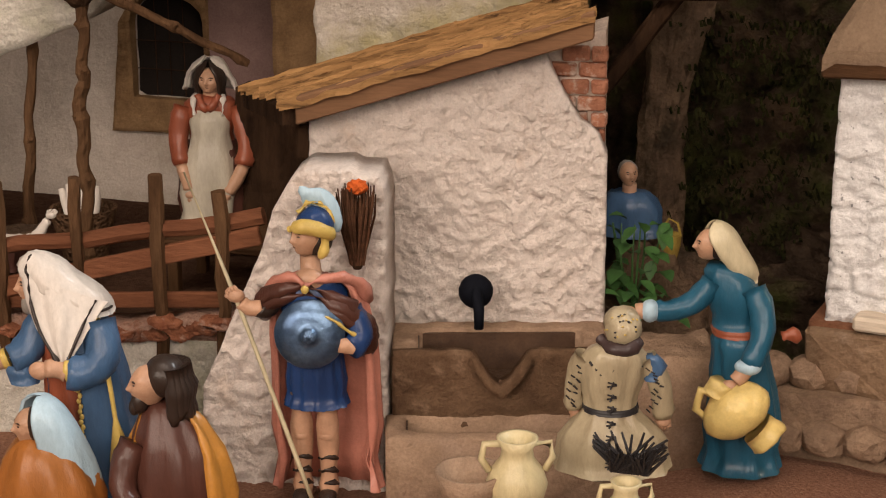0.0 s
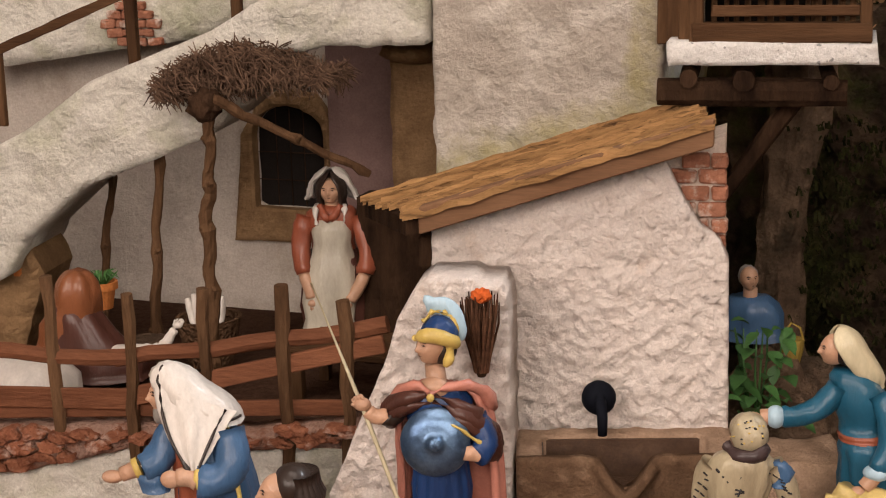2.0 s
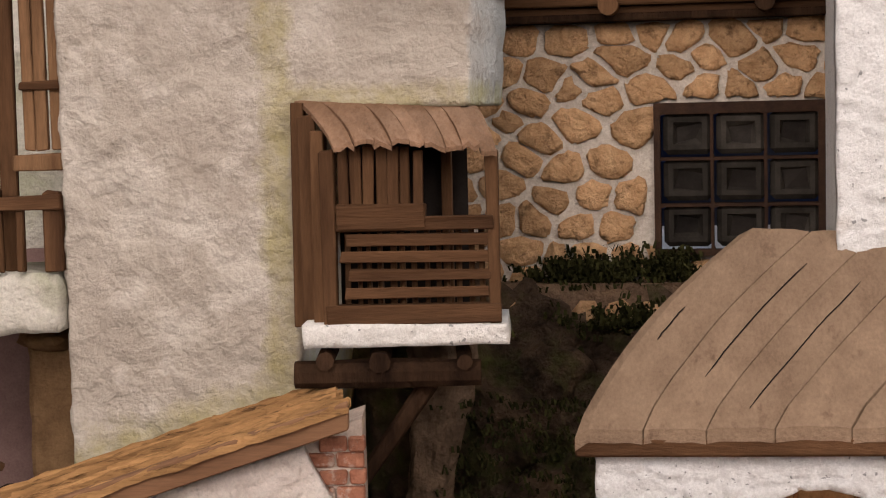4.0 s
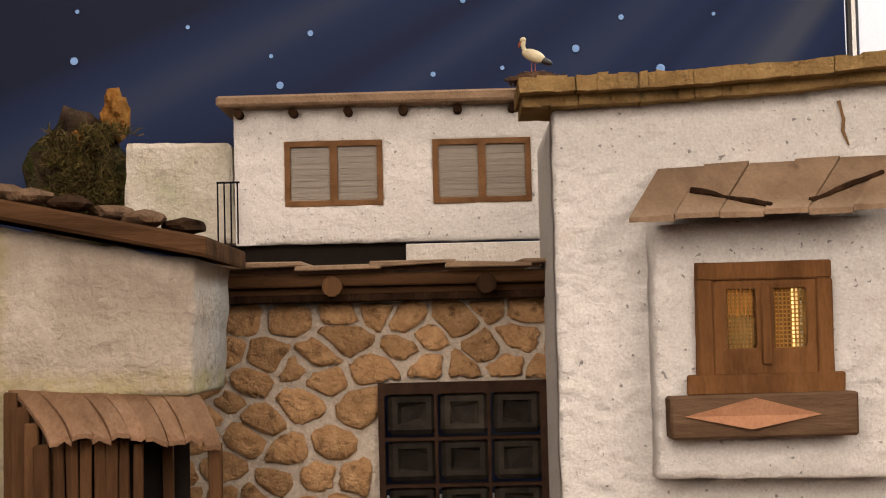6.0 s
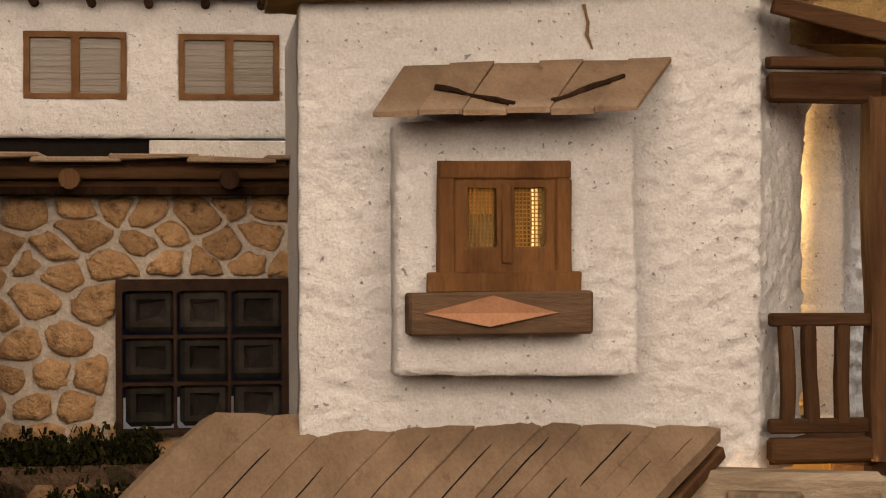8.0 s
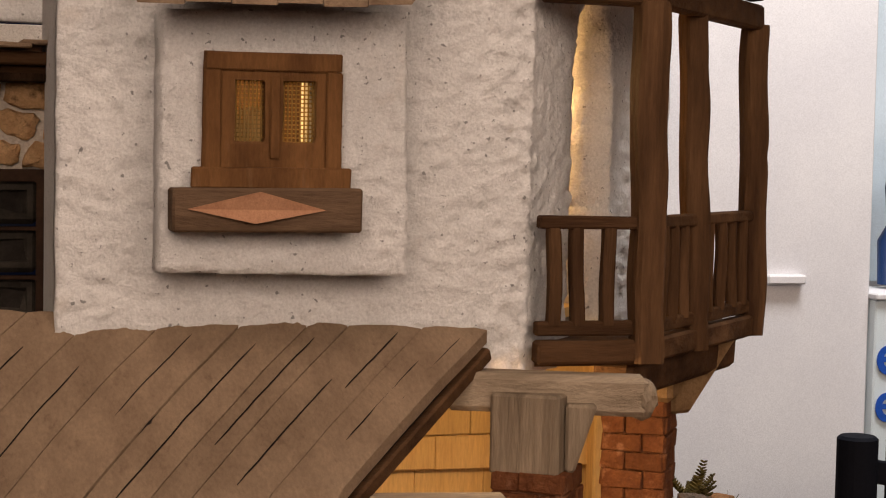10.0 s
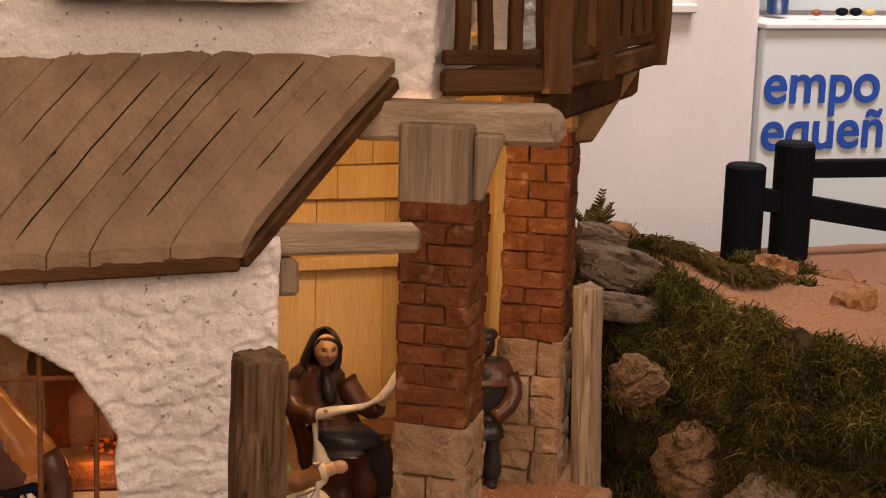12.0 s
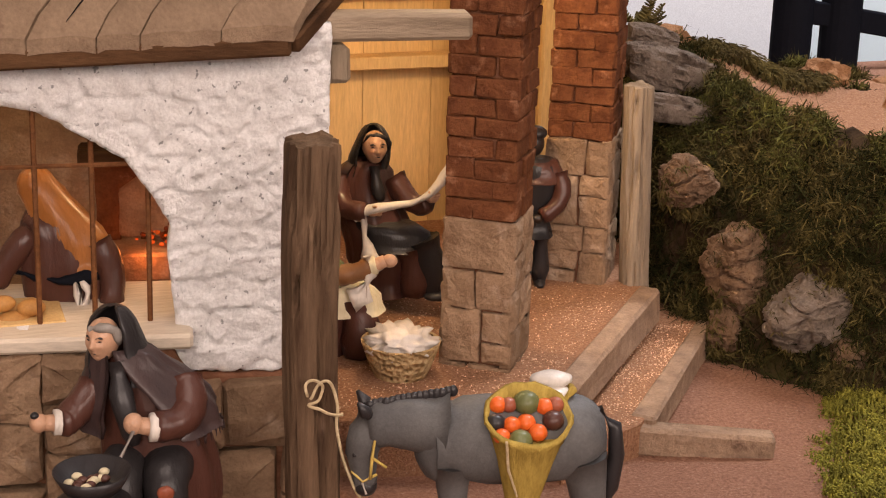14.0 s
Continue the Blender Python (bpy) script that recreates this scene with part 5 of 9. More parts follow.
# bay canopy of boards
A, B, C, D = Vector((0.141, 1.138, 0.5725)), Vector((0.322, 1.138, 0.5785)), Vector((0.112, 1.05, 0.5345)), Vector((0.276, 1.05, 0.5385))
random.seed(8)
for k in range(6):
    t0, t1 = k / 6 + (0.004 if k else 0), (k + 1) / 6
    bm = bmesh.new()
    vs = []
    for dz in (0, 0.0035):
        for t, s in ((t0, 0), (t1, 0), (t1, 1), (t0, 1)):
            p = A.lerp(B, t).lerp(C.lerp(D, t), s)
            vs.append(bm.verts.new(p + Vector((0, 0, dz + random.uniform(-0.0005, 0.0005) + 0.0012 * (k % 2)))))
    for q in ((3, 2, 1, 0), (4, 5, 6, 7), (0, 1, 5, 4), (1, 2, 6, 5), (2, 3, 7, 6), (3, 0, 4, 7)):
        bm.faces.new([vs[i] for i in q])
    part("canopy_board", bm, ROOFP, mh)
for p0, p1, p2 in (((0.155, 1.085, 0.5565), (0.18, 1.07, 0.5485), (0.2, 1.055, 0.5435)), ((0.225, 1.06, 0.5455), (0.25, 1.08, 0.555), (0.28, 1.10, 0.566))):
    bm = bmesh.new()
    P0, P1, P2 = Vector(p0), Vector(p1), Vector(p2)
    tube(bm, [(*(P0.lerp(P1, i / 4) if i < 4 else P1.lerp(P2, i / 4 - 1)) + Vector((0, 0, random.uniform(0, 0.0015))), random.uniform(0.0014, 0.0024)) for i in range(9)], 6, wob=0.25)
    part("twig", bm, BARK, mh)
# cornice of carved stones
random.seed(14)
x = 0.052
while x < 0.40:
    w = random.uniform(0.034, 0.062)
    dx = x + w / 2 - 0.052
    zz = 0.617 + 0.0019 * dx + 0.196 * dx * dx
    tilt = 0.0019 + 0.39 * dx
    for nm, y0, z0, z1, o, bv in (("cornice_lower", 1.120, 0.0, 0.0075, 0.0, 0.0012), ("cornice_stone", 1.103, 0.007, 0.017, -0.003, 0.0022)):
        bm = bmesh.new()
        q = 6
        for i in range(q):
            box(bm, o + w * i / q, o + w * (i + 1) / q - (0.0006 if i == q - 1 else 0), y0 + random.uniform(-0.0012, 0.0012), 1.2, z0, z1 + random.uniform(-0.0008, 0.0008), 0)
        bmesh.ops.remove_doubles(bm, verts=bm.verts, dist=0.0009)
        for v in bm.verts:
            v.co += Vector((x, 0, zz + (v.co.x - w / 2) * tilt)) + Vector([random.uniform(-0.0006, 0.0006) for _ in range(3)])
        part(nm, bm, CORNICE, mh)
    x += w
for k in range(8):
    u0 = -0.01 + k * 0.037
    bm = bmesh.new()
    box(bm, u0, u0 + 0.036, -0.016, 0.04, 0.627, 0.653, 0.004, 0.0015)
    part("cornice_stone", bm, CORNICE, mh, m=SWL)
bm = bmesh.new()
box(bm, 0.09, 0.55, 1.19, 1.45, 0.60, 0.63)
part("flat_roof", bm, CORNICE, mh)
bm = bmesh.new()
tube(bm, [(0.262, 1.1385, 0.618, 0.0014), (0.265, 1.1385, 0.606, 0.0012), (0.264, 1.1385, 0.598, 0.0013), (0.268, 1.1385, 0.588, 0.0006)], 5)
part("crack", bm, SANDSTONE, mh)
# corner balcony
cb = thing("corner_balcony", "brown wooden corner balcony with turned-log posts and railing", "balcony")
Q0, Q1, Q2 = Vector((0.388, 1.135, 0)), Vector((0.468, 1.135, 0)), Vector((0.622, 1.295, 0))


def beam(nm, parent, a, b, w, h, mat, wob=0.0008, lab=""):
    """A squared timber from a to b."""
    a, b = Vector(a), Vector(b)
    d = (b - a)
    m = Matrix.Translation(a) @ d.to_track_quat("X", "Z").to_matrix().to_4x4()
    bm = bmesh.new()
    box(bm, 0, d.length, -w / 2, w / 2, -h / 2, h / 2, min(w, h) * 0.15, wob)
    return part(nm, bm, mat, parent, lab, m=m)


def post(nm, parent, p, z0, z1, r, mat=WOOD):
    """A rough squared post, knocked out of true."""
    bm = bmesh.new()
    ph = random.uniform(0, 6)
    timber(bm, p[0], p[1], z0, z1, r, ph * 5, 0.10, 5, random.uniform(-0.012, 0.012), 20)
    for v in bm.verts:
        v.co.x += 0.0009 * math.sin(v.co.z * 55 + ph)
    return part(nm, bm, mat, parent)


for a, b in ((Q0, Q1), (Q1, Q2)):
    z = Vector((0, 0, 0.318))
    beam("floor_beam", cb, a + z, b + z, 0.014, 0.016, WOODH)
    z = Vector((0, 0, 0.334))
    beam("bottom_rail", cb, a + z, b + z, 0.008, 0.010, WOODH)
    z = Vector((0, 0, 0.406))
    beam("top_rail", cb, a + z, b + z, 0.010, 0.009, WOODH)
    z = Vector((0, 0, 0.563))
    beam("head_beam", cb, a + z, b + z, 0.014, 0.020, WOODH)
    z = Vector((0, 0, 0.580))
    beam("roof_plate", cb, a + z, b + z, 0.012, 0.008, WOODH)
for p, r in ((Q1 + Vector((-0.002, 0, 0)), 0.0112), (Q1.lerp(Q2, 0.42), 0.0095), (Q2, 0.0098)):
    post("post", cb, p, 0.31, 0.557, r)
for t in (0.13, 0.34, 0.62):
    p = Q0.lerp(Q1, t)
    post("baluster", cb, p, 0.336, 0.403, 0.0048)
for t in (0.1, 0.2, 0.3, 0.54, 0.66, 0.78, 0.89):
    post("baluster", cb, Q1.lerp(Q2, t), 0.336, 0.403, 0.0042)
bm = bmesh.new()
vs = [bm.verts.new((*p.xy, z)) for z in (0.308, 0.322) for p in (Q0, Q1, Q2, Vector((0.55, 1.34, 0)))]
for q in ((3, 2, 1, 0), (4, 5, 6, 7), (0, 1, 5, 4), (1, 2, 6, 5), (2, 3, 7, 6), (3, 0, 4, 7)):
    bm.faces.new([vs[i] for i in q])
part("deck", bm, WOODH, cb)
bm = bmesh.new()
for a, b, z0, z1 in ((0, 0, 0, 0),):
    vs = [bm.verts.new(c) for c in ((0.384, 1.115, 0.616), (0.50, 1.115, 0.590), (0.66, 1.29, 0.590), (0.56, 1.36, 0.616), (0.384, 1.115, 0.622), (0.50, 1.115, 0.596), (0.66, 1.29, 0.596), (0.56, 1.36, 0.622))]
    for q in ((3, 2, 1, 0), (4, 5, 6, 7), (0, 1, 5, 4), (1, 2, 6, 5), (2, 3, 7, 6), (3, 0, 4, 7)):
        bm.faces.new([vs[i] for i in q])
part("roof", bm, ROOFP, cb)
beam("fascia", cb, (0.384, 1.112, 0.616), (0.50, 1.112, 0.590), 0.006, 0.012, WOODH)

# ---- shed in front ----
RA, RB, RC, RD = Vector((0.008, 1.165, 0.3475)), Vector((0.352, 1.128, 0.334)), Vector((-0.092, 1.03, 0.239)), Vector((0.214, 0.972, 0.2545))
sd = thing("shed", "white daubed shed with a brown board roof and barred arch", "hut")
random.seed(31)
cuts = [0, 0.135, 0.26, 0.393, 0.535, 0.655, 0.73, 0.872, 1]


def roof_at(t, s):
    p = RA.lerp(RB, t).lerp(RC.lerp(RD, t), s)
    return p + Vector((-0.011 * math.sin(math.pi * s) * (1 - t) ** 3, 0, 0.002 * math.sin(math.pi * s)))


for k in range(len(cuts) - 1):
    t0, t1 = cuts[k] + (0.0034 if k else 0), cuts[k + 1]
    lift = random.uniform(0, 0.0016)
    n, m_ = 14, 5
    bm = bmesh.new()
    top, low = [], []
    for i in range(n + 1):
        s = i / n
        ra, rb = [], []
        for j in range(m_ + 1):
            t = t0 + (t1 - t0) * j / m_
            if j in (0, m_) and 0 < t < 1:
                t += 0.0022 * noise.noise(Vector((s * 5, t * 40, 3)))
            p = roof_at(t, s) + Vector((0, 0, lift + 0.0008 * noise.noise(Vector((t * 30, s * 4, 8)))))
            edge = smooth01((s - 0.9) / 0.1)
            p += Vector((0, -0.002 * edge * noise.noise(Vector((t * 60, 1, 1))), -0.005 * edge * edge - 0.0012 * (1 if j in (0, m_) else 0)))
            if k == 0 and j == 0:
                p.z -= 0.004
            ra.append(bm.verts.new(p))
            rb.append(bm.verts.new(p - Vector((0, 0, 0.0085))))
        top.append(ra)
        low.append(rb)
    for i in range(n):
        for j in range(m_):
            bm.faces.new((top[i][j], top[i + 1][j], top[i + 1][j + 1], top[i][j + 1]))
            bm.faces.new((low[i][j], low[i][j + 1], low[i + 1][j + 1], low[i + 1][j]))
        bm.faces.new((top[i][0], low[i][0], low[i + 1][0], top[i + 1][0]))
        bm.faces.new((top[i][m_], top[i + 1][m_], low[i + 1][m_], low[i][m_]))
    for j in range(m_):
        bm.faces.new((top[n][j], low[n][j], low[n][j + 1], top[n][j + 1]))
        bm.faces.new((top[0][j], top[0][j + 1], low[0][j + 1], low[0][j]))
    part("roof_board", bm, ROOFP, sd)
for t, s0, s1 in ((0.06, 0.45, 0.62), (0.20, 0.2, 0.8), (0.33, 0.3, 0.95), (0.47, 0.1, 0.55), (0.60, 0.15, 0.98), (0.695, 0.1, 0.7), (0.80, 0.35, 0.9), (0.84, 0.05, 0.4), (0.93, 0.2, 0.7), (0.965, 0.05, 0.5)):
    bm = bmesh.new()
    n = 10
    tube(bm, [(*(roof_at(t + 0.003 * noise.noise(Vector((i * 0.7, t * 50, 0))), s0 + (s1 - s0) * i / n) + Vector((0, 0, 0.0008))), 0.00055 * (0.4 if i in (0, n) else 1)) for i in range(n + 1)], 5)
    part("split", bm, DARK, sd)
# dark sheet added under the boards to paint shade into their gaps
bm = bmesh.new()
vs = [bm.verts.new(RA.lerp(RB, t).lerp(RC.lerp(RD, t), s) + Vector((0, 0, dz))) for dz in (-0.0115, -0.009) for t, s in ((0.01, 0.01), (0.99, 0.01), (0.99, 0.97), (0.01, 0.97))]
for q in ((3, 2, 1, 0), (4, 5, 6, 7), (0, 1, 5, 4), (1, 2, 6, 5), (2, 3, 7, 6), (3, 0, 4, 7)):
    bm.faces.new([vs[i] for i in q])
part("roof_deck", bm, DARK, sd)
o = Vector((0, 0.006, -0.0165))
beam("eave_board", sd, RC + o, RD + o, 0.011, 0.011, WOODH, 0.0012)
beam("verge_board", sd, RD + o, RB + o, 0.009, 0.011, WOODH, 0.0012)
SF = frame_at(0.236, 0.996, 0, -9.2)
arch = [(-0.085, 0.066), (-0.089, 0.112), (-0.087, 0.128), (-0.0985, 0.1486), (-0.1135, 0.169), (-0.138, 0.184), (-0.161, 0.196), (-0.18, 0.199), (-0.195, 0.198), (-0.215, 0.188), (-0.235, 0.162), (-0.246, 0.13), (-0.248, 0.066)]
part("front_wall", slab_wall([(-0.322, 0.05), (-0.088, 0.05), (-0.084, 0.037), (-0.012, 0.035), (0.004, 0.10), (0.006, 0.246), (-0.322, 0.246)], [arch[::-1]], thick=0.022, amp=0.0016, freq=85, seed=40, cell=0.0019, relief=courses(1.3, 0.0185, 0.038, 0.0032)), DAUBS, sd, "thickly daubed white wall", True, m=SF)
part("side_wall", slab_wall([(0.0, -0.06), (0.15, -0.06), (0.15, 0.315), (0.0, 0.225)], thick=0.02, cell=0.003, amp=0.0016, relief=courses(4.1, 0.019, 0.036, 0.0026)), DAUBS, sd, smooth=True, m=frame_at(-0.058, 1.050, 0, 58))
part("end_wall", slab_wall([(0.002, -0.04), (0.05, -0.04), (0.05, 0.25), (0.002, 0.245)], thick=0.02, cell=0.008, amp=0.002), DAUB, sd, smooth=True, m=SF @ pose(-0.012, 0.02, 0, 0, 0, 75))
RUSTY = material("rusty_bar", (0.20, 0.085, 0.035), (0.10, 0.042, 0.02), 0.8, grain=150, bump=0.5)
base = part("stone_base", slab_wall([(-0.33, -0.09), (0.008, -0.09), (0.008, 0.034), (-0.084, 0.036), (-0.088, 0.056), (-0.33, 0.056)], thick=0.06, cell=0.02, amp=0.001), BRICKJ, sd, m=SF @ pose(0, -0.006, 0))
bm = bmesh.new()
box(bm, -0.30, -0.075, -0.016, 0.085, 0.056, 0.066, 0.002, 0.001)
part("counter", bm, material("pale_counter_boards", (0.62, 0.54, 0.44), (0.5, 0.42, 0.33), 0.6, grain=25, bump=0.4, stretch=(0.1, 1, 1)), sd, "pale counter slab", m=SF)
for u in (-0.1, -0.132, -0.164, -0.20, -0.24):
    bm = bmesh.new()
    tube(bm, [(u, 0.010, 0.064, 0.0016), (u + 0.001, 0.010, 0.207, 0.0016)], 6)
    part("bar", bm, RUSTY, sd, "rusty iron bar", m=SF)
bm = bmesh.new()
tube(bm, [(-0.27, 0.010, 0.160, 0.0015), (-0.105, 0.010, 0.163, 0.0015)], 6)
part("crossbar", bm, RUSTY, sd, m=SF)
part("inner_wall", slab_wall(rect(-0.30, 0.0, -0.03, 0.275), thick=0.01, cell=0.02, amp=0.001), BLOCK, sd, m=SF @ pose(0, 0.165, 0))
bm = bmesh.new()
box(bm, -0.30, -0.01, 0.06, 0.165, 0.0, 0.05)
part("inner_floor", bm, BLOCK, sd, m=SF)

# ---- arcade on the right ----
ar = thing("arcade", "open arcade with brick pillars under the corner balcony", "porch")


def pillar(nm, x, y, w, z0, zs, zb, turn, lab):
    p = part(nm, bmesh.new(), BRICKJ, ar, lab)
    bm = bmesh.new()
    box(bm, -w / 2 + 0.003, w / 2 - 0.003, -w / 2 + 0.003, w / 2 - 0.003, z0 - 0.05, zb - 0.001)
    bmesh.ops.transform(bm, matrix=frame_at(x, y, 0, turn), verts=bm.verts)
    bm.to_mesh(p.data)
    bm.free()
    k = 0
    for side in range(4):
        for poly in ashlar(-w / 2 - 0.001, w / 2 + 0.001, z0 - 0.03, zs, 0.021):
            bm = bmesh.new()
            if cell_stone(bm, poly, 0.0004, 0.0045, 0.05, 0.0007):
                part("stone_block", bm, BLOCK, p, m=frame_at(x, y, 0, turn + 90 * side) @ pose(0, -w / 2 + 0.002, 0))
    z = zs
    while z < zb - 0.005:
        h = 0.0138
        for side in range(4):
            s = (0.38, 0.66)[k % 2]
            for a, b in ((0, s), (s, 1)):
                bm = bmesh.new()
                box(bm, -w / 2 + a * w + 0.0004, -w / 2 + b * w - 0.0004, -w / 2 - random.uniform(0, 0.0016), -w / 2 + 0.012, z + 0.0003, z + h - 0.0003, 0.0009, 0.0011)
                part("brick", bm, BRICK, p, m=frame_at(x, y, 0, turn + 90 * side))
        z += h
        k += 1
    return p


random.seed(17)
pillar("pillar", 0.382, 1.105, 0.0476, -0.03, 0.094, 0.243, -35, "brick pillar on a stone foot")
pillar("pillar", 0.516, 1.258, 0.0475, -0.04, 0.104, 0.267, -33, "brick pillar on a stone foot")
bm = bmesh.new()
box(bm, -0.026, 0.02, -0.024, 0.024, 0.243, 0.296, 0.002, 0.001)
part("post_head", bm, GREYWOOD, ar, "weathered grey timber head", m=frame_at(0.382, 1.105, 0, -35))
bm = bmesh.new()
box(bm, 0.0, 0.02, -0.012, 0.012, 0.245, 0.29, 0.002)
for v in bm.verts:
    if v.co.z < 0.26 and v.co.x > 0.01:
        v.co.x -= 0.013
part("bracket", bm, GREYWOOD, ar, m=frame_at(0.3965, 1.0935, 0, -20))
bm = bmesh.new()
box(bm, -0.028, 0.03, -0.028, 0.028, 0.267, 0.307, 0.004, 0.001)
part("pillar_head", bm, SANDSTONE, ar, m=frame_at(0.515, 1.258, 0, -33))
beam("main_beam", ar, (0.325, 1.13, 0.295), (0.452, 1.09, 0.294), 0.03, 0.026, GREYWOODH, lab="weathered grey main beam")
bm = bmesh.new()
lump(bm, 0.448, 1.09, 0.292, 0.010, 0.015, 0.0135, 0.2, 2)
part("beam_knot", bm, GREYWOOD, ar)
beam("corbel_beam", ar, (0.45, 1.15, 0.296), (0.60, 1.30, 0.298), 0.03, 0.026, WOODH)
bm = bmesh.new()
box(bm, -0.016, 0.05, -0.014, 0.014, 0.255, 0.312, 0.003)
for v in bm.verts:
    if v.co.z < 0.28 and v.co.x > 0.01:
        v.co.x -= 0.045
part("corbel", bm, SANDSTONE, ar, m=frame_at(0.548, 1.262, 0, 20))
beam("tie_beam", ar, (0.215, 1.015, 0.2425), (0.328, 1.005, 0.2415), 0.02, 0.0165, GREYWOODH, lab="weathered grey tie beam")
bm = bmesh.new()
box(bm, 0.242, 0.256, 1.005, 1.025, 0.208, 0.232, 0.003, 0.002)
part("corbel_block", bm, GREYWOOD, ar)
# honey-coloured plank walls at the back
for k in range(6):
    x0 = 0.20 + k * 0.0605
    bm = bmesh.new()
    box(bm, x0, x0 + 0.0602, 1.42, 1.43, -0.06, 0.186, 0.0004, 0.0002)
    part("plank", bm, GOLDP, ar)
for k in range(5):
    for xa, xb in ((0.2, 0.395 + 0.03 * (k % 2)), (0.3955 + 0.03 * (k % 2), 0.46), (0.461, 0.56)):
        bm = bmesh.new()
        box(bm, xa, xb, 1.405, 1.43, 0.187 + k * 0.029, 0.2155 + k * 0.029, 0.0008, 0.0004)
        part("plank", bm, GOLDP, ar)
for x in (0.455, 0.53):
    bm = bmesh.new()
    box(bm, x, x + 0.02, 1.39, 1.41, -0.06, 0.33, 0.002, 0.001)
    part("stud", bm, GOLDP, ar)
bm = bmesh.new()
box(bm, 0.2, 0.46, 1.40, 1.419, 0.128, 0.139, 0.001)
part("rail", bm, GOLDP, ar)
bm = bmesh.new()
vs = [bm.verts.new((x, y, z)) for z in (0.3285, 0.336) for x, y in ((0.2, 1.175), (0.39, 1.175), (0.47, 1.28), (0.47, 1.44), (0.2, 1.44))]
bm.faces.new(vs[5:])
bm.faces.new(vs[4::-1])
for i in range(5):
    bm.faces.new((vs[i], vs[(i + 1) % 5], vs[5 + (i + 1) % 5], vs[5 + i]))
part("ceiling_boards", bm, GOLDP, ar)
bm = bmesh.new()
vs = [bm.verts.new((x, y, z)) for z in (-0.09, -0.0115) for x, y in ((0.22, 1.02), (0.392, 1.02), (0.548, 1.205), (0.60, 1.30), (0.63, 1.45), (0.22, 1.45))]
bm.faces.new(vs[6:])
for i in range(6):
    bm.faces.new((vs[i], vs[(i + 1) % 6], vs[6 + (i + 1) % 6], vs[6 + i]))
structure(link("arcade_floor", bm, SANDF), "sandy reddish floor of the arcade", "floor")
KF = [((0.398, 1.018, -0.0235), (0.556, 1.206, -0.0235)), ((0.476, 1.042, -0.053), (0.604, 1.202, -0.053))]
for a, b in KF:
    beam("kerb_stone", None, a, b, 0.016, 0.026, KERB, 0.002)
for o in [q for q in scene.objects if q.name.startswith("kerb_stone")]:
    tagged(o, "long sandy kerb stone edging a step", "kerb", "step kerbs")
ks = beam("kerb_stone", None, (0.445, 1.052, -0.056), (0.560, 1.008, -0.060), 0.018, 0.022, KERB)
tagged(ks, "long sandy kerb stone edging a step", "kerb", "step kerbs")
bm = bmesh.new()
vs = [bm.verts.new((x, y, z)) for z in (-0.09, -0.0425) for x, y in ((0.40, 1.0), (0.470, 1.032), (0.604, 1.202), (0.60, 1.28), (0.40, 1.05))]
bm.faces.new(vs[5:])
for i in range(5):
    bm.faces.new((vs[i], vs[(i + 1) % 5], vs[5 + (i + 1) % 5], vs[5 + i]))
structure(link("step_floor", bm, SANDF), "sandy reddish step tread", "step")


random.seed(57)
vs, fs = [], []
def strew(n, corners, z):
    """Pale crumbs of sand over a four-cornered patch."""
    a, b, c, d = (Vector(q) for q in corners)
    for _ in range(n):
        s_, t = random.random(), random.random()
        p = a.lerp(b, s_).lerp(d.lerp(c, s_), t)
        if noise.noise(Vector((p.x * 30, p.y * 30, 3))) < random.uniform(-0.6, 0.35):
            continue
        r = random.uniform(0.0003, 0.0008)
        i = len(vs)
        vs.extend([(p.x - r, p.y, z), (p.x + r * 0.3, p.y - r, z), (p.x + r, p.y + r * 0.4, z), (p.x - r * 0.2, p.y + r, z), (p.x, p.y, z + r * 1.1)])
        fs.extend([(i, i + 1, i + 4), (i + 1, i + 2, i + 4), (i + 2, i + 3, i + 4), (i + 3, i, i + 4)])


strew(6500, ((0.25, 1.03), (0.392, 1.03), (0.545, 1.21), (0.27, 1.40)), -0.0113)
strew(3200, ((0.415, 1.018), (0.470, 1.036), (0.598, 1.20), (0.556, 1.21)), -0.0423)
gm = bpy.data.meshes.new("sand_grains")
gm.from_pydata(vs, [], fs)
gm.materials.append(material("pale_sand_grain", (0.74, 0.50, 0.34), (0.52, 0.29, 0.17), 0.9, grain=60, bump=0, island=0.5))
tagged(new("sand_grains", gm), "pale loose sand grains on the arcade floor and step", "sand", kind="stuff")
fp = tagged(link("driftwood_post", bmesh.new(), GREYWOOD), "weathered grey driftwood post beside the hill", "post")
bm = bmesh.new()
timber(bm, 0.5515, 1.225, -0.07, 0.147, 0.0108, 8.0, 0.26, 3, -0.025)
bm.to_mesh(fp.data)
bm.free()
OLDWOOD = material("old_dark_timber", (0.20, 0.128, 0.08), (0.06, 0.034, 0.021), 0.8, grain=70, bump=1.0, bump_scale=110, stretch=(1, 1, 0.1), depth=0.003, stain=(0.20, 0.13, 0.09), stain_scale=60, stain_at=0.6)
dp = thing("gate_post", "dark weathered gate post with a rope loop", "post", at=frame_at(0.214, 0.925))
bm = bmesh.new()
timber(bm, 0.0, 0.0, -0.09, 0.197, 0.0145, 3.0, 0.30)
part("shaft", bm, OLDWOOD, dp)


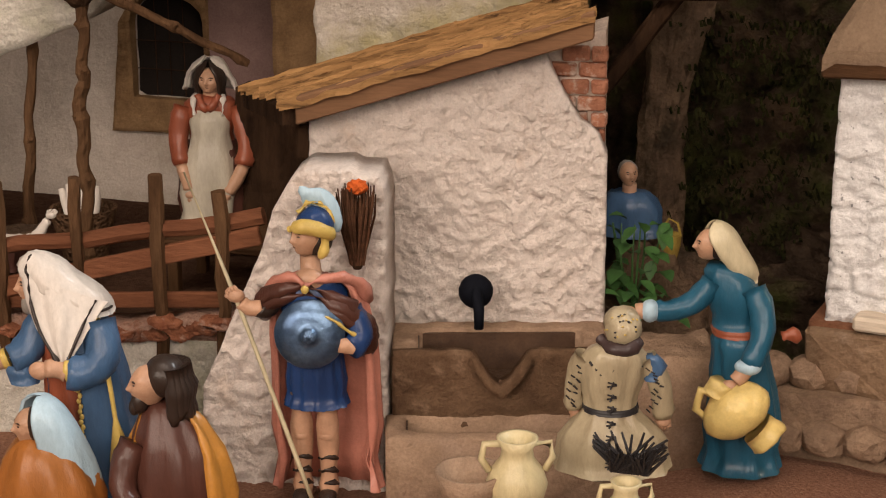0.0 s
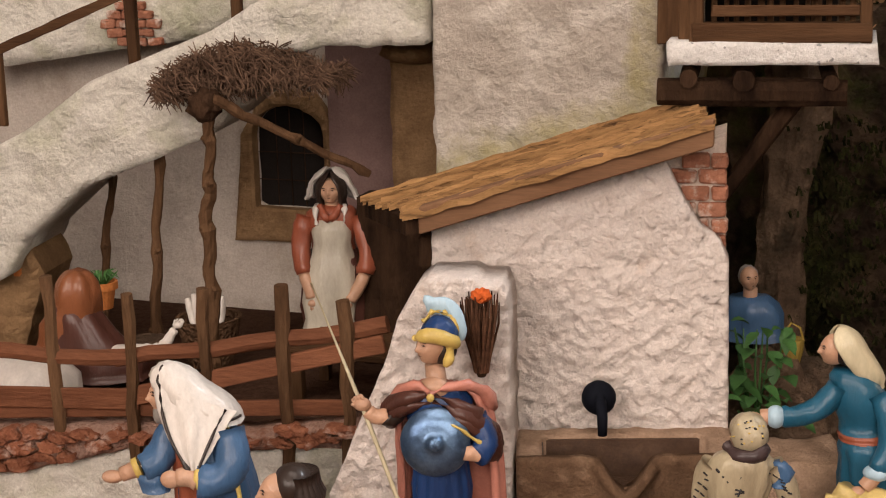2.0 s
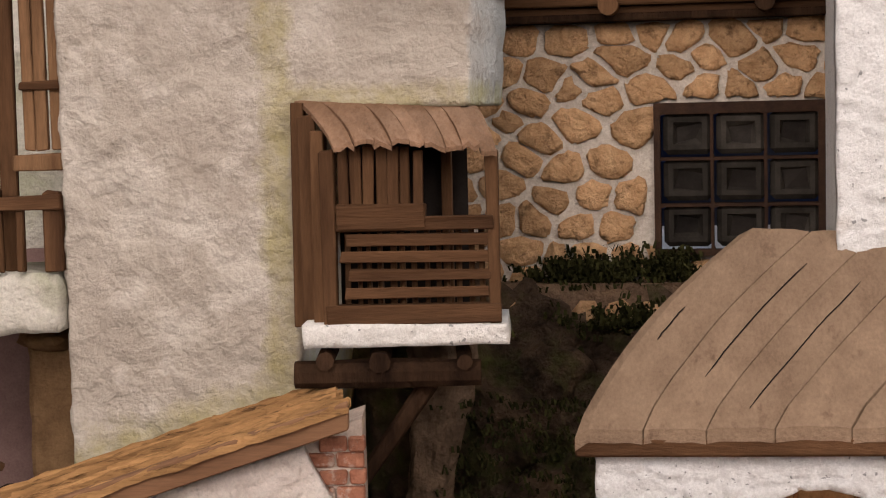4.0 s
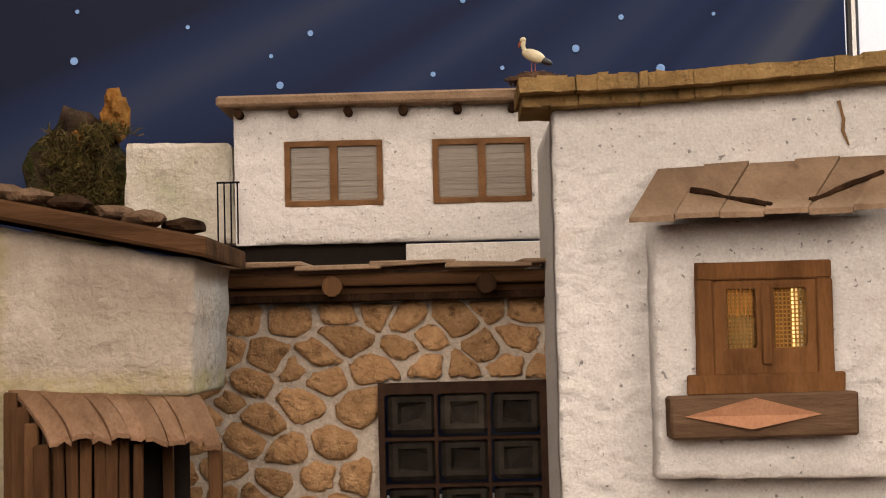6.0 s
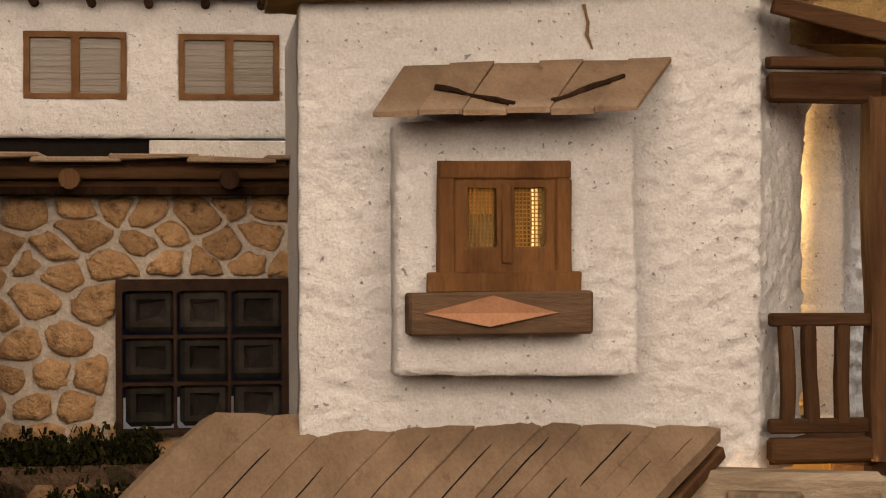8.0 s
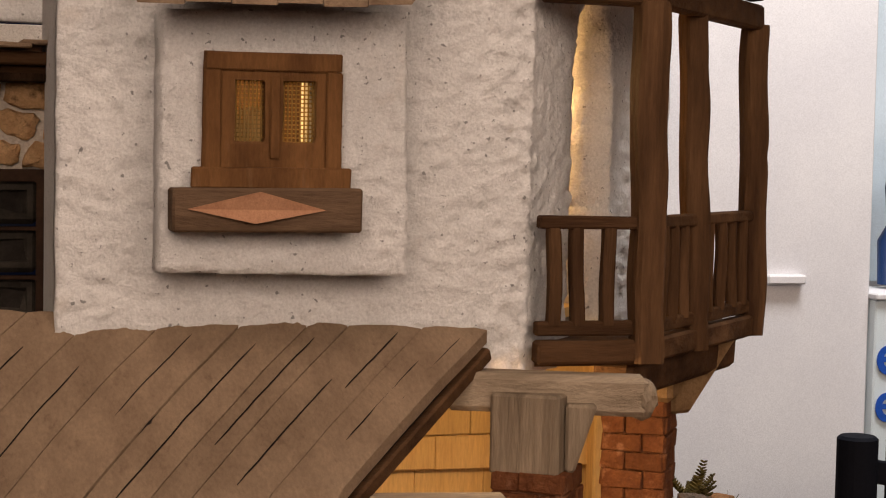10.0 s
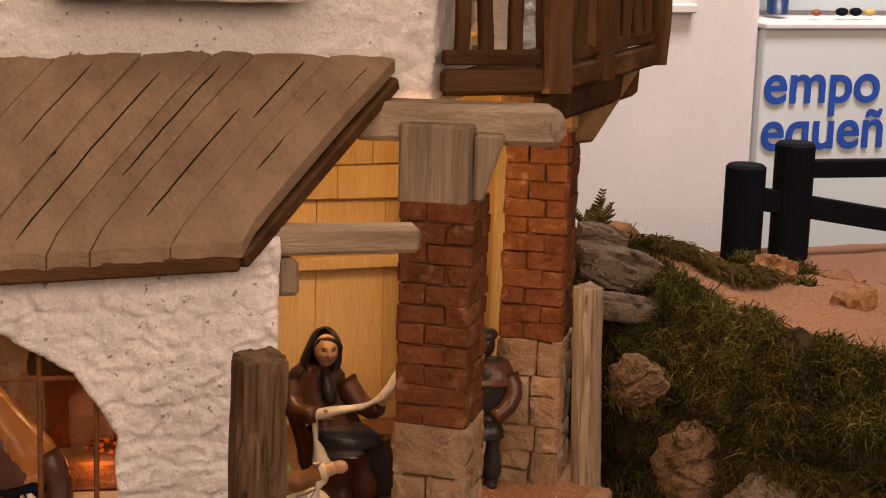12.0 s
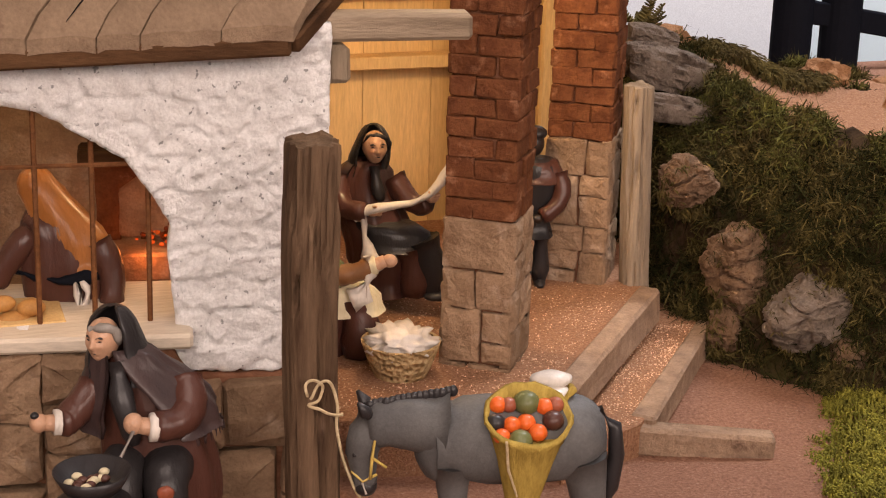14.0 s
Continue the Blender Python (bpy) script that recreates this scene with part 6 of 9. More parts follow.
# ---- painted clay figures: each one plain mesh, in millimetres from its base ----
def statue(name, label, x, y, z, turn, mats, build, category="figurine", size=1.0, wide=1.0):
    bm = bmesh.new()
    bm.verts.layers.int.new("calm")
    build(bm)
    # hand-modelled clay: finer mesh with shallow, mostly upright folds
    bmesh.ops.subdivide_edges(bm, edges=bm.edges[:], cuts=1, use_grid_fill=True, smooth=0.6)
    bm.normal_update()
    sd_ = sum(map(ord, name)) % 97
    calm = bm.verts.layers.int["calm"]
    firm = {v for f in bm.faces if mats[f.material_index] in (SKIN, STEEL, GOLD, HAIR, COAL, SKYB, CREAM) for v in f.verts}
    moved = []
    for v in bm.verts:
        c = v.co
        fold = 1 - 2 * abs(noise.noise(Vector((c.x * 0.11 + sd_, c.y * 0.11, c.z * 0.035))))
        moved.append(c + v.normal * (0.06 if v[calm] else 0.2 if v in firm else 1.0) * (1.1 * fold - 0.55 + 0.6 * noise.noise(Vector((c.x * 0.40, c.y * 0.40 + sd_, c.z * 0.16))) + 0.3 * noise.noise(c * 0.8)))
    for v, c in zip(bm.verts, moved):
        v.co = c
    bmesh.ops.scale(bm, vec=(0.001 * size * wide, 0.001 * size, 0.001 * size), verts=bm.verts)
    bmesh.ops.transform(bm, matrix=frame_at(x, y, z, turn), verts=bm.verts)
    return tagged(link(name, bm, mats, smooth=True), label, category)


def limb(bm, a, b, c, r0, r1, mi, hand=None, hr=5.0):
    """A sleeve through three points with a mitten at its end."""
    pts = []
    for i in range(7):
        t = i / 6
        p = Vector(a) * (1 - t) ** 2 + Vector(b) * 2 * t * (1 - t) + Vector(c) * t * t
        pts.append((*p, r0 + (r1 - r0) * t))
    tube(bm, pts, 10, mi, caps=True)
    if hand is not None:
        d = (Vector(c) - Vector(b)).normalized() * hr * 0.9
        p = Vector(c) + d
        ball(bm, *p, hr * 0.95, hr * 0.72, hr * 0.78, hand, 10, 7)
        u = d.normalized()
        side = u.cross(Vector((0, 1, 0.3))).normalized()
        for k in range(4):
            q = p + side * hr * (k - 1.5) * 0.36
            e = q + u * hr * (1.35 - 0.12 * abs(k - 1.4))
            tube(bm, [(*q, hr * 0.26), (*(q.lerp(e, 0.6) + Vector((0, -0.12 * hr, 0))), hr * 0.25), (*(e + Vector((0, 0.15 * hr, -0.1 * hr))), hr * 0.15)], 6, hand)
        tube(bm, [(*(p + side * hr * 0.6), hr * 0.26), (*(p + side * hr * 0.85 + u * hr * 0.7 + Vector((0, -0.5 * hr, 0))), hr * 0.18)], 6, hand)


def drape(bm, rings, a0, a1, mi, thick=2.0, seg=22, fold=0.0, folds=5):
    """An open garment: arcs (x, y, z, rx, ry) from angle a0 to a1 (270 is the front), with thickness."""
    n = len(rings)
    out = []
    for t in (0.0, thick):
        for j, (x, y, z, rx, ry) in enumerate(rings):
            lo, hi = (a0[j] if isinstance(a0, tuple) else a0), (a1[j] if isinstance(a1, tuple) else a1)
            row = []
            for k in range(seg + 1):
                w = math.radians(lo + (hi - lo) * k / seg)
                s = 1 + fold * math.sin(folds * (k / seg) * 6.28 + 0.3 * j)
                row.append(bm.verts.new((x + (rx * s - t) * math.cos(w), y + (ry * s - t) * math.sin(w), z - (t * 0.3 if j == n - 1 else 0))))
            out.append(row)
    A, B = out[:n], out[n:]
    for g in (A, B):
        for p, q in zip(g, g[1:]):
            for k in range(seg):
                bm.faces.new((p[k], p[k + 1], q[k + 1], q[k])).material_index = mi
    for k in range(seg):
        bm.faces.new((A[0][k], A[0][k + 1], B[0][k + 1], B[0][k])).material_index = mi
        bm.faces.new((A[-1][k], A[-1][k + 1], B[-1][k + 1], B[-1][k])).material_index = mi
    for p, q, u, v in zip(A, A[1:], B, B[1:]):
        for k in (0, seg):
            bm.faces.new((p[k], q[k], v[k], u[k])).material_index = mi


def face(bm, x, y, z, s, turn, skin, dark):
    """A modelled head turned about z: brow, sockets, nose, lips, cheeks and chin on one surface."""
    m = pose(x, y, z, 0, 0, turn)
    first = len(bm.verts)

    def at(a, h, lift=0.0):
        def g(a0, h0, sa, sh):
            return math.exp(-((a - a0) / sa) ** 2 - ((h - h0) / sh) ** 2)
        r = 1 + 0.26 * g(0, -0.16, 0.17, 0.13) + 0.15 * g(0, 0.06, 0.13, 0.18) + 0.05 * g(0, 0.34, 0.6, 0.10) + 0.09 * g(0, -0.80, 0.45, 0.15) + 0.07 * g(0, -0.46, 0.30, 0.075) - 0.04 * g(0, -0.62, 0.4, 0.06)
        for e in (-1, 1):
            r += -0.10 * g(0.42 * e, 0.12, 0.20, 0.12) + 0.04 * g(0.42 * e, 0.12, 0.10, 0.06) + 0.05 * g(0.62 * e, -0.14, 0.28, 0.18)
        c = math.sqrt(max(0.0, 1 - h * h)) ** (0.72 if h < 0 else 1.0)
        w = 1 - 0.24 * smooth01((-h - 0.05) / 0.9)
        r += lift
        return m @ (Vector((8.3 * w * math.sin(a) * c * r, -9.3 * math.cos(a) * c * (r if math.cos(a) > 0 else 1), 11 * h + 0.5)) * s)

    nu, nv = 30, 24
    rows = []
    for j in range(1, nv):
        h = math.sin(math.pi * (j / nv - 0.5))
        rows.append([bm.verts.new(at(math.pi * (0.36 * k + 0.64 * k ** 3), h)) for k in (2 * i / nu - 1 for i in range(nu))])
    for p, q in zip(rows, rows[1:]):
        for i in range(nu):
            bm.faces.new((p[i], p[(i + 1) % nu], q[(i + 1) % nu], q[i])).material_index = skin
    bm.faces.new(rows[0][::-1]).material_index = skin
    bm.faces.new(rows[-1]).material_index = skin
    for e in (-1, 1):
        tube(bm, [(*at(e * a, h, 0.0), r * s) for a, h, r in ((0.22, 0.27, 0.3), (0.40, 0.33, 0.42), (0.64, 0.27, 0.25))], 5, dark)
        tube(bm, [(*at(e * a, h, 0.0), r * s) for a, h, r in ((0.27, 0.11, 0.2), (0.40, 0.155, 0.36), (0.56, 0.11, 0.2))], 5, dark)
        tube(bm, [(*at(e * a, h, 0.0), r * s) for a, h, r in ((0.38, 0.115, 0.34), (0.45, 0.115, 0.34))], 5, dark)
    tube(bm, [(*at(a, -0.46, -0.012), r * s) for a, r in ((-0.24, 0.12), (0, 0.18), (0.24, 0.12))], 5, dark)
    calm = bm.verts.layers.int["calm"]
    bm.verts.ensure_lookup_table()
    for v in bm.verts[first:]:
        v[calm] = 1


def stripe(bm, rings, a0, a1, path, mi, r=0.8):
    """A thin painted line along a draped cloth: path holds (ring, share of the arc)."""
    pts = []
    for (j0, f0), (j1, f1) in zip(path, path[1:]):
        for i in range(6):
            j, f = j0 + (j1 - j0) * i / 6, f0 + (f1 - f0) * i / 6
            k = min(int(j), len(rings) - 2)
            t = j - k
            q = [u + (v - u) * t for u, v in zip(rings[k], rings[k + 1])]
            lo, hi = a0[k] + (a0[k + 1] - a0[k]) * t, a1[k] + (a1[k + 1] - a1[k]) * t
            w = math.radians(lo + (hi - lo) * f)
            pts.append((q[0] + q[3] * math.cos(w), q[1] + q[4] * math.sin(w), q[2], r))
    tube(bm, pts, 6, mi)


def soldier(bm):
    for lx in (-9, 6):
        tube(bm, [(lx, 0, 66, 7.5), (lx, -1, 46, 6.6), (lx, 1, 32, 6.2), (lx, 1, 14, 4.4), (lx, 0, 2, 5)], 12, 0)
        ball(bm, lx, -1, 40, 5.8, 6.2, 5, 0)
        ball(bm, lx, -6, 3, 5, 10, 4, 5)
        for q in (8, 16, 24):
            tube(bm, [(lx - 5.5, 0, q, 0.9), (lx, -5.6, q + 3, 0.9), (lx + 5.5, 0, q, 0.9)], 5, 5)
    drape(bm, [(4, 12, 1, 32, 14), (4, 11, 40, 31, 14), (4, 9, 80, 30, 14), (2, 6, 110, 28, 13), (0, 3, 128, 24, 11), (0, 2, 134, 13, 8)], -32, 205, 2, 2.2, 30, 0.05, 7)
    loft(bm, [(0, 0, 58, 18.5, 14), (0, 0, 73, 17, 13), (0, 0, 88, 15, 12), (0, 0, 98, 14, 11)], 40, 1, 0.05, 13)
    loft(bm, [(0, 0, 96, 14.5, 11), (0, 0, 112, 17.5, 13), (-1, 0, 125, 19, 13), (-1, 0, 132, 12, 9)], 22, 1)
    # chest cloth of the cape: brown folds from a brooch to both shoulders, with salmon and gold edges
    for p, q, r in (((-2, -12, 132), 1, (2, 3.6, 4.6, 5, 4)), ((-2, -12.5, 128), 1, (1.6, 3.8, 5.0, 5.4, 4)), ((-2, -12.5, 124), 1, (1.2, 3.6, 4.8, 5.4, 4)), ((-3, -12, 132), -1, (2, 3.6, 4.6, 4.8, 4)), ((-3, -12, 127), -1, (1.2, 3.0, 4.0, 4.4, 4))):
        x, y, z = p
        far = ((0, 0, 0), (13, -1.5, -5), (24, 4, -13), (31, 13, -24), (30, 20, -38)) if q > 0 else ((0, 0, 0), (-9, 0, -2), (-18, 4, -6), (-25, 10, -11), (-26, 17, -18))
        tube(bm, [(x + d[0], y + d[1], z + d[2], w) for d, w in zip(far, r)], 12, 3)
    tube(bm, [(-3, -15, 133, 1.6), (7, -12, 136, 2.6), (17, -7, 136, 3.2), (25, 0, 130, 3.4), (29, 8, 118, 3)], 10, 2)
    tube(bm, [(-3, -15, 133, 1.6), (-9, -12, 136, 2.4), (-17, -7, 134, 3.0), (-24, 0, 127, 3.2), (-26, 7, 117, 3)], 10, 2)
    tube(bm, [(-2, -15.5, 121, 0.8), (11, -19.5, 116, 0.8), (22, -16, 107, 0.8), (31, -6, 97, 0.8)], 6, 4)
    ball(bm, -2.5, -16.5, 131, 2.4, 1.7, 2.4, 4, 9, 6)
    ball(bm, -2, -6, 133, 9, 6, 7, 0)
    tube(bm, [(-1, 0, 128, 6.5), (-2, -1, 146, 5.6)], 10, 0)
    face(bm, -3, -2, 157, 0.98, -48, 0, 5)
    ball(bm, 2, 2, 154, 8.5, 9, 8.5, 5)
    ball(bm, 1, 1, 164, 10.0, 11, 9.5, 1)
    tube(bm, [(-12, -5, 162, 2), (-8, -10, 164.5, 3.6), (0, -11, 165, 4.4), (8, -8.5, 162, 3.8), (11, -2, 158, 2.6)], 10, 4)
    tube(bm, [(8, -8, 159, 2.6), (7.5, -8.5, 152, 3.0), (5, -9, 147, 1.5)], 8, 4)
    tube(bm, [(-8, -3, 171, 1.4), (-3, 0, 176, 1.6), (4, 1, 175.5, 1.6), (9, 2, 171, 1.5), (12, 3, 163, 1.2)], 8, 4)
    fin = [(-4, 174), (-6, 179), (-7, 184.5), (-2, 183), (4, 183.5), (9, 181), (13, 176), (15, 169), (15, 161), (12, 159), (11.5, 165), (9, 170), (4, 173.5), (-1, 174.5)]
    sides = [[bm.verts.new((px, 1.5 + e + 0.05 * (px + 10), pz)) for px, pz in fin] for e in (-1.3, 1.3)]
    bm.faces.new(sides[0]).material_index = 7
    bm.faces.new(sides[1][::-1]).material_index = 7
    for i in range(len(fin)):
        j = (i + 1) % len(fin)
        bm.faces.new((sides[0][i], sides[1][i], sides[1][j], sides[0][j])).material_index = 7
    limb(bm, (-21, 0, 124), (-27, -4, 112), (-30, -6, 117), 7, 5.5, 5)
    limb(bm, (-28, -6, 117), (-36, -7, 114), (-40, -8, 120), 4.8, 4.0, 0, 0, 5.2)
    limb(bm, (20, -4, 116), (31, -6, 100), (22, -14, 97), 8, 6.5, 1)
    tube(bm, [(23, -14, 98, 4.6), (16, -18, 100, 4.2)], 8, 0)
    m = pose(0, -20, 106, 82, 0, 6) @ Matrix.Diagonal((1.08, 1.08, 1.08, 1))
    prof = [(0.0001, 7.5), (3.2, 6.8), (4.6, 3.8), (9, 3.2), (14, 1.6), (17.2, -1.0), (18.2, -2.4), (17.6, -3.4), (8, -2.5)]
    before = set(bm.verts)
    lathe(bm, prof, 34, 6)
    bmesh.ops.transform(bm, matrix=m, verts=[v for v in bm.verts if v not in before])
    tube(bm, [(-69, -8, 194, 0.6), (-42, -9, 121, 1.5), (-18, -12, 52, 1.4), (-2, -13, 4, 1.3)], 7, 8)


statue("soldier_figurine", "painted clay soldier figurine with blue shield and spear", -0.362, 0.868, -0.026, 12, [SKIN, NAVY, SALMON, MAROON, GOLD, HAIR, STEEL, SKYB, CREAM], soldier, size=1.05)


GREYH = paint("painted_grey_hair", (0.30, 0.27, 0.24))
SHAWL = paint("painted_dark_shawl", (0.055, 0.032, 0.03), 0.5, rgb2=(0.028, 0.018, 0.018))


def elder(bm):
    loft(bm, [(-10, 0, 0, 24, 22), (-12, 0, 30, 22, 20), (-16, 0, 62, 19, 17), (-19, 0, 88, 16, 15), (-23, -1, 108, 14, 13), (-28, -2, 122, 11, 10)], 36, 1, 0.06, 11)
    drape(bm, [(-7, 1, 1, 28, 26), (-8, 1, 34, 26, 24), (-11, 1, 66, 23, 21), (-14, 1, 94, 20, 18), (-19, 1, 112, 17.5, 15.5), (-26, 1, 124, 14, 12)], (-94, -92, -90, -88, -84, -80), (205, 205, 206, 210, 214, 218), 0, 2.4, 34, 0.035, 6)
    for e, z in enumerate(range(4, 86, 3)):
        ball(bm, -8.5 - z * 0.045 + (e % 2) * 0.8, -25.2 + z * 0.055, z, 1.3, 1.1, 1.7, 4, 7, 5)
    for a in range(-88, 60, 9):
        w = math.radians(a)
        ball(bm, -7 + 28.4 * math.cos(w), 1 + 26.4 * math.sin(w), 3, 1.5, 1.5, 1.3, 4, 7, 5)
    face(bm, -37, -3, 130, 0.98, -64, 2, 5)
    ball(bm, -40, -4, 121, 5, 6, 7, 9)
    cloth, lo, hi = [(-10, 2, 114, 15, 16), (-13, 2, 119, 17, 17), (-19, 1, 126, 19, 17), (-28, 0, 134, 17, 14), (-33, 0, 141, 14, 12), (-35, 0, 147, 7, 6.5), (-36, 0, 149, 2, 2)], (-100, -108, -122, -138, -146, -150, -150), (128, 134, 150, 170, 185, 190, 190)
    drape(bm, cloth, lo, hi, 3, 2.0, 28, 0.0, 4)
    stripe(bm, cloth, lo, hi, ((0.9, 0.12), (0.8, 0.25), (0.75, 0.45)), 5)
    stripe(bm, cloth, lo, hi, ((5.4, 0.12), (4.6, 0.10), (3.6, 0.08), (2.9, 0.05)), 5)
    # near flap of the shawl, falling from cheek and shoulder to the hands
    edge = [((-43, -9, 141), (4, -9, 123)), ((-40, -14, 126), (-2, -16.5, 114)), ((-33, -20, 111), (-8, -21.5, 104)), ((-25, -24, 100), (-13, -25, 96)), ((-19, -26, 92), (-16, -26.5, 91))]
    sheets = []
    for off in (0.0, 1.8):
        rows = []
        for a, b in edge:
            rows.append([bm.verts.new((a[0] + (b[0] - a[0]) * k / 9, a[1] + (b[1] - a[1]) * k / 9 - 4.5 * math.sin(math.pi * k / 9) * (abs(b[0] - a[0]) / 47) - 0.7 * math.sin(k * 1.7) + off, a[2] + (b[2] - a[2]) * k / 9)) for k in range(10)])
        sheets.append(rows)
        for p, q in zip(rows, rows[1:]):
            for k in range(9):
                bm.faces.new((p[k], p[k + 1], q[k + 1], q[k])).material_index = 3
    for k0 in (0, 9):
        for j in range(4):
            bm.faces.new((sheets[0][j][k0], sheets[0][j + 1][k0], sheets[1][j + 1][k0], sheets[1][j][k0])).material_index = 3
    for k0 in (1, 8):
        tube(bm, [(*(r[k0].co + Vector((0, -0.5, 0))), 0.8) for r in sheets[0]], 6, 5)
    tube(bm, [(0, -15.5, 116, 1.3), (4, -19.5, 92, 1.3), (8, -22, 60, 1.3), (12, -22.5, 14, 1.3)], 6, 4)
    limb(bm, (-2, -9, 112), (10, -18, 84), (-16, -25, 88), 10, 9, 0)
    tube(bm, [(-12, -25, 78, 1.3), (-14, -30, 86, 1.6), (-15, -28, 96, 1.3)], 6, 4)
    tube(bm, [(-16, -26, 89, 6), (-22, -27, 91, 5), (-27, -28, 91, 4.6)], 9, 2)
    ball(bm, -30, -28, 90, 6, 3.6, 5, 2, 10, 7)
    limb(bm, (-34, 0, 112), (-40, -8, 92), (-50, -12, 90), 9, 8.5, 0)
    drape(bm, [(-44, -10, 76, 8, 7), (-47, -11, 88, 8, 7)], 0, 360, 0, 1.5, 16)
    tube(bm, [(-52, -12, 91, 6.2), (-55, -13, 90, 6)], 10, 4)
    tube(bm, [(-54, -13, 90, 5), (-62, -14, 87, 4.2)], 9, 2)
    ball(bm, -67, -15, 86, 6.5, 4, 3.6, 2, 10, 7)


statue("elder_figurine", "painted clay elder figurine in blue cloak and striped white shawl", -0.480, 0.832, -0.030, 14, [BLUE, RUST, SKIN, LINEN, GOLD, HAIR, CREAM, LINEN, LINEN, GREYH], elder, size=1.07)


def seated_man(bm):
    loft(bm, [(0, 0, 0, 30, 26), (0, 0, 30, 28, 24), (0, 0, 58, 24, 19), (-2, 2, 74, 17, 14), (-4, 2, 84, 9, 8)], 30, 0, 0.05, 9)
    drape(bm, [(2, 0, 2, 36, 31), (2, 0, 30, 33, 28), (1, 0, 56, 27, 22), (-1, 1, 72, 19, 16), (-3, 1, 80, 12, 11)], (-52, -48, -42, -34, -28), (226, 222, 216, 208, 202), 4, 2.6, 34, 0.06, 7)
    face(bm, -12, -2, 94, 1.08, -72, 2, 3)
    ball(bm, -3, 1, 99, 12, 12.5, 12.5, 3)
    for k in range(15):
        a = math.radians(-70 + 14 * k)
        x, y = -1 + 9.5 * math.cos(a), 2 + 10.5 * math.sin(a)
        tube(bm, [(x, y, 106, 3.6), (x + 3.0 * math.cos(a), y + 2.5 * math.sin(a), 94, 4.2), (x + 1.5 * math.cos(a + 0.6), y + 1.5 * math.sin(a), 84, 4.0), (x + 4.5 * math.cos(a), y + 3 * math.sin(a), 73 + (k % 3) * 3, 2)], 7, 3)
    ball(bm, -17, -4, 85, 5, 5.5, 7, 3)
    ball(bm, -20, -5, 82, 3.2, 3.4, 5, 3)
    limb(bm, (-20, -8, 62), (-32, -16, 40), (-20, -24, 30), 9, 6.5, 0, 2, 5)


statue("seated_man_figurine", "painted clay seated man figurine with dark hair and ochre robe", -0.424, 0.800, -0.029, 14, [MAROON, OCHRE, SKIN, HAIR, paint("painted_mustard", (0.50, 0.22, 0.04))], seated_man)


def veiled(bm):
    loft(bm, [(0, 0, 0, 34, 28), (0, 0, 34, 31, 25), (-2, 0, 58, 23, 19), (-2, 0, 70, 12, 10)], 28, 1, 0.05, 9)
    drape(bm, [(14, 3, 14, 17, 16), (12, 3, 34, 18, 17), (8, 2, 54, 18, 16), (3, 1, 70, 16.5, 15), (-1, 0, 82, 15, 13.5), (-3, 0, 91, 10, 9), (-3, 0, 95, 3, 3)], (-120, -120, -118, -110, -105, -100, -100), (150, 152, 155, 165, 175, 185, 185), 0, 2.2, 30, 0.012, 5)
    face(bm, -9, -1, 76, 0.95, -62, 2, 3)
    ball(bm, -2, 0, 78, 10, 11, 12, 3)


statue("veiled_woman_figurine", "painted clay woman figurine with a pale blue veil", -0.490, 0.775, -0.034, 14, [SKYB, OCHRE, SKIN, HAIR], veiled)


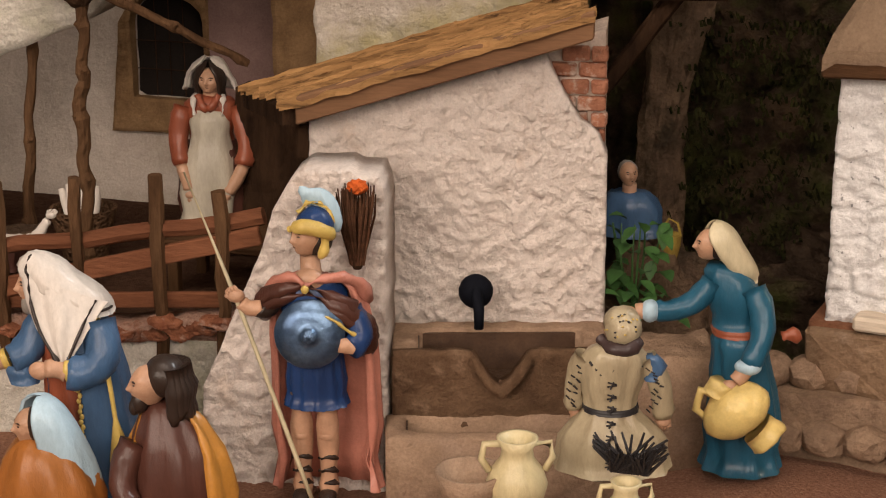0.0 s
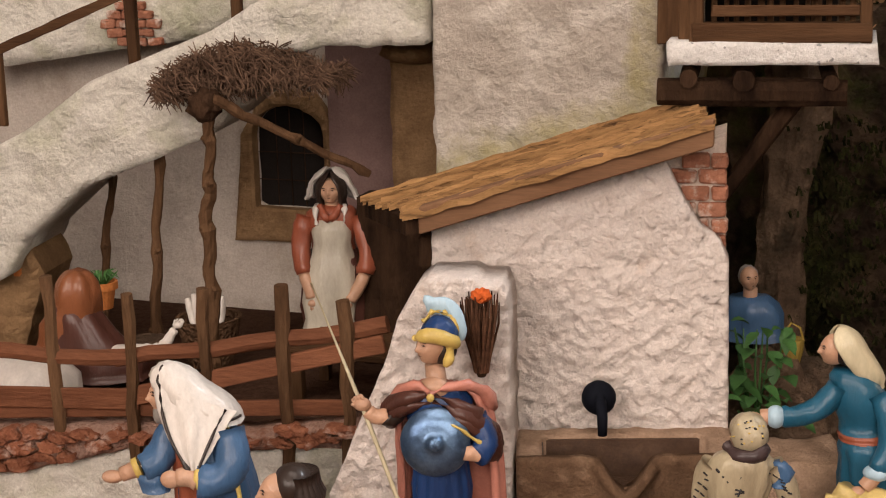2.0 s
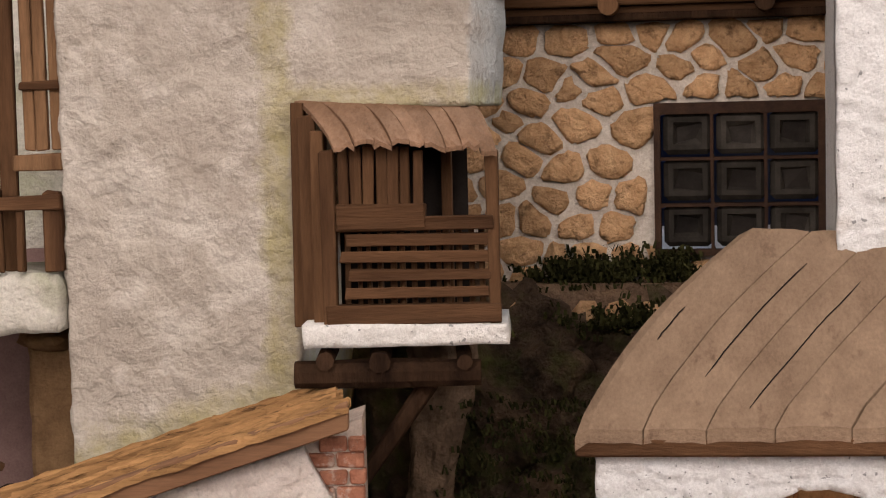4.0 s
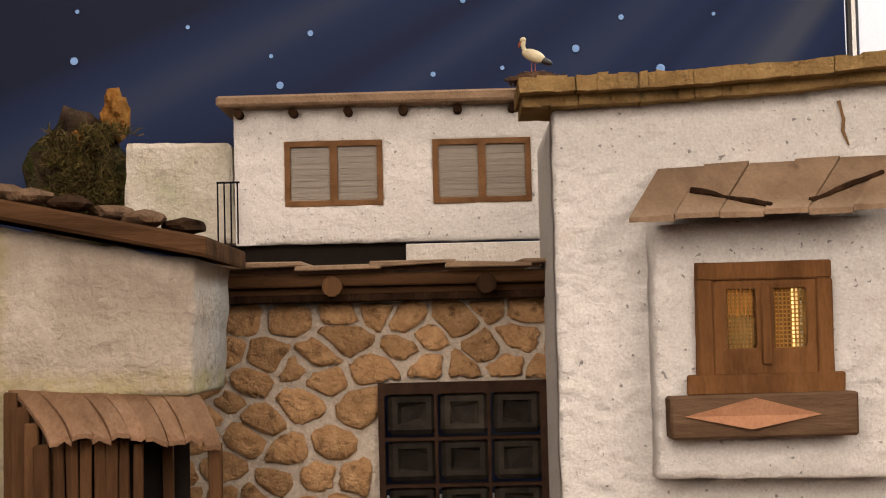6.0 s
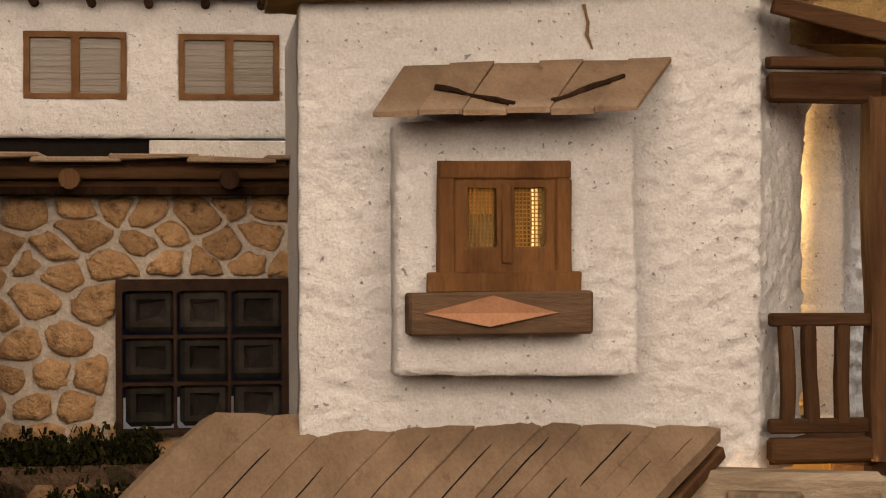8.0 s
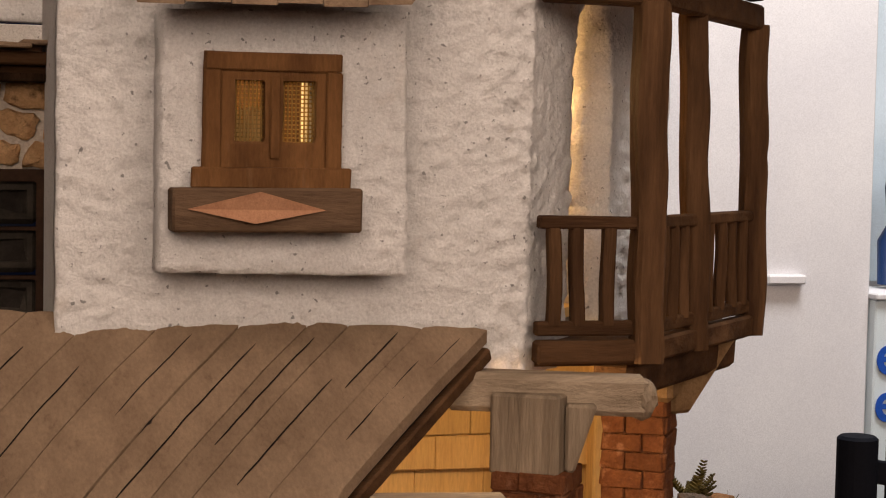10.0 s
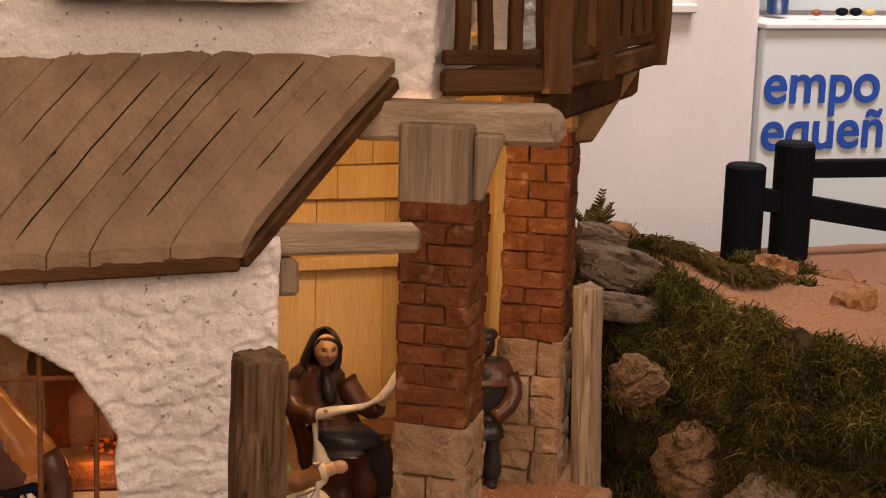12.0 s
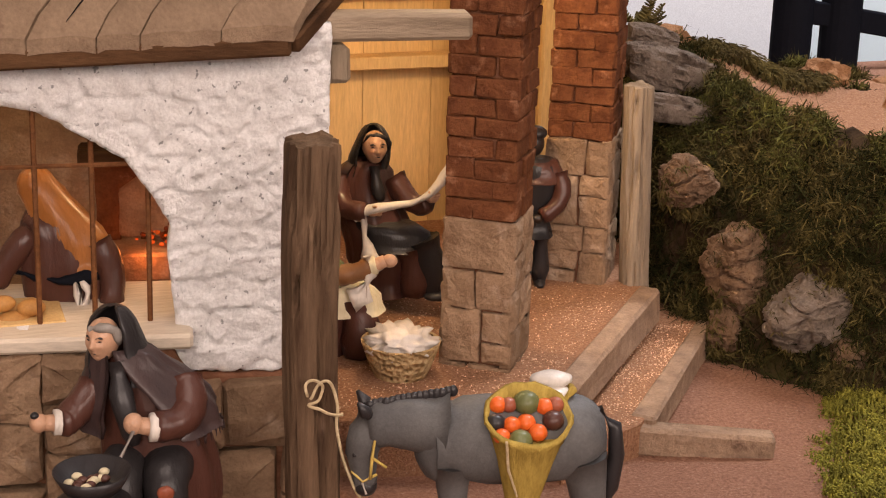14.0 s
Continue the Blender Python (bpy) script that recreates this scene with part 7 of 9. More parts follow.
def kneeler(bm):
    loft(bm, [(0, 2, -14, 38, 26), (0, 2, 4, 34, 24), (-1, 2, 18, 23, 17), (-2, 2, 27, 16, 13), (-2, 1, 42, 19, 14), (0, 0, 58, 21, 14), (2, -2, 68, 13, 10)], 34, 0, 0.04, 9)
    drape(bm, [(-1.5, 2, 24, 18, 15), (-1.8, 2, 28, 17.5, 14.5)], 0, 360, 2, 1.5, 26)
    ball(bm, 5, -1, 79, 11, 11.5, 11.5, 1)
    ball(bm, 4, 2, 83, 11, 11, 9, 1)
    tube(bm, [(-9, -1, 72, 3.4), (-3, -9, 69, 4), (7, -10, 68, 4), (16, -3, 72, 3.4)], 9, 3)
    for k in range(26):
        a, e = random.uniform(3.3, 6.1), random.uniform(-0.3, 1.2)
        c = Vector((5 + 11.2 * math.cos(a) * math.cos(e), -1 + 11.7 * math.sin(a) * math.cos(e), 79 + 11.7 * math.sin(e)))
        ball(bm, c.x, c.y, c.z, 0.9, 0.6, 0.6, 2 if k % 2 else 6, 6, 4)
    limb(bm, (-17, 0, 60), (-27, 2, 44), (-24, 6, 24), 7.5, 6.5, 0, 4)
    limb(bm, (19, 0, 60), (31, 2, 46), (32, 6, 20), 7.5, 6.5, 0, 4)
    for s in (-1, 1):
        for k in range(14):
            t = k / 13
            x = (s * 18 + 1) + s * 9 * math.sin(t * 2.4) + random.uniform(-3, 3)
            tube(bm, [(x - 1.4, -6.8 + 1.5 * t, 58 - 30 * t, 0.5), (x + 1.2, -7.2 + 1.5 * t, 56.5 - 30 * t + random.uniform(-1, 1), 0.5)], 5, 2)
    for k in range(9):
        z = -6 + k * 8.2
        y = -24.6 + 1.2 * max(0, z) / 3 if z < 22 else -12.6 - 1.2 * math.sin((z - 22) / 36 * 3.1)
        tube(bm, [(-1.5, y, z, 0.7), (0.4, y - 0.8, z + 5, 0.7)], 5, 2)
        tube(bm, [(-3.4, y, z + 1.5, 0.6), (2.4, y - 0.4, z + 3.0, 0.6)], 5, 2)
        tube(bm, [(-3.2, y, z + 4.5, 0.6), (2.4, y - 0.4, z + 3.4, 0.6)], 5, 2)
    for k in range(5):
        tube(bm, [(-15 + k * 2.8, -11.5, 60 - k * 3.2, 0.7), (-13 + k * 2.8, -12.8, 58 - k * 3.2, 0.7)], 5, 2)
    loft(bm, [(24, -2, 46, 5, 4), (26, -2, 56, 6.5, 5), (23, -3, 63, 4, 4)], 10, 5)


statue("kneeling_woman_figurine", "painted clay kneeling figurine in a stitched beige dress", -0.183, 0.868, 0.030, 10, [BEIGE, BEIGE, COAL, SHAWL, SKIN, BLUE, GOLD], kneeler, size=0.9)


def water_woman(bm):
    loft(bm, [(4, 0, 0, 25, 21), (4, 0, 24, 23, 20), (3, 0, 52, 20, 17), (0, 0, 74, 16.5, 14), (-2, 0, 88, 13.5, 12)], 32, 0, 0.07, 9)
    loft(bm, [(-2, 0, 86, 14.8, 13), (-3, 0, 91, 14.8, 13)], 20, 1)
    loft(bm, [(-3, 0, 90, 14, 12), (-5, -1, 106, 16, 13), (-8, -1, 122, 15, 12), (-12, -1, 130, 9, 8)], 20, 0)
    tube(bm, [(24, -12, 90, 3), (30, -12, 92, 4), (34, -10, 88, 3)], 7, 1)
    face(bm, -21, -2, 142, 0.86, -76, 2, 4)
    ball(bm, -15, -1, 143, 8, 9, 10, 4)
    drape(bm, [(4, 2, 119, 5, 6), (0, 2, 124, 9.5, 9.5), (-6, 1, 132, 12, 11.5), (-13, 0, 142, 12.5, 12), (-15.5, -1, 150, 10.5, 10.5), (-16.5, -1, 155, 6, 6), (-17, -1, 157, 1.5, 1.5)], (-130, -126, -116, -112, -124, -130, -130), (165, 160, 150, 140, 142, 146, 146), 3, 2.0, 28, 0.03, 4)
    limb(bm, (-18, -6, 120), (-30, -13, 101), (-52, -17, 104), 7.5, 5.5, 0)
    ball(bm, -54, -18, 104, 6, 7, 7, 5)
    limb(bm, (-55, -18, 104), (-58, -18, 104), (-62, -18, 103), 5, 5, 2, 2, 6)
    limb(bm, (6, -9, 118), (20, -18, 96), (5, -26, 76), 8, 6, 0)
    ball(bm, 5, -26, 75, 8, 7, 5, 5)
    limb(bm, (4, -26, 74), (2, -27, 70), (-2, -28, 66), 5, 4.5, 2, 2, 5.5)
    mj = pose(0, 0, 0, 0, 52, 0)
    ball(bm, -1, -30, 48, 15, 14, 22, 6, 18, 12, mj)
    tube(bm, [(12, -30, 38, 11), (18, -30, 33, 12), (20, -30, 31, 12.5)], 14, 6)
    tube(bm, [(-14, -30, 58, 3), (-22, -30, 60, 2.6), (-24, -30, 48, 2.6), (-16, -30, 40, 2.6)], 8, 6)
    tube(bm, [(-14, -30, 58, 7), (-10, -30, 66, 7.5)], 12, 6)


statue("water_woman_figurine", "painted clay woman figurine in teal robe holding a yellow jug", -0.125, 0.965, -0.016, 8, [TEAL, RUST, SKIN, CREAM, HAIR, SKYB, JARY], water_woman)


def apron_woman(bm):
    loft(bm, [(0, 0, 0, 26, 22), (0, 0, 30, 24, 20), (0, 0, 58, 20, 16), (0, 0, 74, 15, 12)], 24, 1, 0.06, 9)
    loft(bm, [(-2, -11, 8, 21, 14), (-2, -10.5, 36, 19.5, 13), (-1, -9, 62, 15.5, 10.5), (0, -6, 80, 12, 9), (0, -5, 98, 11, 8)], 20, 2, 0.05, 7)
    loft(bm, [(0, 0, 70, 15, 12), (0, 0, 90, 17, 12), (0, 0, 102, 17, 11), (0, 0, 108, 8, 7)], 18, 0)
    face(bm, 0, -4, 119, 0.86, -6, 3, 4)
    drape(bm, [(0, -1, 107, 10.5, 8), (0, -2, 116, 10.5, 9), (0, -2, 125, 9.8, 10), (0, -1, 131, 6, 7), (0, 0, 134, 2, 2)], (-50, -52, -62, -80, -80), (230, 232, 242, 260, 260), 4, 2, 24, 0.02, 5)
    tube(bm, [(0, 0, 104, 5), (0, -1, 114, 5)], 10, 3)
    for e in (-1, 1):
        tube(bm, [(e * 9, -12.5, 95, 1.3), (e * 9.5, -11.5, 103, 1.3), (e * 9, -5, 109, 1.3)], 7, 5)
        tube(bm, [(e * 7, -8, 109, 2.4), (e * 4, -12, 103, 2.6), (e * 0.5, -13, 98, 1.6)], 8, 0)
    drape(bm, [(0, 4, 111, 19, 9), (0, 3, 119, 16.5, 10.5), (0, 2, 127, 13, 11), (0, 1, 133, 8.5, 9), (0, 1, 136.5, 3, 3)], (-24, -28, -36, -62, -62), (204, 208, 216, 242, 242), 5, 2, 26, 0.03, 4)
    limb(bm, (-17, -2, 100), (-24, -6, 78), (-18, -14, 58), 7, 5, 0)
    limb(bm, (-18, -14, 58), (-15, -17, 48), (-13, -18, 40), 4.5, 4, 3, 3, 4.5)
    limb(bm, (17, -2, 100), (26, -6, 78), (22, -14, 58), 7, 5.5, 0)
    limb(bm, (22, -14, 58), (18, -17, 46), (12, -18, 38), 4.5, 4, 3, 3, 4.5)


statue("apron_woman_figurine", "painted clay woman figurine in rust dress and grey apron", -0.556, 1.155, 0.042, 14, [RUST, MAROON, APRON, SKIN, HAIR, LINEN], apron_woman, size=1.03, wide=1.15)


def hooded(bm):
    loft(bm, [(10, 0, 0, 46, 26), (12, 0, 14, 44, 24), (8, 0, 26, 28, 20), (0, 0, 44, 22, 18), (-4, 0, 56, 14, 13)], 22, 1, 0.06, 8)
    loft(bm, [(-8, 2, 20, 26, 20), (-6, 2, 40, 23, 19), (0, 0, 54, 18, 16), (2, -1, 66, 17, 16), (2, -1, 78, 12, 12), (2, -1, 82, 5, 5)], 22, 0, 0.05, 6)
    limb(bm, (20, -10, 20), (46, -12, 22), (66, -10, 24), 7, 4, 2)
    limb(bm, (62, -8, 22), (70, -8, 28), (76, -6, 38), 4, 3, 2, 2, 4)


statue("hooded_figurine", "painted clay seated figurine in a brown-orange hood", -0.712, 1.03, 0.040, 14, [paint("painted_russet", (0.22, 0.075, 0.03), 0.4), MAROON, LINEN], hooded)


def blue_bust(bm):
    loft(bm, [(0, 0, 0, 24, 16), (0, 0, 18, 21, 15), (-2, 0, 30, 14, 11)], 18, 0, 0.07, 7)
    tube(bm, [(-2, 0, 28, 5), (-2, 0, 36, 5)], 9, 1)
    face(bm, -3, -2, 43, 0.76, 20, 1, 3)
    ball(bm, -4, 3, 44.5, 6.6, 6.4, 7.4, 2)


statue("blue_shawl_figurine", "small painted clay figurine in a blue shawl behind the plant", -0.222, 1.118, 0.082, 10, [BLUE, SKIN, GREYH, HAIR], blue_bust)


def roaster(bm):
    loft(bm, [(14, 6, -62, 36, 32), (14, 6, -6, 34, 30), (12, 4, 20, 34, 28), (8, 2, 44, 31, 23), (4, 2, 64, 27, 18), (0, 2, 80, 19, 14), (-4, 1, 90, 11, 10)], 30, 0, 0.05, 9)
    for lx in (-8, 18):
        tube(bm, [(lx + 4, 0, 26, 16), (lx, -22, 24, 15), (lx - 1, -34, 18, 13), (lx, -36, 2, 12), (lx, -36, -58, 12)], 14, 1)
    ball(bm, 18, -47, 20, 5, 2.4, 4.5, 5)
    drape(bm, [(8, 0, 44, 41, 33), (6, 0, 56, 41, 31), (2, 1, 70, 34, 25), (-5, 1, 84, 23, 18), (-10, 0, 94, 14, 13)], (-62, -70, -80, -92, -100), (228, 232, 238, 244, 250), 2, 2.4, 34, 0.045, 7)
    tube(bm, [(-10, -13, 88, 5.5), (-8, -20, 72, 7), (-4, -25, 56, 6), (0, -27, 42, 3)], 10, 1)
    for k in range(12):
        a = math.radians(-48 + 8 * k)
        tube(bm, [(8 + 41.5 * math.cos(a), 33.5 * math.sin(a), 45, 0.9), (8 + 42 * math.cos(a), 34 * math.sin(a), 40, 0.5)], 5, 2)
    face(bm, -18, -6, 99, 1.16, -30, 3, 1)
    tube(bm, [(-25, -10, 107, 2), (-19, -14, 109, 2.6), (-11, -12, 107, 2.4), (-9, -9, 98, 2)], 8, 6)
    drape(bm, [(-6, 1, 74, 26, 21), (-9, 1, 84, 21, 18), (-11, 1, 94, 17, 16), (-13, 0, 105, 15, 15), (-13, 0, 113, 11, 11.5), (-12, 0, 118, 4, 4)], (-80, -76, -70, -62, -64, -64), (216, 212, 208, 206, 204, 204), 1, 2.6, 30, 0.03, 4)
    limb(bm, (28, -4, 72), (38, -24, 52), (12, -32, 55), 11, 8.5, 0)
    tube(bm, [(14, -32, 55, 8), (9, -33, 55.5, 8.3)], 12, 4)
    tube(bm, [(10, -33, 55.5, 5.5), (3, -34, 57, 5)], 9, 3)
    ball(bm, 0, -34, 58, 6, 5.4, 6.5, 3, 10, 8)
    limb(bm, (-24, -4, 70), (-38, -18, 52), (-42, -24, 55), 10, 8, 0)
    tube(bm, [(-42, -24, 55, 7.6), (-46, -25, 55.5, 7.8)], 12, 4)
    tube(bm, [(-45, -25, 55.5, 5.2), (-51, -26, 56, 4.6)], 9, 3)
    ball(bm, -54, -27, 56.5, 5.5, 5, 5.5, 3, 10, 8)
    ball(bm, -56, -29, 62, 2.5, 2.5, 2.0, 1)
    tube(bm, [(0, -38, 56, 1.3), (-8, -46, 40, 1.3), (-18, -54, 26, 1.6)], 7, 7)


statue("chestnut_roaster_figurine", "painted clay seated old woman figurine in a black hood", 0.119, 0.945, -0.006, -12, [MAROON, COAL, SHAWL, SKIN, LINEN, RUST, GREYH, GREYH], roaster, size=0.94)


def monk(bm):
    loft(bm, [(0, 0, 0, 30, 22), (2, 0, 28, 28, 21), (-1, 0, 54, 24, 18), (-8, 0, 70, 13, 12)], 30, 0, 0.05, 9)
    tube(bm, [(-28, -10, 33, 1.8), (0, -22, 31, 1.8), (28, -10, 33, 1.8)], 7, 2)
    tube(bm, [(10, -22, 31, 1.4), (12, -24, 14, 1.4), (17, -23, 24, 1.4), (14, -23, 31, 1.2)], 7, 3)
    drape(bm, [(10, -2, 34, 22, 18), (7, -1, 50, 23, 18), (0, 0, 64, 19, 16), (-8, 0, 76, 15, 14), (-14, 0, 88, 12, 12), (-16, 0, 96, 4, 4)], (-165, -165, -160, -155, -160, -160), (172, 172, 170, 165, 165, 165), 1, 2.4, 34, 0.04, 5)
    face(bm, -17, 1, 80, 0.85, -95, 4, 2)
    limb(bm, (-16, -6, 58), (-32, -10, 42), (-40, -12, 26), 9, 7, 0, 4)
    limb(bm, (22, -8, 52), (34, -12, 34), (30, -16, 14), 9, 7, 0, 4)


statue("monk_figurine", "painted clay cook figurine in brown habit and ochre hood", 0.096, 1.085, 0.050, -14, [MAROON, OCHRE, BLACK, LINEN, SKIN], monk)


def spinner(bm):
    loft(bm, [(6, 0, 0, 24, 22), (6, 0, 24, 26, 22), (0, 0, 44, 24, 20), (-8, 2, 66, 22, 16), (-10, 2, 84, 16, 13), (-6, 0, 94, 10, 9)], 28, 0, 0.05, 8)
    loft(bm, [(14, -12, 34, 26, 14), (12, -12, 46, 24, 13), (-4, -4, 54, 18, 13)], 18, 1)
    tube(bm, [(30, -14, 42, 13), (36, -15, 26, 11), (38, -16, 12, 8), (37, -16, 2, 5)], 12, 1)
    tube(bm, [(22, -14, 36, 12), (26, -15, 20, 10), (26, -16, 2, 9)], 12, 0)
    ball(bm, 41, -22, 3, 9, 5, 3.4, 1)
    drape(bm, [(-10, 2, 66, 24, 18), (-10, 2, 80, 20, 16), (-8, 1, 92, 14, 12)], -62, 232, 5, 2.2, 28, 0.05, 7)
    drape(bm, [(-8, 2, 84, 17, 14), (-6, 1, 96, 14.5, 13.5), (-4, 0, 107, 12, 12), (-4, 0, 115, 8, 8), (-4, 0, 119, 3, 3)], (-58, -48, -40, -44, -44), (238, 226, 218, 222, 222), 2, 2.2, 28, 0.02, 4)
    face(bm, -3, -6, 104, 1.02, 14, 3, 2)
    tube(bm, [(-11, -7, 104, 1.4), (-8, -10, 112, 1.6), (-2, -11, 114, 1.6), (5, -9, 111, 1.5), (7, -6, 103, 1.3)], 7, 2)
    tube(bm, [(-3, -13, 93, 4), (-1, -17, 80, 4.2), (2, -17, 70, 2.6)], 8, 2)
    limb(bm, (-26, -2, 82), (-32, -16, 60), (-8, -24, 64), 9, 6, 0, 3, 5)
    limb(bm, (10, -2, 82), (26, -12, 58), (34, -18, 70), 9, 6, 0, 3, 5)
    tube(bm, [(-16, -24, 58, 2), (-6, -26, 66, 4), (8, -25, 68, 2.6), (22, -24, 70, 2.0), (34, -22, 76, 2.4), (42, -20, 84, 3.4), (47, -20, 94, 2.8), (48, -20, 99, 1.2)], 9, 4)
    tube(bm, [(-10, -26, 62, 2.2), (-9, -28, 48, 2.2), (-6, -29, 34, 6), (-2, -29, 24, 8)], 9, 4)


statue("spinner_figurine", "painted clay seated spinner figurine in a grey-black hood", 0.339, 1.225, 0.0, -16, [MAROON, COAL, COAL, SKIN, LINEN, SHAWL], spinner, size=1.07)


def helper(bm):
    loft(bm, [(0, 0, 0, 26, 24), (2, 0, 26, 28, 24), (0, 0, 42, 25, 20)], 28, 0, 0.07, 9)
    tube(bm, [(20, -14, 40, 14), (26, -18, 22, 13), (27, -18, 2, 13)], 14, 0)
    loft(bm, [(-10, 2, 36, 22, 17), (-14, 2, 60, 18, 15), (-17, 2, 82, 12, 11)], 24, 1, 0.05, 7)
    drape(bm, [(-14, 2, 70, 19, 16), (-17, 1, 84, 15, 13), (-19, 0, 98, 12, 12), (-19, 0, 108, 7, 7), (-19, 0, 111, 2, 2)], -95, 200, 5, 2.2, 26, 0.04, 5)
    drape(bm, [(14, -10, 30, 29, 18), (12, -10, 42, 27, 17), (8, -8, 50, 20, 13), (2, -6, 52, 8, 6)], 0, 360, 2, 2.0, 30, 0.04, 6)
    limb(bm, (-8, -8, 76), (4, -18, 58), (12, -20, 60), 11, 9, 1)
    limb(bm, (10, -20, 59), (20, -21, 60), (32, -20, 66), 7.5, 6, 3)
    tube(bm, [(32, -20, 66, 6.4), (36, -20, 67, 6.6)], 10, 2)
    tube(bm, [(36, -20, 67, 4.6), (42, -20, 70, 4.2)], 9, 6)
    ball(bm, 45, -20, 70, 5.5, 4, 4.6, 6, 10, 7)
    tube(bm, [(30, -22, 74, 3), (32, -22, 60, 5), (28, -22, 46, 8), (20, -22, 42, 9)], 9, 4)


statue("wool_helper_figurine", "painted clay seated figurine in green with wool on its lap", 0.279, 1.152, -0.012, -16, [MAROON, GREEND, CREAM, paint("painted_leather", (0.20, 0.09, 0.035)), LINEN, SHAWL, SKIN], helper, size=1.0)


def shadow_man(bm):
    for lx in (-6, 8):
        tube(bm, [(lx, 0, 50, 9), (lx, 0, 25, 7), (lx, 0, 3, 5)], 9, 0)
        ball(bm, lx, -4, 3, 5, 9, 4, 0)
    loft(bm, [(0, 0, 44, 18, 14), (0, 0, 70, 17, 13), (2, 0, 100, 20, 14), (2, 0, 112, 10, 9)], 18, 0, 0.04, 7)
    loft(bm, [(4, 0, 92, 24, 16), (3, 0, 110, 16, 12)], 16, 1)
    ball(bm, -2, 0, 124, 9, 9, 11, 2)
    ball(bm, -2, 0, 133, 11, 11, 6, 0)
    limb(bm, (20, -4, 100), (30, -12, 76), (6, -18, 66), 8, 6, 3, 2, 5)


# dark paints, head and hand too, put the shade behind the pillar into colour
statue("standing_man_figurine", "painted clay standing man figurine, darkened as shaded behind a pillar", 0.468, 1.240, -0.012, -16, [COAL, MAROON, HAIR, MAROON], shadow_man, size=0.92)


def donkey(bm):
    tube(bm, [(-28, 0, 92, 20), (-12, 0, 93, 24), (15, 0, 92, 25), (40, 0, 93, 25), (58, 0, 95, 21), (67, 0, 95, 11)], 18, 0)
    ball(bm, 50, 0, 93, 20, 19, 25, 0)
    ball(bm, -22, 0, 90, 17, 18, 24, 0)
    tube(bm, [(-22, 0, 100, 21), (-38, 0, 102, 16), (-54, 0, 102, 13), (-65, 0, 101, 11)], 14, 0)
    tube(bm, [(-62, 0, 106, 9), (-66, 0, 97, 10.5), (-68, 0, 84, 9), (-67, 0, 72, 6.5), (-66, 0, 65, 6)], 14, 0)
    ball(bm, -66, 0, 64, 6.5, 7, 6, 1)
    ball(bm, -72.5, -7, 86, 1.6, 1.6, 1.6, 1, 8, 6)
    for k in range(16):
        ball(bm, -18 - k * 3.1, random.uniform(-1, 1), 121 - k * 0.55, 2.8, 2.2, 3.4, 1, 8, 6)
    for s in (-1, 1):
        tube(bm, [(-64, 5 * s, 108, 3), (-67, 8 * s, 112, 4), (-71, 9 * s, 118, 1)], 8, 1)
        tube(bm, [(-18, 10 * s, 82, 11), (-17, 10 * s, 52, 7), (-17, 10 * s, 20, 4.8), (-17, 10 * s, 0, 5.2)], 10, 0)
        tube(bm, [(55, 10 * s, 86, 14), (60, 11 * s, 58, 9.5), (63, 11 * s, 36, 6), (59, 11 * s, 8, 5), (59, 11 * s, 0, 5.4)], 10, 0)
    tube(bm, [(64, 0, 110, 3), (74, 0, 100, 4), (76, 0, 82, 4.8), (73, 0, 62, 5.5), (70, 0, 52, 3)], 9, 1)
    tube(bm, [(-61, -10, 100, 0.9), (-63, -11, 86, 0.9), (-64, -9, 72, 0.9)], 6, 2)
    tube(bm, [(-74, -3, 74, 0.9), (-68, -8, 70, 0.9), (-60, -5, 73, 0.9)], 6, 2)
    tube(bm, [(-63, -11, 86, 0.9), (-55, -11, 80, 0.9)], 6, 2)
    tube(bm, [(-68, -6, 68, 1.1), (-66, -8, 62, 1.1)], 6, 3)


statue("donkey_figurine", "painted clay grey donkey figurine with a rope halter", 0.304, 0.89, -0.064, -14, [ASSG, COAL, GOLD, LINEN], donkey, "donkey figurine")


def stork(bm):
    for lx in (-1, 2):
        tube(bm, [(lx, 0, 0, 0.6), (lx, 0, 14, 0.7)], 5, 2)
    ball(bm, 1, 0, 18, 11, 5.5, 5.5, 0, m=pose(0, 0, 0, 0, 22, 0))
    ball(bm, 11, 0, 13, 7, 3.5, 3, 1, m=pose(0, 0, 0, 0, 25, 0))
    tube(bm, [(-6, 0, 21, 3), (-8, 0, 27, 2), (-7.5, 0, 31, 1.8)], 8, 0)
    ball(bm, -8, 0, 32.5, 2.8, 2.4, 2.4, 0)
    tube(bm, [(-9.5, 0, 32, 1), (-12, 0, 26, 0.4)], 6, 2)


statue("stork_figurine", "small white stork figurine standing on its nest", 0.077, 1.505, 0.695, -3, [CREAM, COAL, RUST], stork, "stork figurine")

# ---- props ----
# stone trough
TR = frame_at(-0.344, 0.957, 0, 18)
# wet clay, coloured darker still for the shade inside both basins
WETSHADE = material("wet_shaded_clay", (0.10, 0.058, 0.036), (0.05, 0.028, 0.018), 0.45, grain=60, bump=0.5)
tr = thing("stone_trough", "brown clay double trough under the fountain spout", "trough", at=TR)
bm = slab_wall([(0.0, -0.044), (0.052, -0.044), (0.052, -0.0405), (0.021, -0.0405), (0.016, -0.036), (0.016, -0.011), (0.021, -0.005), (0.114, -0.005), (0.119, -0.011), (0.119, -0.036), (0.114, -0.0405), (0.083, -0.0405), (0.083, -0.044), (0.137, -0.044), (0.137, 0.010), (0.0, 0.010)], thick=0.075, cell=0.0025, amp=0.0012, freq=70)
part("upper_basin", bm, CLAYT, tr, "upper basin", True, m=pose(0, 0, 0.055, -90))
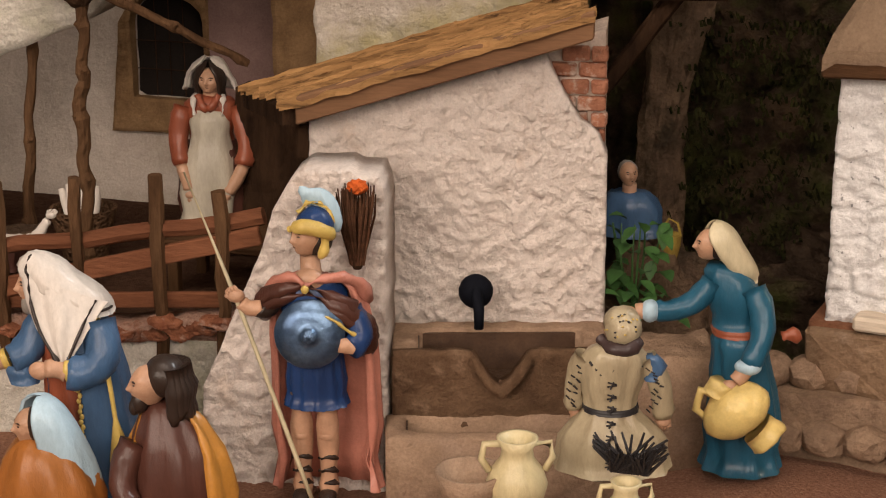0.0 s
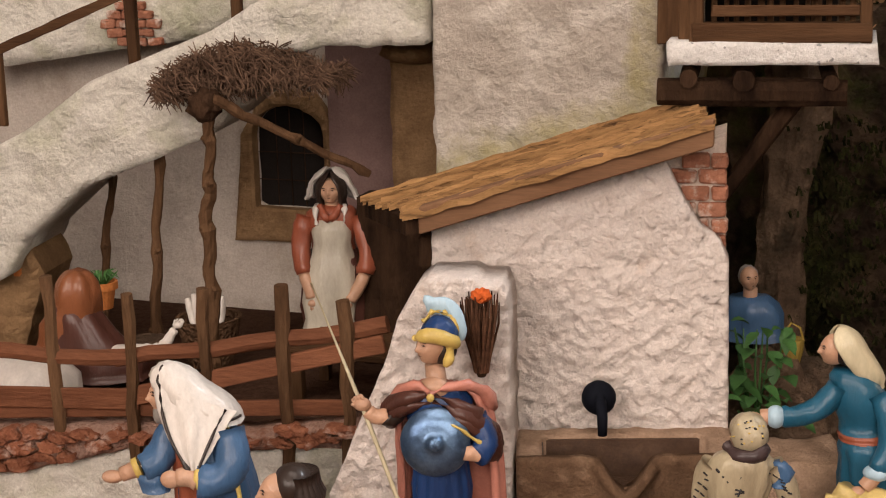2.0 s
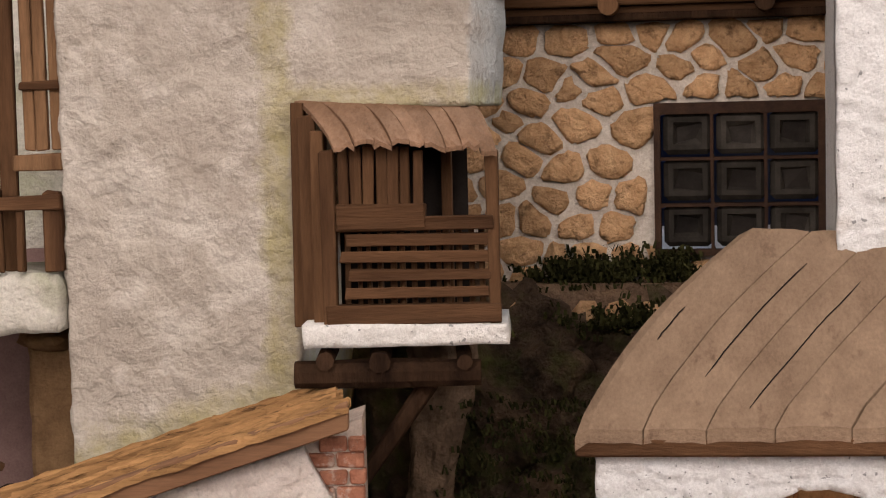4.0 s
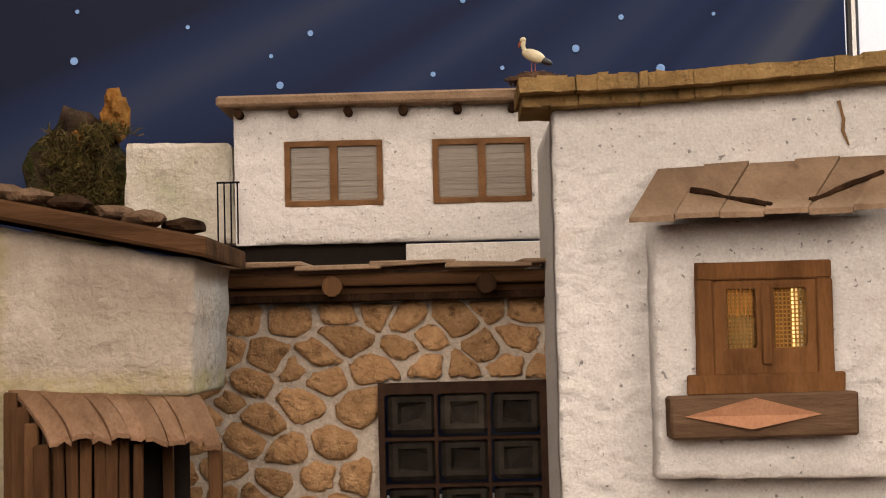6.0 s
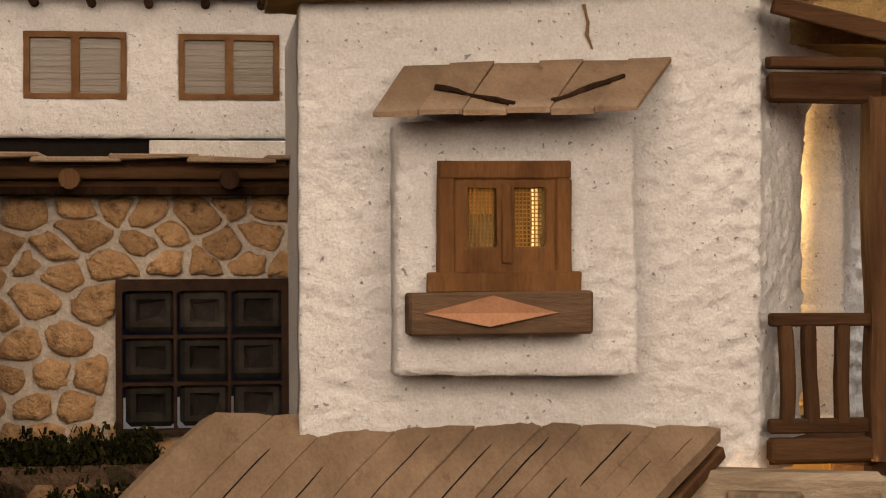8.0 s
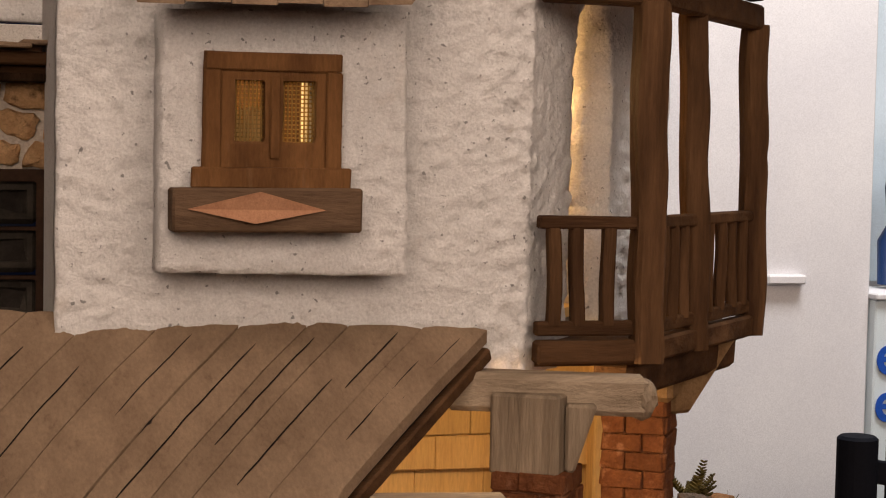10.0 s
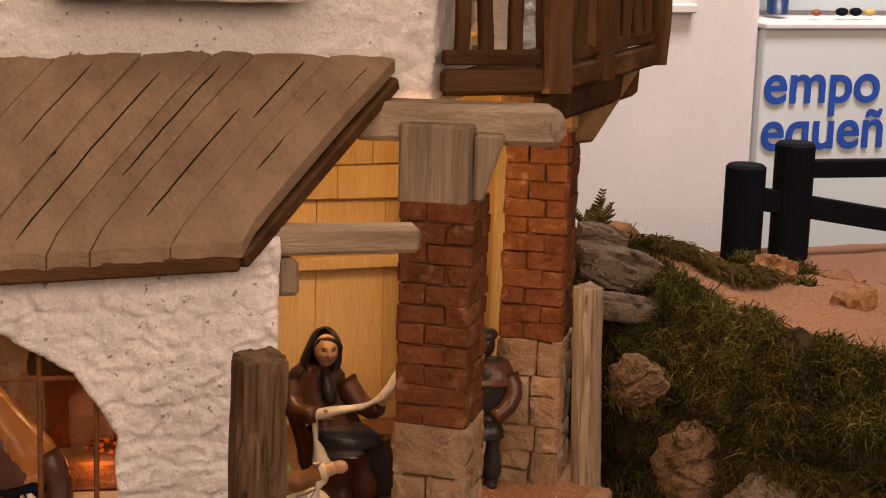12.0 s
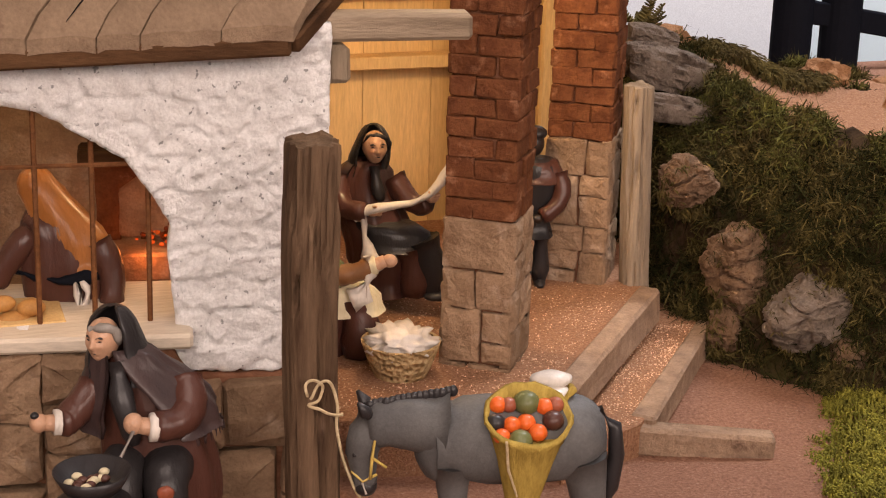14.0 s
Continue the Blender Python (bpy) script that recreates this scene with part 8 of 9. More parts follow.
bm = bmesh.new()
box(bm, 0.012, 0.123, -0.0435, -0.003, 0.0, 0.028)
part("basin_floor", bm, WETSHADE, tr)
notch = [(0.0, -0.05), (0.137, -0.05), (0.137, 0.056), (0.092, 0.0565), (0.083, 0.055), (0.078, 0.047), (0.073, 0.040), (0.066, 0.036), (0.059, 0.041), (0.054, 0.049), (0.049, 0.055), (0.04, 0.0565), (0.0, 0.056)]
part("front_plate", slab_wall(notch, thick=0.008, cell=0.0025, amp=0.0013, freq=60, seed=4), CLAYD, tr, "damp front plate coloured darker for shade", True, m=pose(0, -0.052, 0))
# thin lining added so that the basin walls look shaded
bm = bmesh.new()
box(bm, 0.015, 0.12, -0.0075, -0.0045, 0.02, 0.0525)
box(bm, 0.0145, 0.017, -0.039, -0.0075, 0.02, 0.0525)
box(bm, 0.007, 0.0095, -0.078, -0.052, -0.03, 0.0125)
part("basin_lining", bm, WETSHADE, tr, "added damp lining, darkened for basin shade")
bm = bmesh.new()
lip = []
for t, (a, h) in enumerate(((0.050, 0.056), (0.055, 0.049), (0.060, 0.041), (0.066, 0.036), (0.072, 0.040), (0.078, 0.048), (0.083, 0.056))):
    f = 1 - abs(t - 3) / 3.4
    lip.append([bm.verts.new(c) for c in ((a, -0.046, h), (a, -0.053 - 0.012 * f, h - 0.001), (a + (a - 0.066) * 0.25, -0.053 - 0.012 * f, h - 0.006), (a + (a - 0.066) * 0.25, -0.046, h - 0.008))])
for p, q in zip(lip, lip[1:]):
    for k in range(4):
        bm.faces.new((p[k], q[k], q[(k + 1) % 4], p[(k + 1) % 4]))
bm.faces.new(lip[0])
bm.faces.new(lip[-1][::-1])
part("spout_lip", bm, CLAYD, tr, smooth=True)
bm = slab_wall([(-0.004, -0.088), (0.137, -0.088), (0.137, -0.046), (-0.004, -0.046)], [[(0.008, -0.070), (0.018, -0.077), (0.122, -0.077), (0.128, -0.070), (0.128, -0.053), (0.008, -0.053)]], thick=0.075, cell=0.0025, amp=0.0016, freq=60)
part("lower_basin", bm, CLAYT, tr, "lower basin", True, m=pose(0, 0, 0.015, -90))
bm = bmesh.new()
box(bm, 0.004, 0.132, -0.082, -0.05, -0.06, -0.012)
part("basin_floor", bm, WETSHADE, tr)
bm = slab_wall(rect(0.139, 0.205, -0.04, 0.016), thick=0.09, cell=0.003, amp=0.003, freq=50, seed=3)
part("side_block", bm, CLAYT, tr, smooth=True, m=pose(0, 0, 0.046, -90))
# iron spout
sp_ = thing("fountain_spout", "black iron ball spout on the fountain wall", "spout", at=frame_at(-0.293, 0.9713, 0.079, 10))
bm = bmesh.new()
ball(bm, 0, 0, 0, 0.0112, 0.010, 0.0112)
part("boss", bm, BLACK, sp_, smooth=True)
bm = bmesh.new()
tube(bm, [(0.001, -0.006, 0.003, 0.0035), (0.003, -0.016, 0.001, 0.0036), (0.004, -0.02, -0.006, 0.0034), (0.004, -0.02, -0.018, 0.003)], 9)
part("pipe", bm, BLACK, sp_, smooth=True)
# torch bundle on the pillar
to = thing("torch", "bundle of brown twigs as a wall torch with red tip", "torch", at=frame_at(-0.344, 0.893, -0.002, 12))
random.seed(41)
TORCHW = material("torch_twigs", (0.11, 0.052, 0.03), (0.05, 0.025, 0.015), 0.85, grain=200, vary=0.4)
for k in range(76):
    bm = bmesh.new()
    a, r = random.uniform(0, 6.28), 0.0118 * math.sqrt(random.random())
    tube(bm, [(0.35 * r * math.cos(a) + random.uniform(-0.001, 0.001), 0.35 * r * math.sin(a), 0.118, 0.0007), (r * math.cos(a), r * math.sin(a), 0.15 + random.uniform(-0.006, 0.004), 0.0007), (r * 1.12 * math.cos(a) + random.uniform(-0.001, 0.001), r * math.sin(a), 0.163 + random.uniform(-0.007, 0.004), 0.0004)], 4)
    part("twig", bm, TORCHW, to)
bm = bmesh.new()
lump(bm, 0.001, -0.001, 0.1655, 0.0062, 0.005, 0.0042, 0.3, 3)
part("tip", bm, material("red_ember", (0.6, 0.12, 0.03), (0.4, 0.08, 0.02), 0.6, grain=200, bump=0.4), to, "red painted tip")
bm = bmesh.new()
lathe(bm, [(0.0025, 0.115), (0.0040, 0.119), (0.003, 0.121)], 12)
part("cup", bm, BARK, to)


def jar(x, y, z, h, mat, tilt=0, lab="cream two-handled clay jar standing on the ground"):
    j = thing("clay_jar", lab, "jar", "jars by the trough", at=pose(x, y, z, 0, tilt, 20))
    bm = bmesh.new()
    lathe(bm, [(h * 0.22, 0), (h * 0.35, h * 0.18), (h * 0.40, h * 0.38), (h * 0.34, h * 0.56), (h * 0.22, h * 0.72), (h * 0.20, h * 0.85), (h * 0.27, h), (h * 0.22, h), (h * 0.15, h * 0.84), (h * 0.1, h * 0.6)], 26)
    part("body", bm, mat, j, smooth=True)
    for s in (-1, 1):
        bm = bmesh.new()
        tube(bm, [(s * h * 0.2, 0, h * 0.92, h * 0.05), (s * h * 0.42, 0, h * 0.92, h * 0.05), (s * h * 0.46, 0, h * 0.72, h * 0.05), (s * h * 0.36, 0, h * 0.55, h * 0.05)], 7)
        part("handle", bm, mat, j, smooth=True)
    return j


jar(-0.221, 0.80, 0.016, 0.042, CREAMJ)
jar(-0.157, 0.775, 0.022, 0.030, CREAMJ)
bm = bmesh.new()
lathe(bm, [(0.010, 0), (0.016, 0.012), (0.019, 0.024), (0.017, 0.024), (0.013, 0.012), (0.004, 0.006)], 24)
tagged(link("clay_bowl", bm, CLAYT, smooth=True, m=pose(-0.246, 0.795, 0.014)), "small brown clay bowl beside the jars", "bowl")
bm = bmesh.new()
for k in range(5):
    lump(bm, -0.225 + k * 0.028, 0.80 + 0.01 * (k % 2), -0.002, 0.022, 0.03, 0.018, 0.2, 2, k, sub=2)
tagged(link("stone_ledge", bm, CLAYT), "low brown stone ledge carrying jars", "ledge")
bm = bmesh.new()
random.seed(2)
for k in range(60):
    a = random.uniform(0, 6.28)
    tube(bm, [(-0.158 + random.uniform(-0.01, 0.01), 0.79, 0.05, 0.0012), (-0.158 + 0.02 * math.cos(a), 0.79 + 0.01 * math.sin(a), 0.062 + random.uniform(0, 0.008), 0.0006)], 4)
tagged(link("dark_tuft", bm, COAL), "dark bristly tuft behind a jar", "tuft")

# ---- terrace furnishing ----
fe = thing("rustic_fence", "rustic fence of reddish rails and bark posts on the terrace", "fence")
TFm = frame_at(-0.44, 0.962, 0, 10)
random.seed(6)
for u, z in ((-0.33, 0.142), (-0.222, 0.150), (-0.168, 0.139), (-0.115, 0.144), (-0.061, 0.1475), (-0.019, 0.138)):
    bm = bmesh.new()
    n = 6
    tube(bm, [(u + random.uniform(-0.0012, 0.0012), -0.011 + random.uniform(-0.001, 0.001), 0.02 + (z - 0.02) * i / n, 0.0046 * random.uniform(0.85, 1.1)) for i in range(n + 1)], 8, wob=0.16)
    part("post", bm, POSTW, fe, m=TFm)
for a, b, h, off in (((-0.40, 0.101), (-0.165, 0.0925), 0.0, -0.008), ((-0.18, 0.0915), (0.008, 0.1195), 0.0, -0.006)):
    bm = bmesh.new()
    tube(bm, [(a[0] + (b[0] - a[0]) * i / 8, off + 0.002 * math.sin(i), a[1] + (b[1] - a[1]) * i / 8 + 0.0015 * math.sin(i * 1.7), 0.0058) for i in range(9)], 8, wob=0.1)
    part("round_rail", bm, REDWOOD, fe, m=TFm)
for a, b, h, off in (((-0.42, 0.062), (-0.165, 0.0655), 0.0145, -0.010), ((-0.175, 0.066), (0.007, 0.1085), 0.0125, -0.009), ((-0.42, 0.045), (-0.155, 0.0575), 0.010, -0.006), ((-0.165, 0.0575), (-0.022, 0.0625), 0.0105, -0.005)):
    d = Vector((b[0] - a[0], 0, b[1] - a[1]))
    bm = bmesh.new()
    box(bm, 0, d.length, -0.0025, 0.0025, -h / 2, h / 2, 0.0008, 0.0008)
    part("flat_rail", bm, REDWOOD, fe, m=TFm @ Matrix.Translation((a[0], off, a[1])) @ pose(0, 0, 0, 0, -math.degrees(math.atan2(d.z, d.x)), 0))
co = thing("twig_canopy", "dry twig canopy carried on knotty branch posts", "canopy")
for pts, nm in (([(-0.611, 1.05, 0.03, 0.0085), (-0.608, 1.05, 0.10, 0.0075), (-0.609, 1.05, 0.16, 0.0085), (-0.604, 1.05, 0.20, 0.0068), (-0.602, 1.05, 0.243, 0.0075)], "post"), ([(-0.689, 1.10, 0.03, 0.008), (-0.683, 1.1, 0.11, 0.0065), (-0.674, 1.1, 0.2, 0.006)], "post"), ([(-0.768, 1.15, 0.03, 0.0065), (-0.76, 1.15, 0.1, 0.0055), (-0.746, 1.15, 0.175, 0.005)], "post"), ([(-0.60, 1.045, 0.252, 0.006), (-0.55, 1.07, 0.222, 0.0055), (-0.50, 1.10, 0.19, 0.005)], "branch")):
    bm = bmesh.new()
    stem = []
    for p, q in zip(pts, pts[1:]):
        for i in range(9):
            t = i / 9
            r = (p[3] + (q[3] - p[3]) * t) * 0.60
            w = len(stem)
            stem.append((p[0] + (q[0] - p[0]) * t + 0.0012 * math.sin(w * 0.9), p[1] + (q[1] - p[1]) * t, p[2] + (q[2] - p[2]) * t + 0.0008 * math.sin(w * 1.3), r * (1.32 if w % 7 == 3 else 1.0)))
    stem.append((*pts[-1][:3], pts[-1][3] * 0.6))
    tube(bm, stem, 9, wob=0.14)
    for i in range(3, len(stem) - 2, 7):
        p = stem[i]
        tube(bm, [(p[0], p[1] - 0.002, p[2], 0.0028), (p[0] + 0.004 * (-1) ** i, p[1] - 0.005, p[2] + 0.0035, 0.0018)], 7)
    part(nm, bm, POSTW, co)
bm = bmesh.new()
lump(bm, -0.604, 1.05, 0.246, 0.013, 0.012, 0.012, 0.25, 2)
part("knot", bm, BARK, co)
random.seed(77)
bm = bmesh.new()
for k in range(5200):
    t = random.random() ** 1.15
    c = Vector((-0.645 + 0.128 * t, 1.045 + 0.05 * random.random() + 0.02 * t, 0.247 + 0.030 * math.sin(math.pi * min(1, 0.12 + t * 1.0)) * random.random() ** 1.5 + 0.008 * random.random() + 0.014 * t))
    d = Vector((random.gauss(0.8, 0.6), random.gauss(-0.3, 0.5), random.gauss(-0.3, 0.4))).normalized() * random.uniform(0.003, 0.008)
    q = c + d + Vector((random.gauss(0, 0.004), 0, random.gauss(-0.002, 0.004)))
    tube(bm, [(*(c - d), 0.0004), (*c, 0.0006), (*q, 0.0003)], 4, caps=False)
part("twig_thatch", bm, TWIG, co, "dry brown twig thatch")


def pot(x, y, z, r, lab="small terracotta pot with a green plant"):
    p = thing("flower_pot", lab, "flower pot", "flower pots", at=pose(x, y, z))
    bm = bmesh.new()
    lathe(bm, [(r * 0.65, 0), (r * 0.9, r * 1.4), (r * 1.08, r * 1.4), (r * 1.08, r * 1.9), (r * 0.9, r * 1.9), (r * 0.8, r * 1.5)], 20)
    part("pot", bm, TERRA, p, smooth=False)
    bm = bmesh.new()
    for k in range(40):
        a = random.uniform(0, 6.28)
        e = r * random.uniform(0.5, 1.3)
        tube(bm, [(0, 0, r * 1.5, r * 0.05), (e * 0.6 * math.cos(a), e * 0.6 * math.sin(a), r * random.uniform(2, 2.6), r * 0.09), (e * math.cos(a), e * math.sin(a), r * random.uniform(1.9, 2.7), r * 0.02)], 4, caps=False)
    part("foliage", bm, LEAF, p, smooth=False)
    return p


pot(-0.733, 1.10, 0.072, 0.0115)
pot(-0.80, 1.09, 0.098, 0.012)
bk = thing("wicker_basket", "dark wicker basket holding pale bread sticks", "basket", at=pose(-0.64, 1.10, 0.034))
bm = bmesh.new()
lathe(bm, [(0.017, 0), (0.021, 0.018), (0.026, 0.038), (0.023, 0.038), (0.018, 0.018)], 24)
part("body", bm, material("dark_wicker", (0.16, 0.09, 0.05), (0.09, 0.05, 0.03), 0.8, grain=150, bump=0.9, voro=300), bk)
for k in range(6):
    bm = bmesh.new()
    tube(bm, [(-0.012 + k * 0.004, 0, 0.025, 0.003), (-0.014 + k * 0.0055, -0.003, 0.045, 0.0034), (-0.016 + k * 0.006, -0.003, 0.052 + 0.004 * (k % 2), 0.0022)], 7)
    part("bread_stick", bm, LINEN, bk, smooth=True)
bm = bmesh.new()
lathe(bm, [(0.018, 0), (0.019, 0.02), (0.017, 0.022)], 20)
tagged(link("stone_mortar", bm, ROCKB, m=pose(-0.683, 1.08, 0.034)), "dark round stone mortar on the terrace", "mortar")
bm = bmesh.new()
loft(bm, [(-0.735, 0.985, 0.03, 0.045, 0.03), (-0.73, 0.985, 0.055, 0.04, 0.028), (-0.73, 0.985, 0.066, 0.03, 0.02)], 18, 0, 0.08, 5)
tagged(link("folded_blanket", bm, LINEN, smooth=True), "folded striped cloth heap lying on the terrace", "blanket")
ld = thing("wooden_table", "low dark wooden table on the terrace", "table", at=pose(-0.51, 1.08, 0.028))
bm = bmesh.new()
box(bm, -0.04, 0.045, -0.03, 0.03, 0.034, 0.04, 0.001)
part("tabletop", bm, WOODH, ld)
for a in (-0.034, 0.038):
    for b in (-0.024, 0.024):
        bm = bmesh.new()
        box(bm, a - 0.004, a + 0.004, b - 0.004, b + 0.004, 0, 0.034, 0.0006)
        part("leg", bm, WOOD, ld)

# ---- right side props ----
br = thing("brazier", "black iron brazier pan with glowing embers", "brazier", at=pose(0.086, 0.884, -0.066))
bm = bmesh.new()
lathe(bm, [(0.018, 0), (0.013, 0.02), (0.014, 0.06), (0.019, 0.078), (0.020, 0.086), (0.017, 0.088)], 26)
part("stove", bm, COAL, br, smooth=True)
bm = bmesh.new()
lathe(bm, [(0.005, 0.0925), (0.015, 0.094), (0.0205, 0.104), (0.0197, 0.104), (0.0145, 0.097), (0.0001, 0.0965)], 26)
part("pan", bm, COAL, br, smooth=True)
random.seed(9)
for k in range(14):
    bm = bmesh.new()
    a, r = random.uniform(0, 6.28), random.uniform(0, 0.013)
    ball(bm, r * math.cos(a), r * math.sin(a), 0.0985, 0.003, 0.0024, 0.0022, 0, 8, 6)
    part("chestnut", bm, CREAM if k % 2 else MAROON, br, smooth=True)
bm = bmesh.new()
ball(bm, 0.004, -0.0135, 0.083, 0.006, 0.006, 0.004)
part("ember", bm, material("glowing_coal", (0.3, 0.05, 0.02), None, 0.8, grain=300, glow=((1.0, 0.15, 0.03), 1.2)), br)
# fireplace inside the shed
hf = thing("fireplace", "small brick fireplace with a glowing fire inside the shed", "fireplace", at=pose(0.165, 1.155, 0.05, 0, 0, -9))
bm = bmesh.new()
box(bm, -0.035, 0.04, -0.02, 0.03, 0.0, 0.02, 0.002)
part("hearth", bm, BLOCK, hf)
bm = slab_wall(rect(-0.04, 0.045, 0.0, 0.16), [[(-0.025, 0.02), (0.03, 0.02), (0.03, 0.055), (0.002, 0.075), (-0.025, 0.055)]], thick=0.012, cell=0.004, amp=0.001)
part("surround", bm, BRICK, hf, m=pose(0, 0.012, 0))
bm = bmesh.new()
box(bm, -0.05, 0.045, -0.012, 0.014, 0.078, 0.088, 0.002)
part("mantel", bm, WOODH, hf)
EMB = material("fire_embers", (0.3, 0.05, 0.02), None, 0.8, grain=220, bump=0.3, glow=((1.0, 0.16, 0.02), 0.55))
EMBD = material("dull_embers", (0.08, 0.025, 0.015), (0.03, 0.012, 0.008), 0.9, grain=220, bump=0.3, glow=((1.0, 0.12, 0.01), 0.07))
for k in range(70):
    bm = bmesh.new()
    e = random.uniform(0.0011, 0.0026)
    lump(bm, random.gauss(0.006, 0.010), random.uniform(-0.010, 0.02), 0.0205 + abs(random.gauss(0, 0.006)), e, e, e * 0.8, 0.4, 2, k, sub=1)
    part("ember", bm, EMB if k % 3 == 0 else EMBD, hf, "glowing red-orange ember")
for k, (x, z, r) in enumerate(((0.062, 0.058, 0.010), (0.072, 0.066, 0.008), (0.056, 0.070, 0.007))):
    bm = bmesh.new()
    ball(bm, x, 1.045, z + 0.006, r * 1.1, r * 0.8, r * 0.7)
    tagged(link("bread_loaf", bm, material("golden_bread", (0.45, 0.23, 0.07), (0.30, 0.13, 0.035), 0.5, grain=60) if k == 0 else bpy.data.materials["golden_bread"], smooth=True), "golden bread loaf on the shed counter", "bread", "loaves on the counter")
bm = bmesh.new()
box(bm, -0.03, 0.03, -0.02, 0.03, 0.0, 0.014, 0.002)
tagged(link("bread_board", bm, GOLDP, m=pose(0.062, 1.05, 0.053)), "honey wooden bread board", "board")
# wool basket
wk = thing("wool_basket", "pale wicker basket heaped with cream wool", "basket", at=pose(0.316, 1.088, -0.0115, 0, 0, 10))
bm = bmesh.new()
lathe(bm, [(0.018, 0), (0.023, 0.012), (0.027, 0.024), (0.0245, 0.024), (0.02, 0.012)], 26)
part("body", bm, material("pale_wicker", (0.55, 0.40, 0.22), (0.40, 0.27, 0.13), 0.8, grain=150, bump=0.9, voro=260), wk)
bm = bmesh.new()
lump(bm, 0, 0, 0.023, 0.022, 0.022, 0.011, 0.5, 3.5, 2.0, sub=4)
part("wool", bm, LINEN, wk, smooth=True)
# donkey's pannier with fruit
pn_ = thing("pannier_basket", "yellow straw pannier filled with oranges and green melons", "basket", at=frame_at(0.314, 0.864, 0.004, -14))
bm = bmesh.new()
loft(bm, [(0.004, 0, -0.052, 0.003, 0.003), (0.004, 0, -0.03, 0.005, 0.006), (0.004, 0, 0.0, 0.010, 0.010), (0.005, 0.002, 0.022, 0.016, 0.014), (0.006, 0.004, 0.040, 0.0225, 0.018), (0.006, 0.004, 0.044, 0.025, 0.020), (0.006, 0.004, 0.045, 0.023, 0.0175), (0.006, 0.004, 0.034, 0.021, 0.015)], 28, 0, 0.02, 9)
for v in bm.verts:
    v.co.z += max(0.0, min(1.0, v.co.z / 0.04)) * 0.6 * v.co.y + 0.0012 * noise.noise(Vector((v.co.x * 120, v.co.y * 120, v.co.z * 60)))
part("body", bm, WICKER, pn_, smooth=True)
ORANGE = paint("orange_fruit", (0.75, 0.13, 0.02), 0.35)
for x, y, r, mat in ((-0.010, 0.010, 0.0052, ORANGE), (-0.012, 0.001, 0.0056, COAL), (-0.009, -0.006, 0.0050, ORANGE), (-0.003, 0.0, 0.0050, ORANGE), (0.001, -0.008, 0.0068, GREEND), (0.005, 0.001, 0.0054, ORANGE), (0.011, -0.004, 0.0054, ORANGE), (0.006, 0.011, 0.0076, GREEND), (0.016, 0.009, 0.0054, ORANGE), (0.020, 0.002, 0.0062, MAROON), (-0.004, 0.010, 0.0048, RUST), (0.022, 0.010, 0.005, RUST)):
    bm = bmesh.new()
    ball(bm, x, y + 0.003, 0.0415 + y * 0.75, r, r, r * 0.9)
    part("fruit", bm, mat, pn_, smooth=True)
bm = bmesh.new()
tube(bm, [(0.024, 0.012, 0.048, 0.0022), (0.033, 0.022, 0.054, 0.0024), (0.034, 0.036, 0.050, 0.0022)], 8)
part("strap", bm, WICKER, pn_)
bm = bmesh.new()
tube(bm, [(-0.008, -0.0165, 0.040, 0.0008), (-0.006, -0.013, 0.022, 0.0008), (0.0, -0.009, 0.004, 0.0008), (0.003, -0.006, -0.02, 0.0008)], 6)
part("seam_cord", bm, ROPE, pn_)
for y, z in ((0.026, 0.052), (0.033, 0.058)):
    bm = bmesh.new()
    loft(bm, [(0.022, y, z - 0.005, 0.009, 0.006), (0.022, y, z - 0.003, 0.012, 0.008), (0.022, y, z, 0.0115, 0.008), (0.022, y, z + 0.002, 0.006, 0.005)], 18, 0, 0.04, 4)
    part("bread_roll", bm, LINEN, pn_, smooth=True)
# rope loop on the gate post
bm = bmesh.new()
for loop in ([(-0.008, 0.058), (-0.009, 0.064), (-0.004, 0.067), (0.001, 0.062), (-0.002, 0.055), (-0.007, 0.052), (-0.002, 0.050), (0.004, 0.046), (0.012, 0.045)], [(-0.006, 0.056), (-0.003, 0.062), (0.003, 0.066), (0.007, 0.060), (0.009, 0.050), (0.009, 0.038), (0.011, 0.024), (0.016, 0.008), (0.021, -0.004), (0.029, -0.014), (0.04, -0.016)]):
    n = len(loop)
    pts = []
    for i in range((n - 1) * 5 + 1):
        k, t = min(i // 5, n - 2), i / 5 - min(i // 5, n - 2)
        q = [Vector(loop[max(0, min(n - 1, k + d))]) for d in (-1, 0, 1, 2)]
        p = 0.5 * (2 * q[1] + (q[2] - q[0]) * t + (2 * q[0] - 5 * q[1] + 4 * q[2] - q[3]) * t * t + (3 * q[1] - q[0] - 3 * q[2] + q[3]) * t ** 3)
        pts.append((p.x, -0.019 - 0.001 * math.sin(i * 0.7), p.y, 0.0009))
    tube(bm, pts, 6)
part("rope", bm, ROPE, dp, "pale straw rope loop")
nst = thing("stork_nest", "twig nest on the roof corner", "nest", at=pose(0.080, 1.51, 0.691))
bm = bmesh.new()
random.seed(15)
for k in range(260):
    a, r = random.uniform(0, 6.28), random.uniform(0.006, 0.028)
    c = Vector((r * math.cos(a), r * math.sin(a) * 0.8, random.uniform(0, 0.008) * (1.2 - r / 0.03)))
    d = Vector((-math.sin(a), math.cos(a), random.gauss(0, 0.2))) * random.uniform(0.004, 0.01)
    tube(bm, [(*(c - d), 0.0007), (*(c + d), 0.0005)], 4, caps=False)
part("twig_thatch", bm, TWIG, nst)


